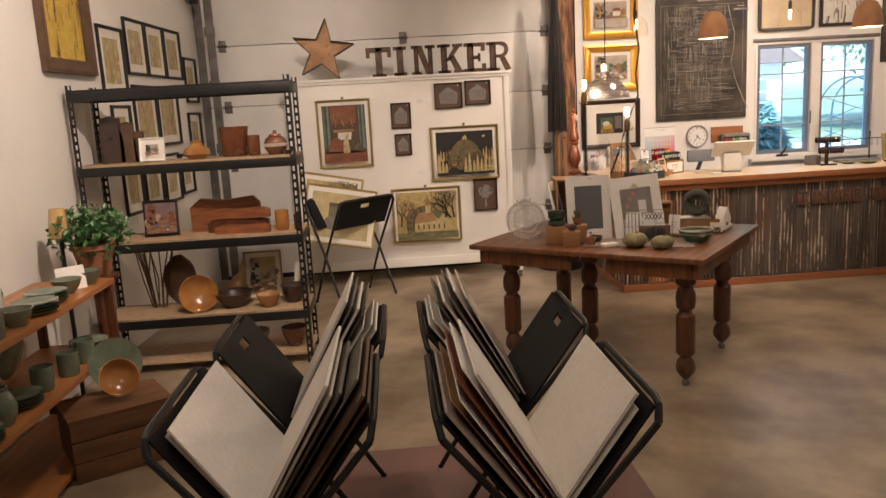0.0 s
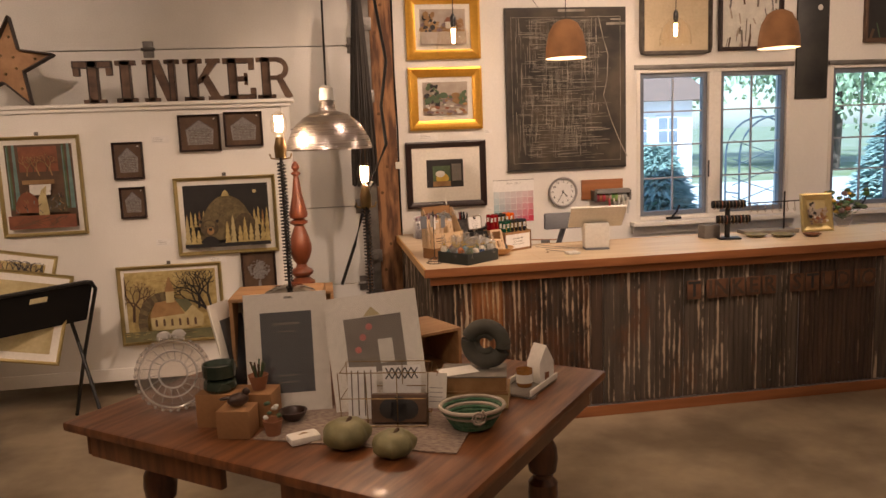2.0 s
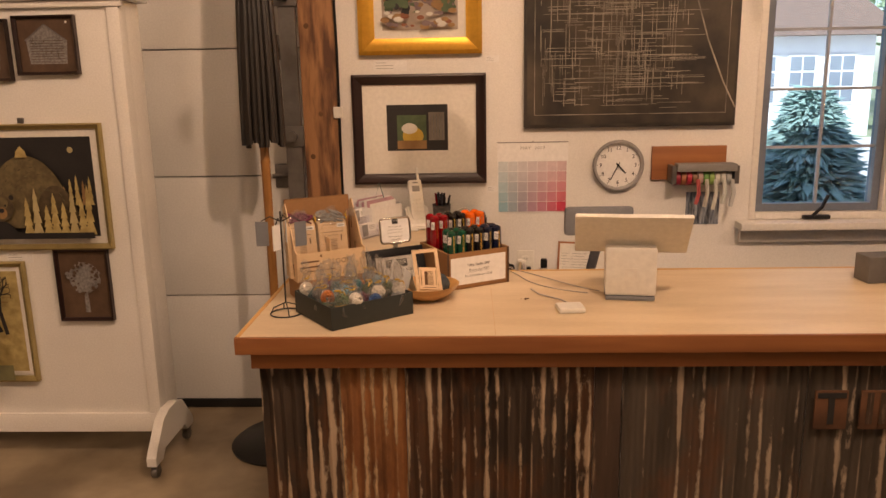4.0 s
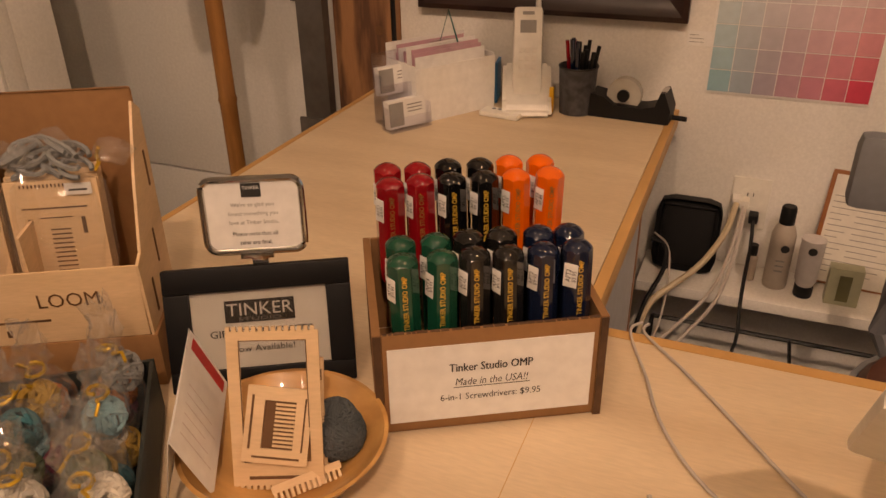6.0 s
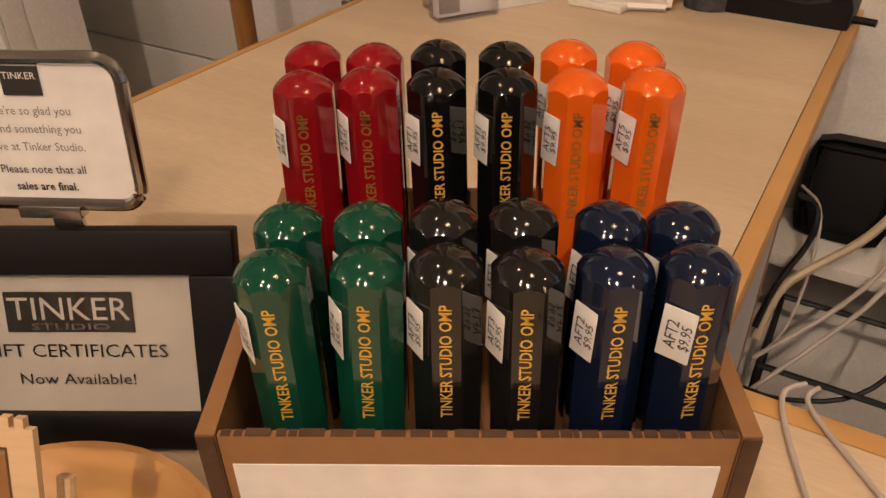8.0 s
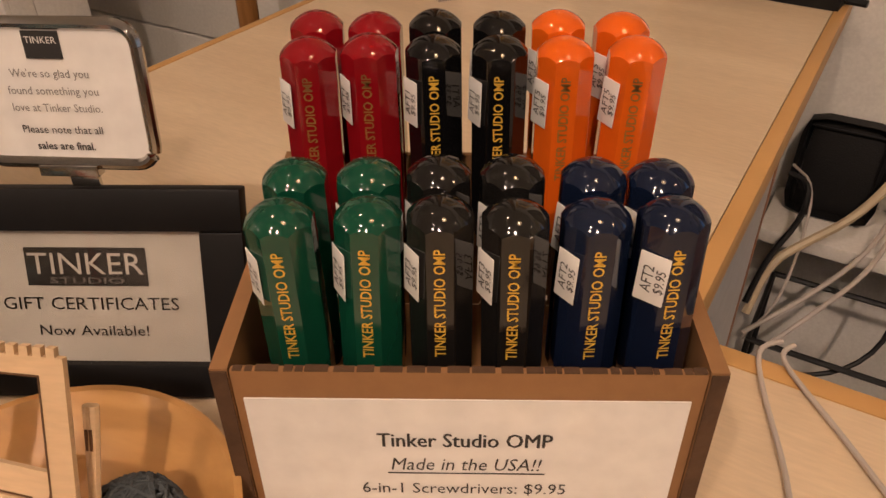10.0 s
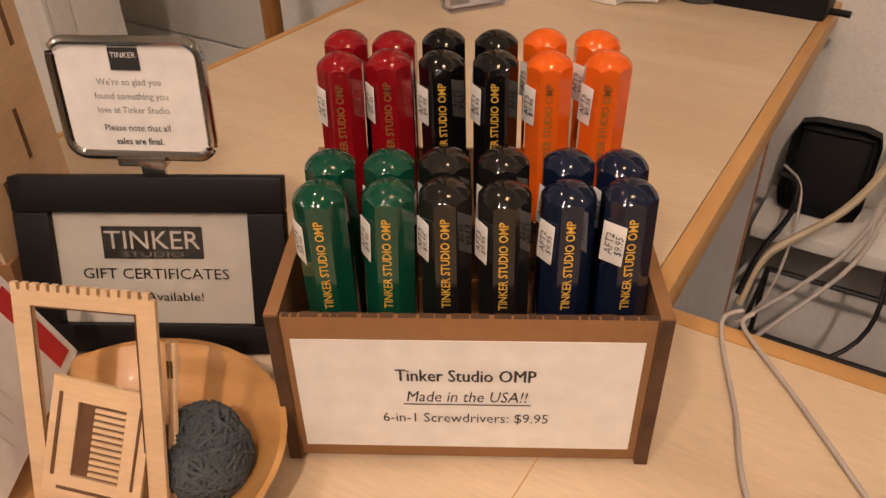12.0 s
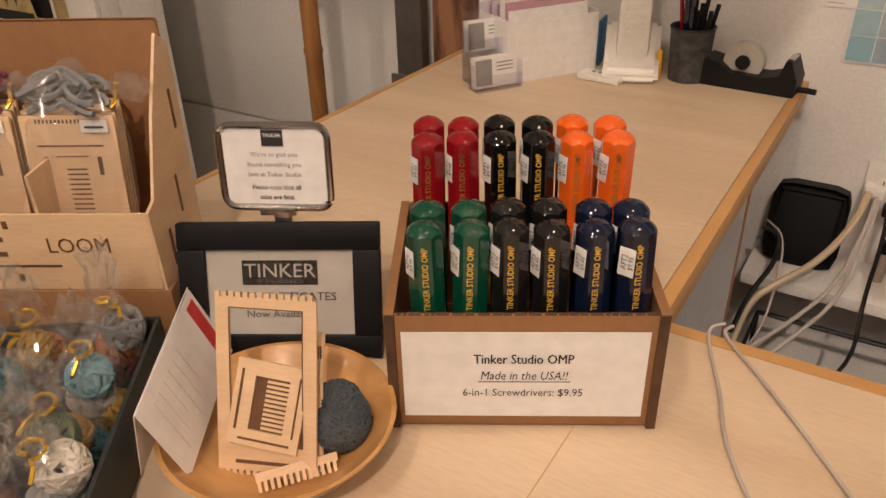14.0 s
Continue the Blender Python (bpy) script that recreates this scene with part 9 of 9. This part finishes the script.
for x, y, z, w in ((3.117, 3.97, 2.22, 2.4), (1.616, 3.635, 2.165, 2.4), (4.62, 3.72, 2.235, 2.4)):
    gl = thing("pendant_lamp", pose(x, y, z), "clear glass pendant with a long filament bulb", "pendant lamp", "glass pendant lamps")
    part("glass_shade", turned([(0.10, -0.055), (0.098, 0.0), (0.085, 0.06), (0.05, 0.10), (0.018, 0.115)], 32, None, False), BULBG, gl).visible_shadow = False
    part("socket", turned([(0.013, 0.085), (0.016, 0.11), (0.016, 0.14), (0.006, 0.16)], 14), BLACK, gl)
    part("bulb", turned([(0.004, -0.01), (0.018, 0.0), (0.019, 0.05), (0.012, 0.084)], 16), BULBG, gl).visible_shadow = False
    fil = bmesh.new()
    for k in range(5):
        a = k * 1.2566
        tube(fil, [(0.006 * math.cos(a), 0.006 * math.sin(a), 0.0), (0.009 * math.cos(a + 0.4), 0.009 * math.sin(a + 0.4), 0.075)], 0.0028, 6)
    part("filament", fil, FILAMENT, gl).visible_shadow = False
    cable(gl, 0.16)
    lamp(x, y, z + 0.04, w, 0.025, "bulb_light")
tw = solo("festoon_cable", bar([(1.07, 1.90, CEIL - 0.002), (1.055, 1.89, 2.9), (1.075, 1.89, 2.4), (1.04, 1.88, 2.1), (1.07, 1.88, 1.9), (1.045, 1.87, 1.75), (1.055, 1.86, 1.62), (1.0, 1.85, 1.50), (0.96, 1.86, 1.38), (0.93, 1.86, 1.28), (0.88, 1.87, 1.145)], 0.0055, 7), BLACK, "twisted black lamp cable hanging to the table", "cable")

# ---- far end of the counter ----
jr = thing("bracelet_stand", on_counter(3.34, 3.70, -12) @ Matrix.Diagonal((0.78, 0.85, 0.95, 1)), "black velvet bracelet stand with two bars of bracelets", "jewellery stand")
part("foot", box(-0.07, -0.05, 0, 0.10, 0.05, 0.012, 0.003), BLACK, jr)
part("post", box(-0.018, -0.012, 0.0125, 0.018, 0.012, 0.22, 0.003), BLACK, jr)
for z, a, b in ((0.235, -0.13, 0.13), (0.135, -0.09, 0.17)):
    rl = part("velvet_bar", bar([(a, -0.02, z), (b, -0.02, z)], 0.026, 14), CANVAS, jr)
    for k in range(9):
        x = a + 0.02 + k * (b - a - 0.04) / 8
        part("bracelet", bar([(x, -0.02 + 0.029 * math.cos(q), z + 0.029 * math.sin(q) - 0.003) for q in np.linspace(0, 6.283, 15)], 0.0035, 5), (BRASS, IRON, A_RUST, CHROME)[k % 4], rl)
bxg = solo("grey_cement_pot", box(-0.055, -0.04, 0, 0.055, 0.04, 0.085, 0.004), surf("grey_cement", (0.16, 0.15, 0.14), None, 8, 0.8, 0.2), "small grey cement box beside the bracelets", "box", on_counter(3.27, 3.80, 5))
es = thing("earring_stand", on_counter(3.78, 3.86, -5), "thin black T-shaped earring stand on a wooden tray", "jewellery stand")
part("tray", box(-0.24, -0.07, 0, 0.12, 0.07, 0.022, 0.004), A_GREY, es)
part("post", bar([(0.05, 0, 0.022), (0.05, 0, 0.27)], 0.006, 8), BLACK, es)
part("arm", bar([(-0.2, 0, 0.20), (0.17, 0, 0.205)], 0.004, 8), BLACK, es)
for k in range(7):
    x = -0.18 + k * 0.05
    part("earring", bar([(x, 0, 0.20), (x, -0.002, 0.165), (x + 0.008, -0.002, 0.15), (x, -0.002, 0.138), (x - 0.008, -0.002, 0.15), (x, -0.002, 0.165)], 0.0022, 5), (CHROME, BRASS)[k % 2], es)
for x, y, r in ((3.70, 3.66, 0.075), (3.86, 3.60, 0.055), (3.55, 3.72, 0.07)):
    pot("trinket_dish", x, y, CZ, [(0.001, 0), (r * 0.6, 0), (r, 0.016), (r * 1.02, 0.019), (r * 0.6, 0.007), (0.001, 0.006)], CLAYR if r < 0.07 else SQ, "small shallow trinket dish on the counter", "dish", group="trinket dishes")
picture(on_counter(4.00, 3.77, -6) @ pose(0, 0, 0.128, -10), 0.21, 0.25, 0.045, PALEGOLD, "cream framed small print standing on the counter", art_landscape(77, A_CREAM, A_SKY), depth=0.015)
fv = thing("flower_arrangement", on_counter(4.33, 3.95), "low arrangement of red, yellow and green flowers", "flowers")
part("vase", turned([(0.03, 0), (0.06, 0.05), (0.05, 0.09), (0.055, 0.10), (0.045, 0.09)], 20), PLATEG, fv)
rg = random.Random(13)
for k in range(40):
    a, r, z = rg.uniform(0, 6.28), rg.uniform(0.02, 0.16), rg.uniform(0.10, 0.25)
    mt = (A_GREEN, A_YEL, A_RUST, A_GREEN, A_MAUVE, PLANT)[k % 6]
    st_ = part("stem", bar([(0, 0, 0.05), (r * 0.6 * math.cos(a), r * 0.6 * math.sin(a), z * 0.7), (r * math.cos(a), r * math.sin(a), z)], 0.002, 5), PLANT, fv)
    part("flower_head", ball(bmesh.new(), (r * math.cos(a), r * math.sin(a), z), rg.uniform(0.012, 0.026), (1, 1, 0.7), 8, 0.4), mt, st_)
for k in range(4):
    solo("paper_roll", bar([(4.75, 3.55 + 0.09 * k, CZ + 0.046 + (0.075 if k == 3 else 0)), (5.75, 3.62 + 0.09 * k - (0.25 if k == 3 else 0), CZ + 0.046 + (0.075 if k == 3 else 0))], 0.045, 16), (PAPER, MATB, A_BROWN, PAPER)[k], "roll of wrapping paper lying on the counter", "paper roll", None, "rolls on the counter")
for k in range(3):
    solo("flat_print", box(-0.24, -0.16, 0, 0.24, 0.16, 0.006), (PAPER, A_GREY, A_BLUE)[k], "flat print lying on the counter", "print", on_counter(4.6 + 0.1 * k, 3.46, 8 * k, CZ + 0.0005 + 0.0065 * k), "prints on the counter")
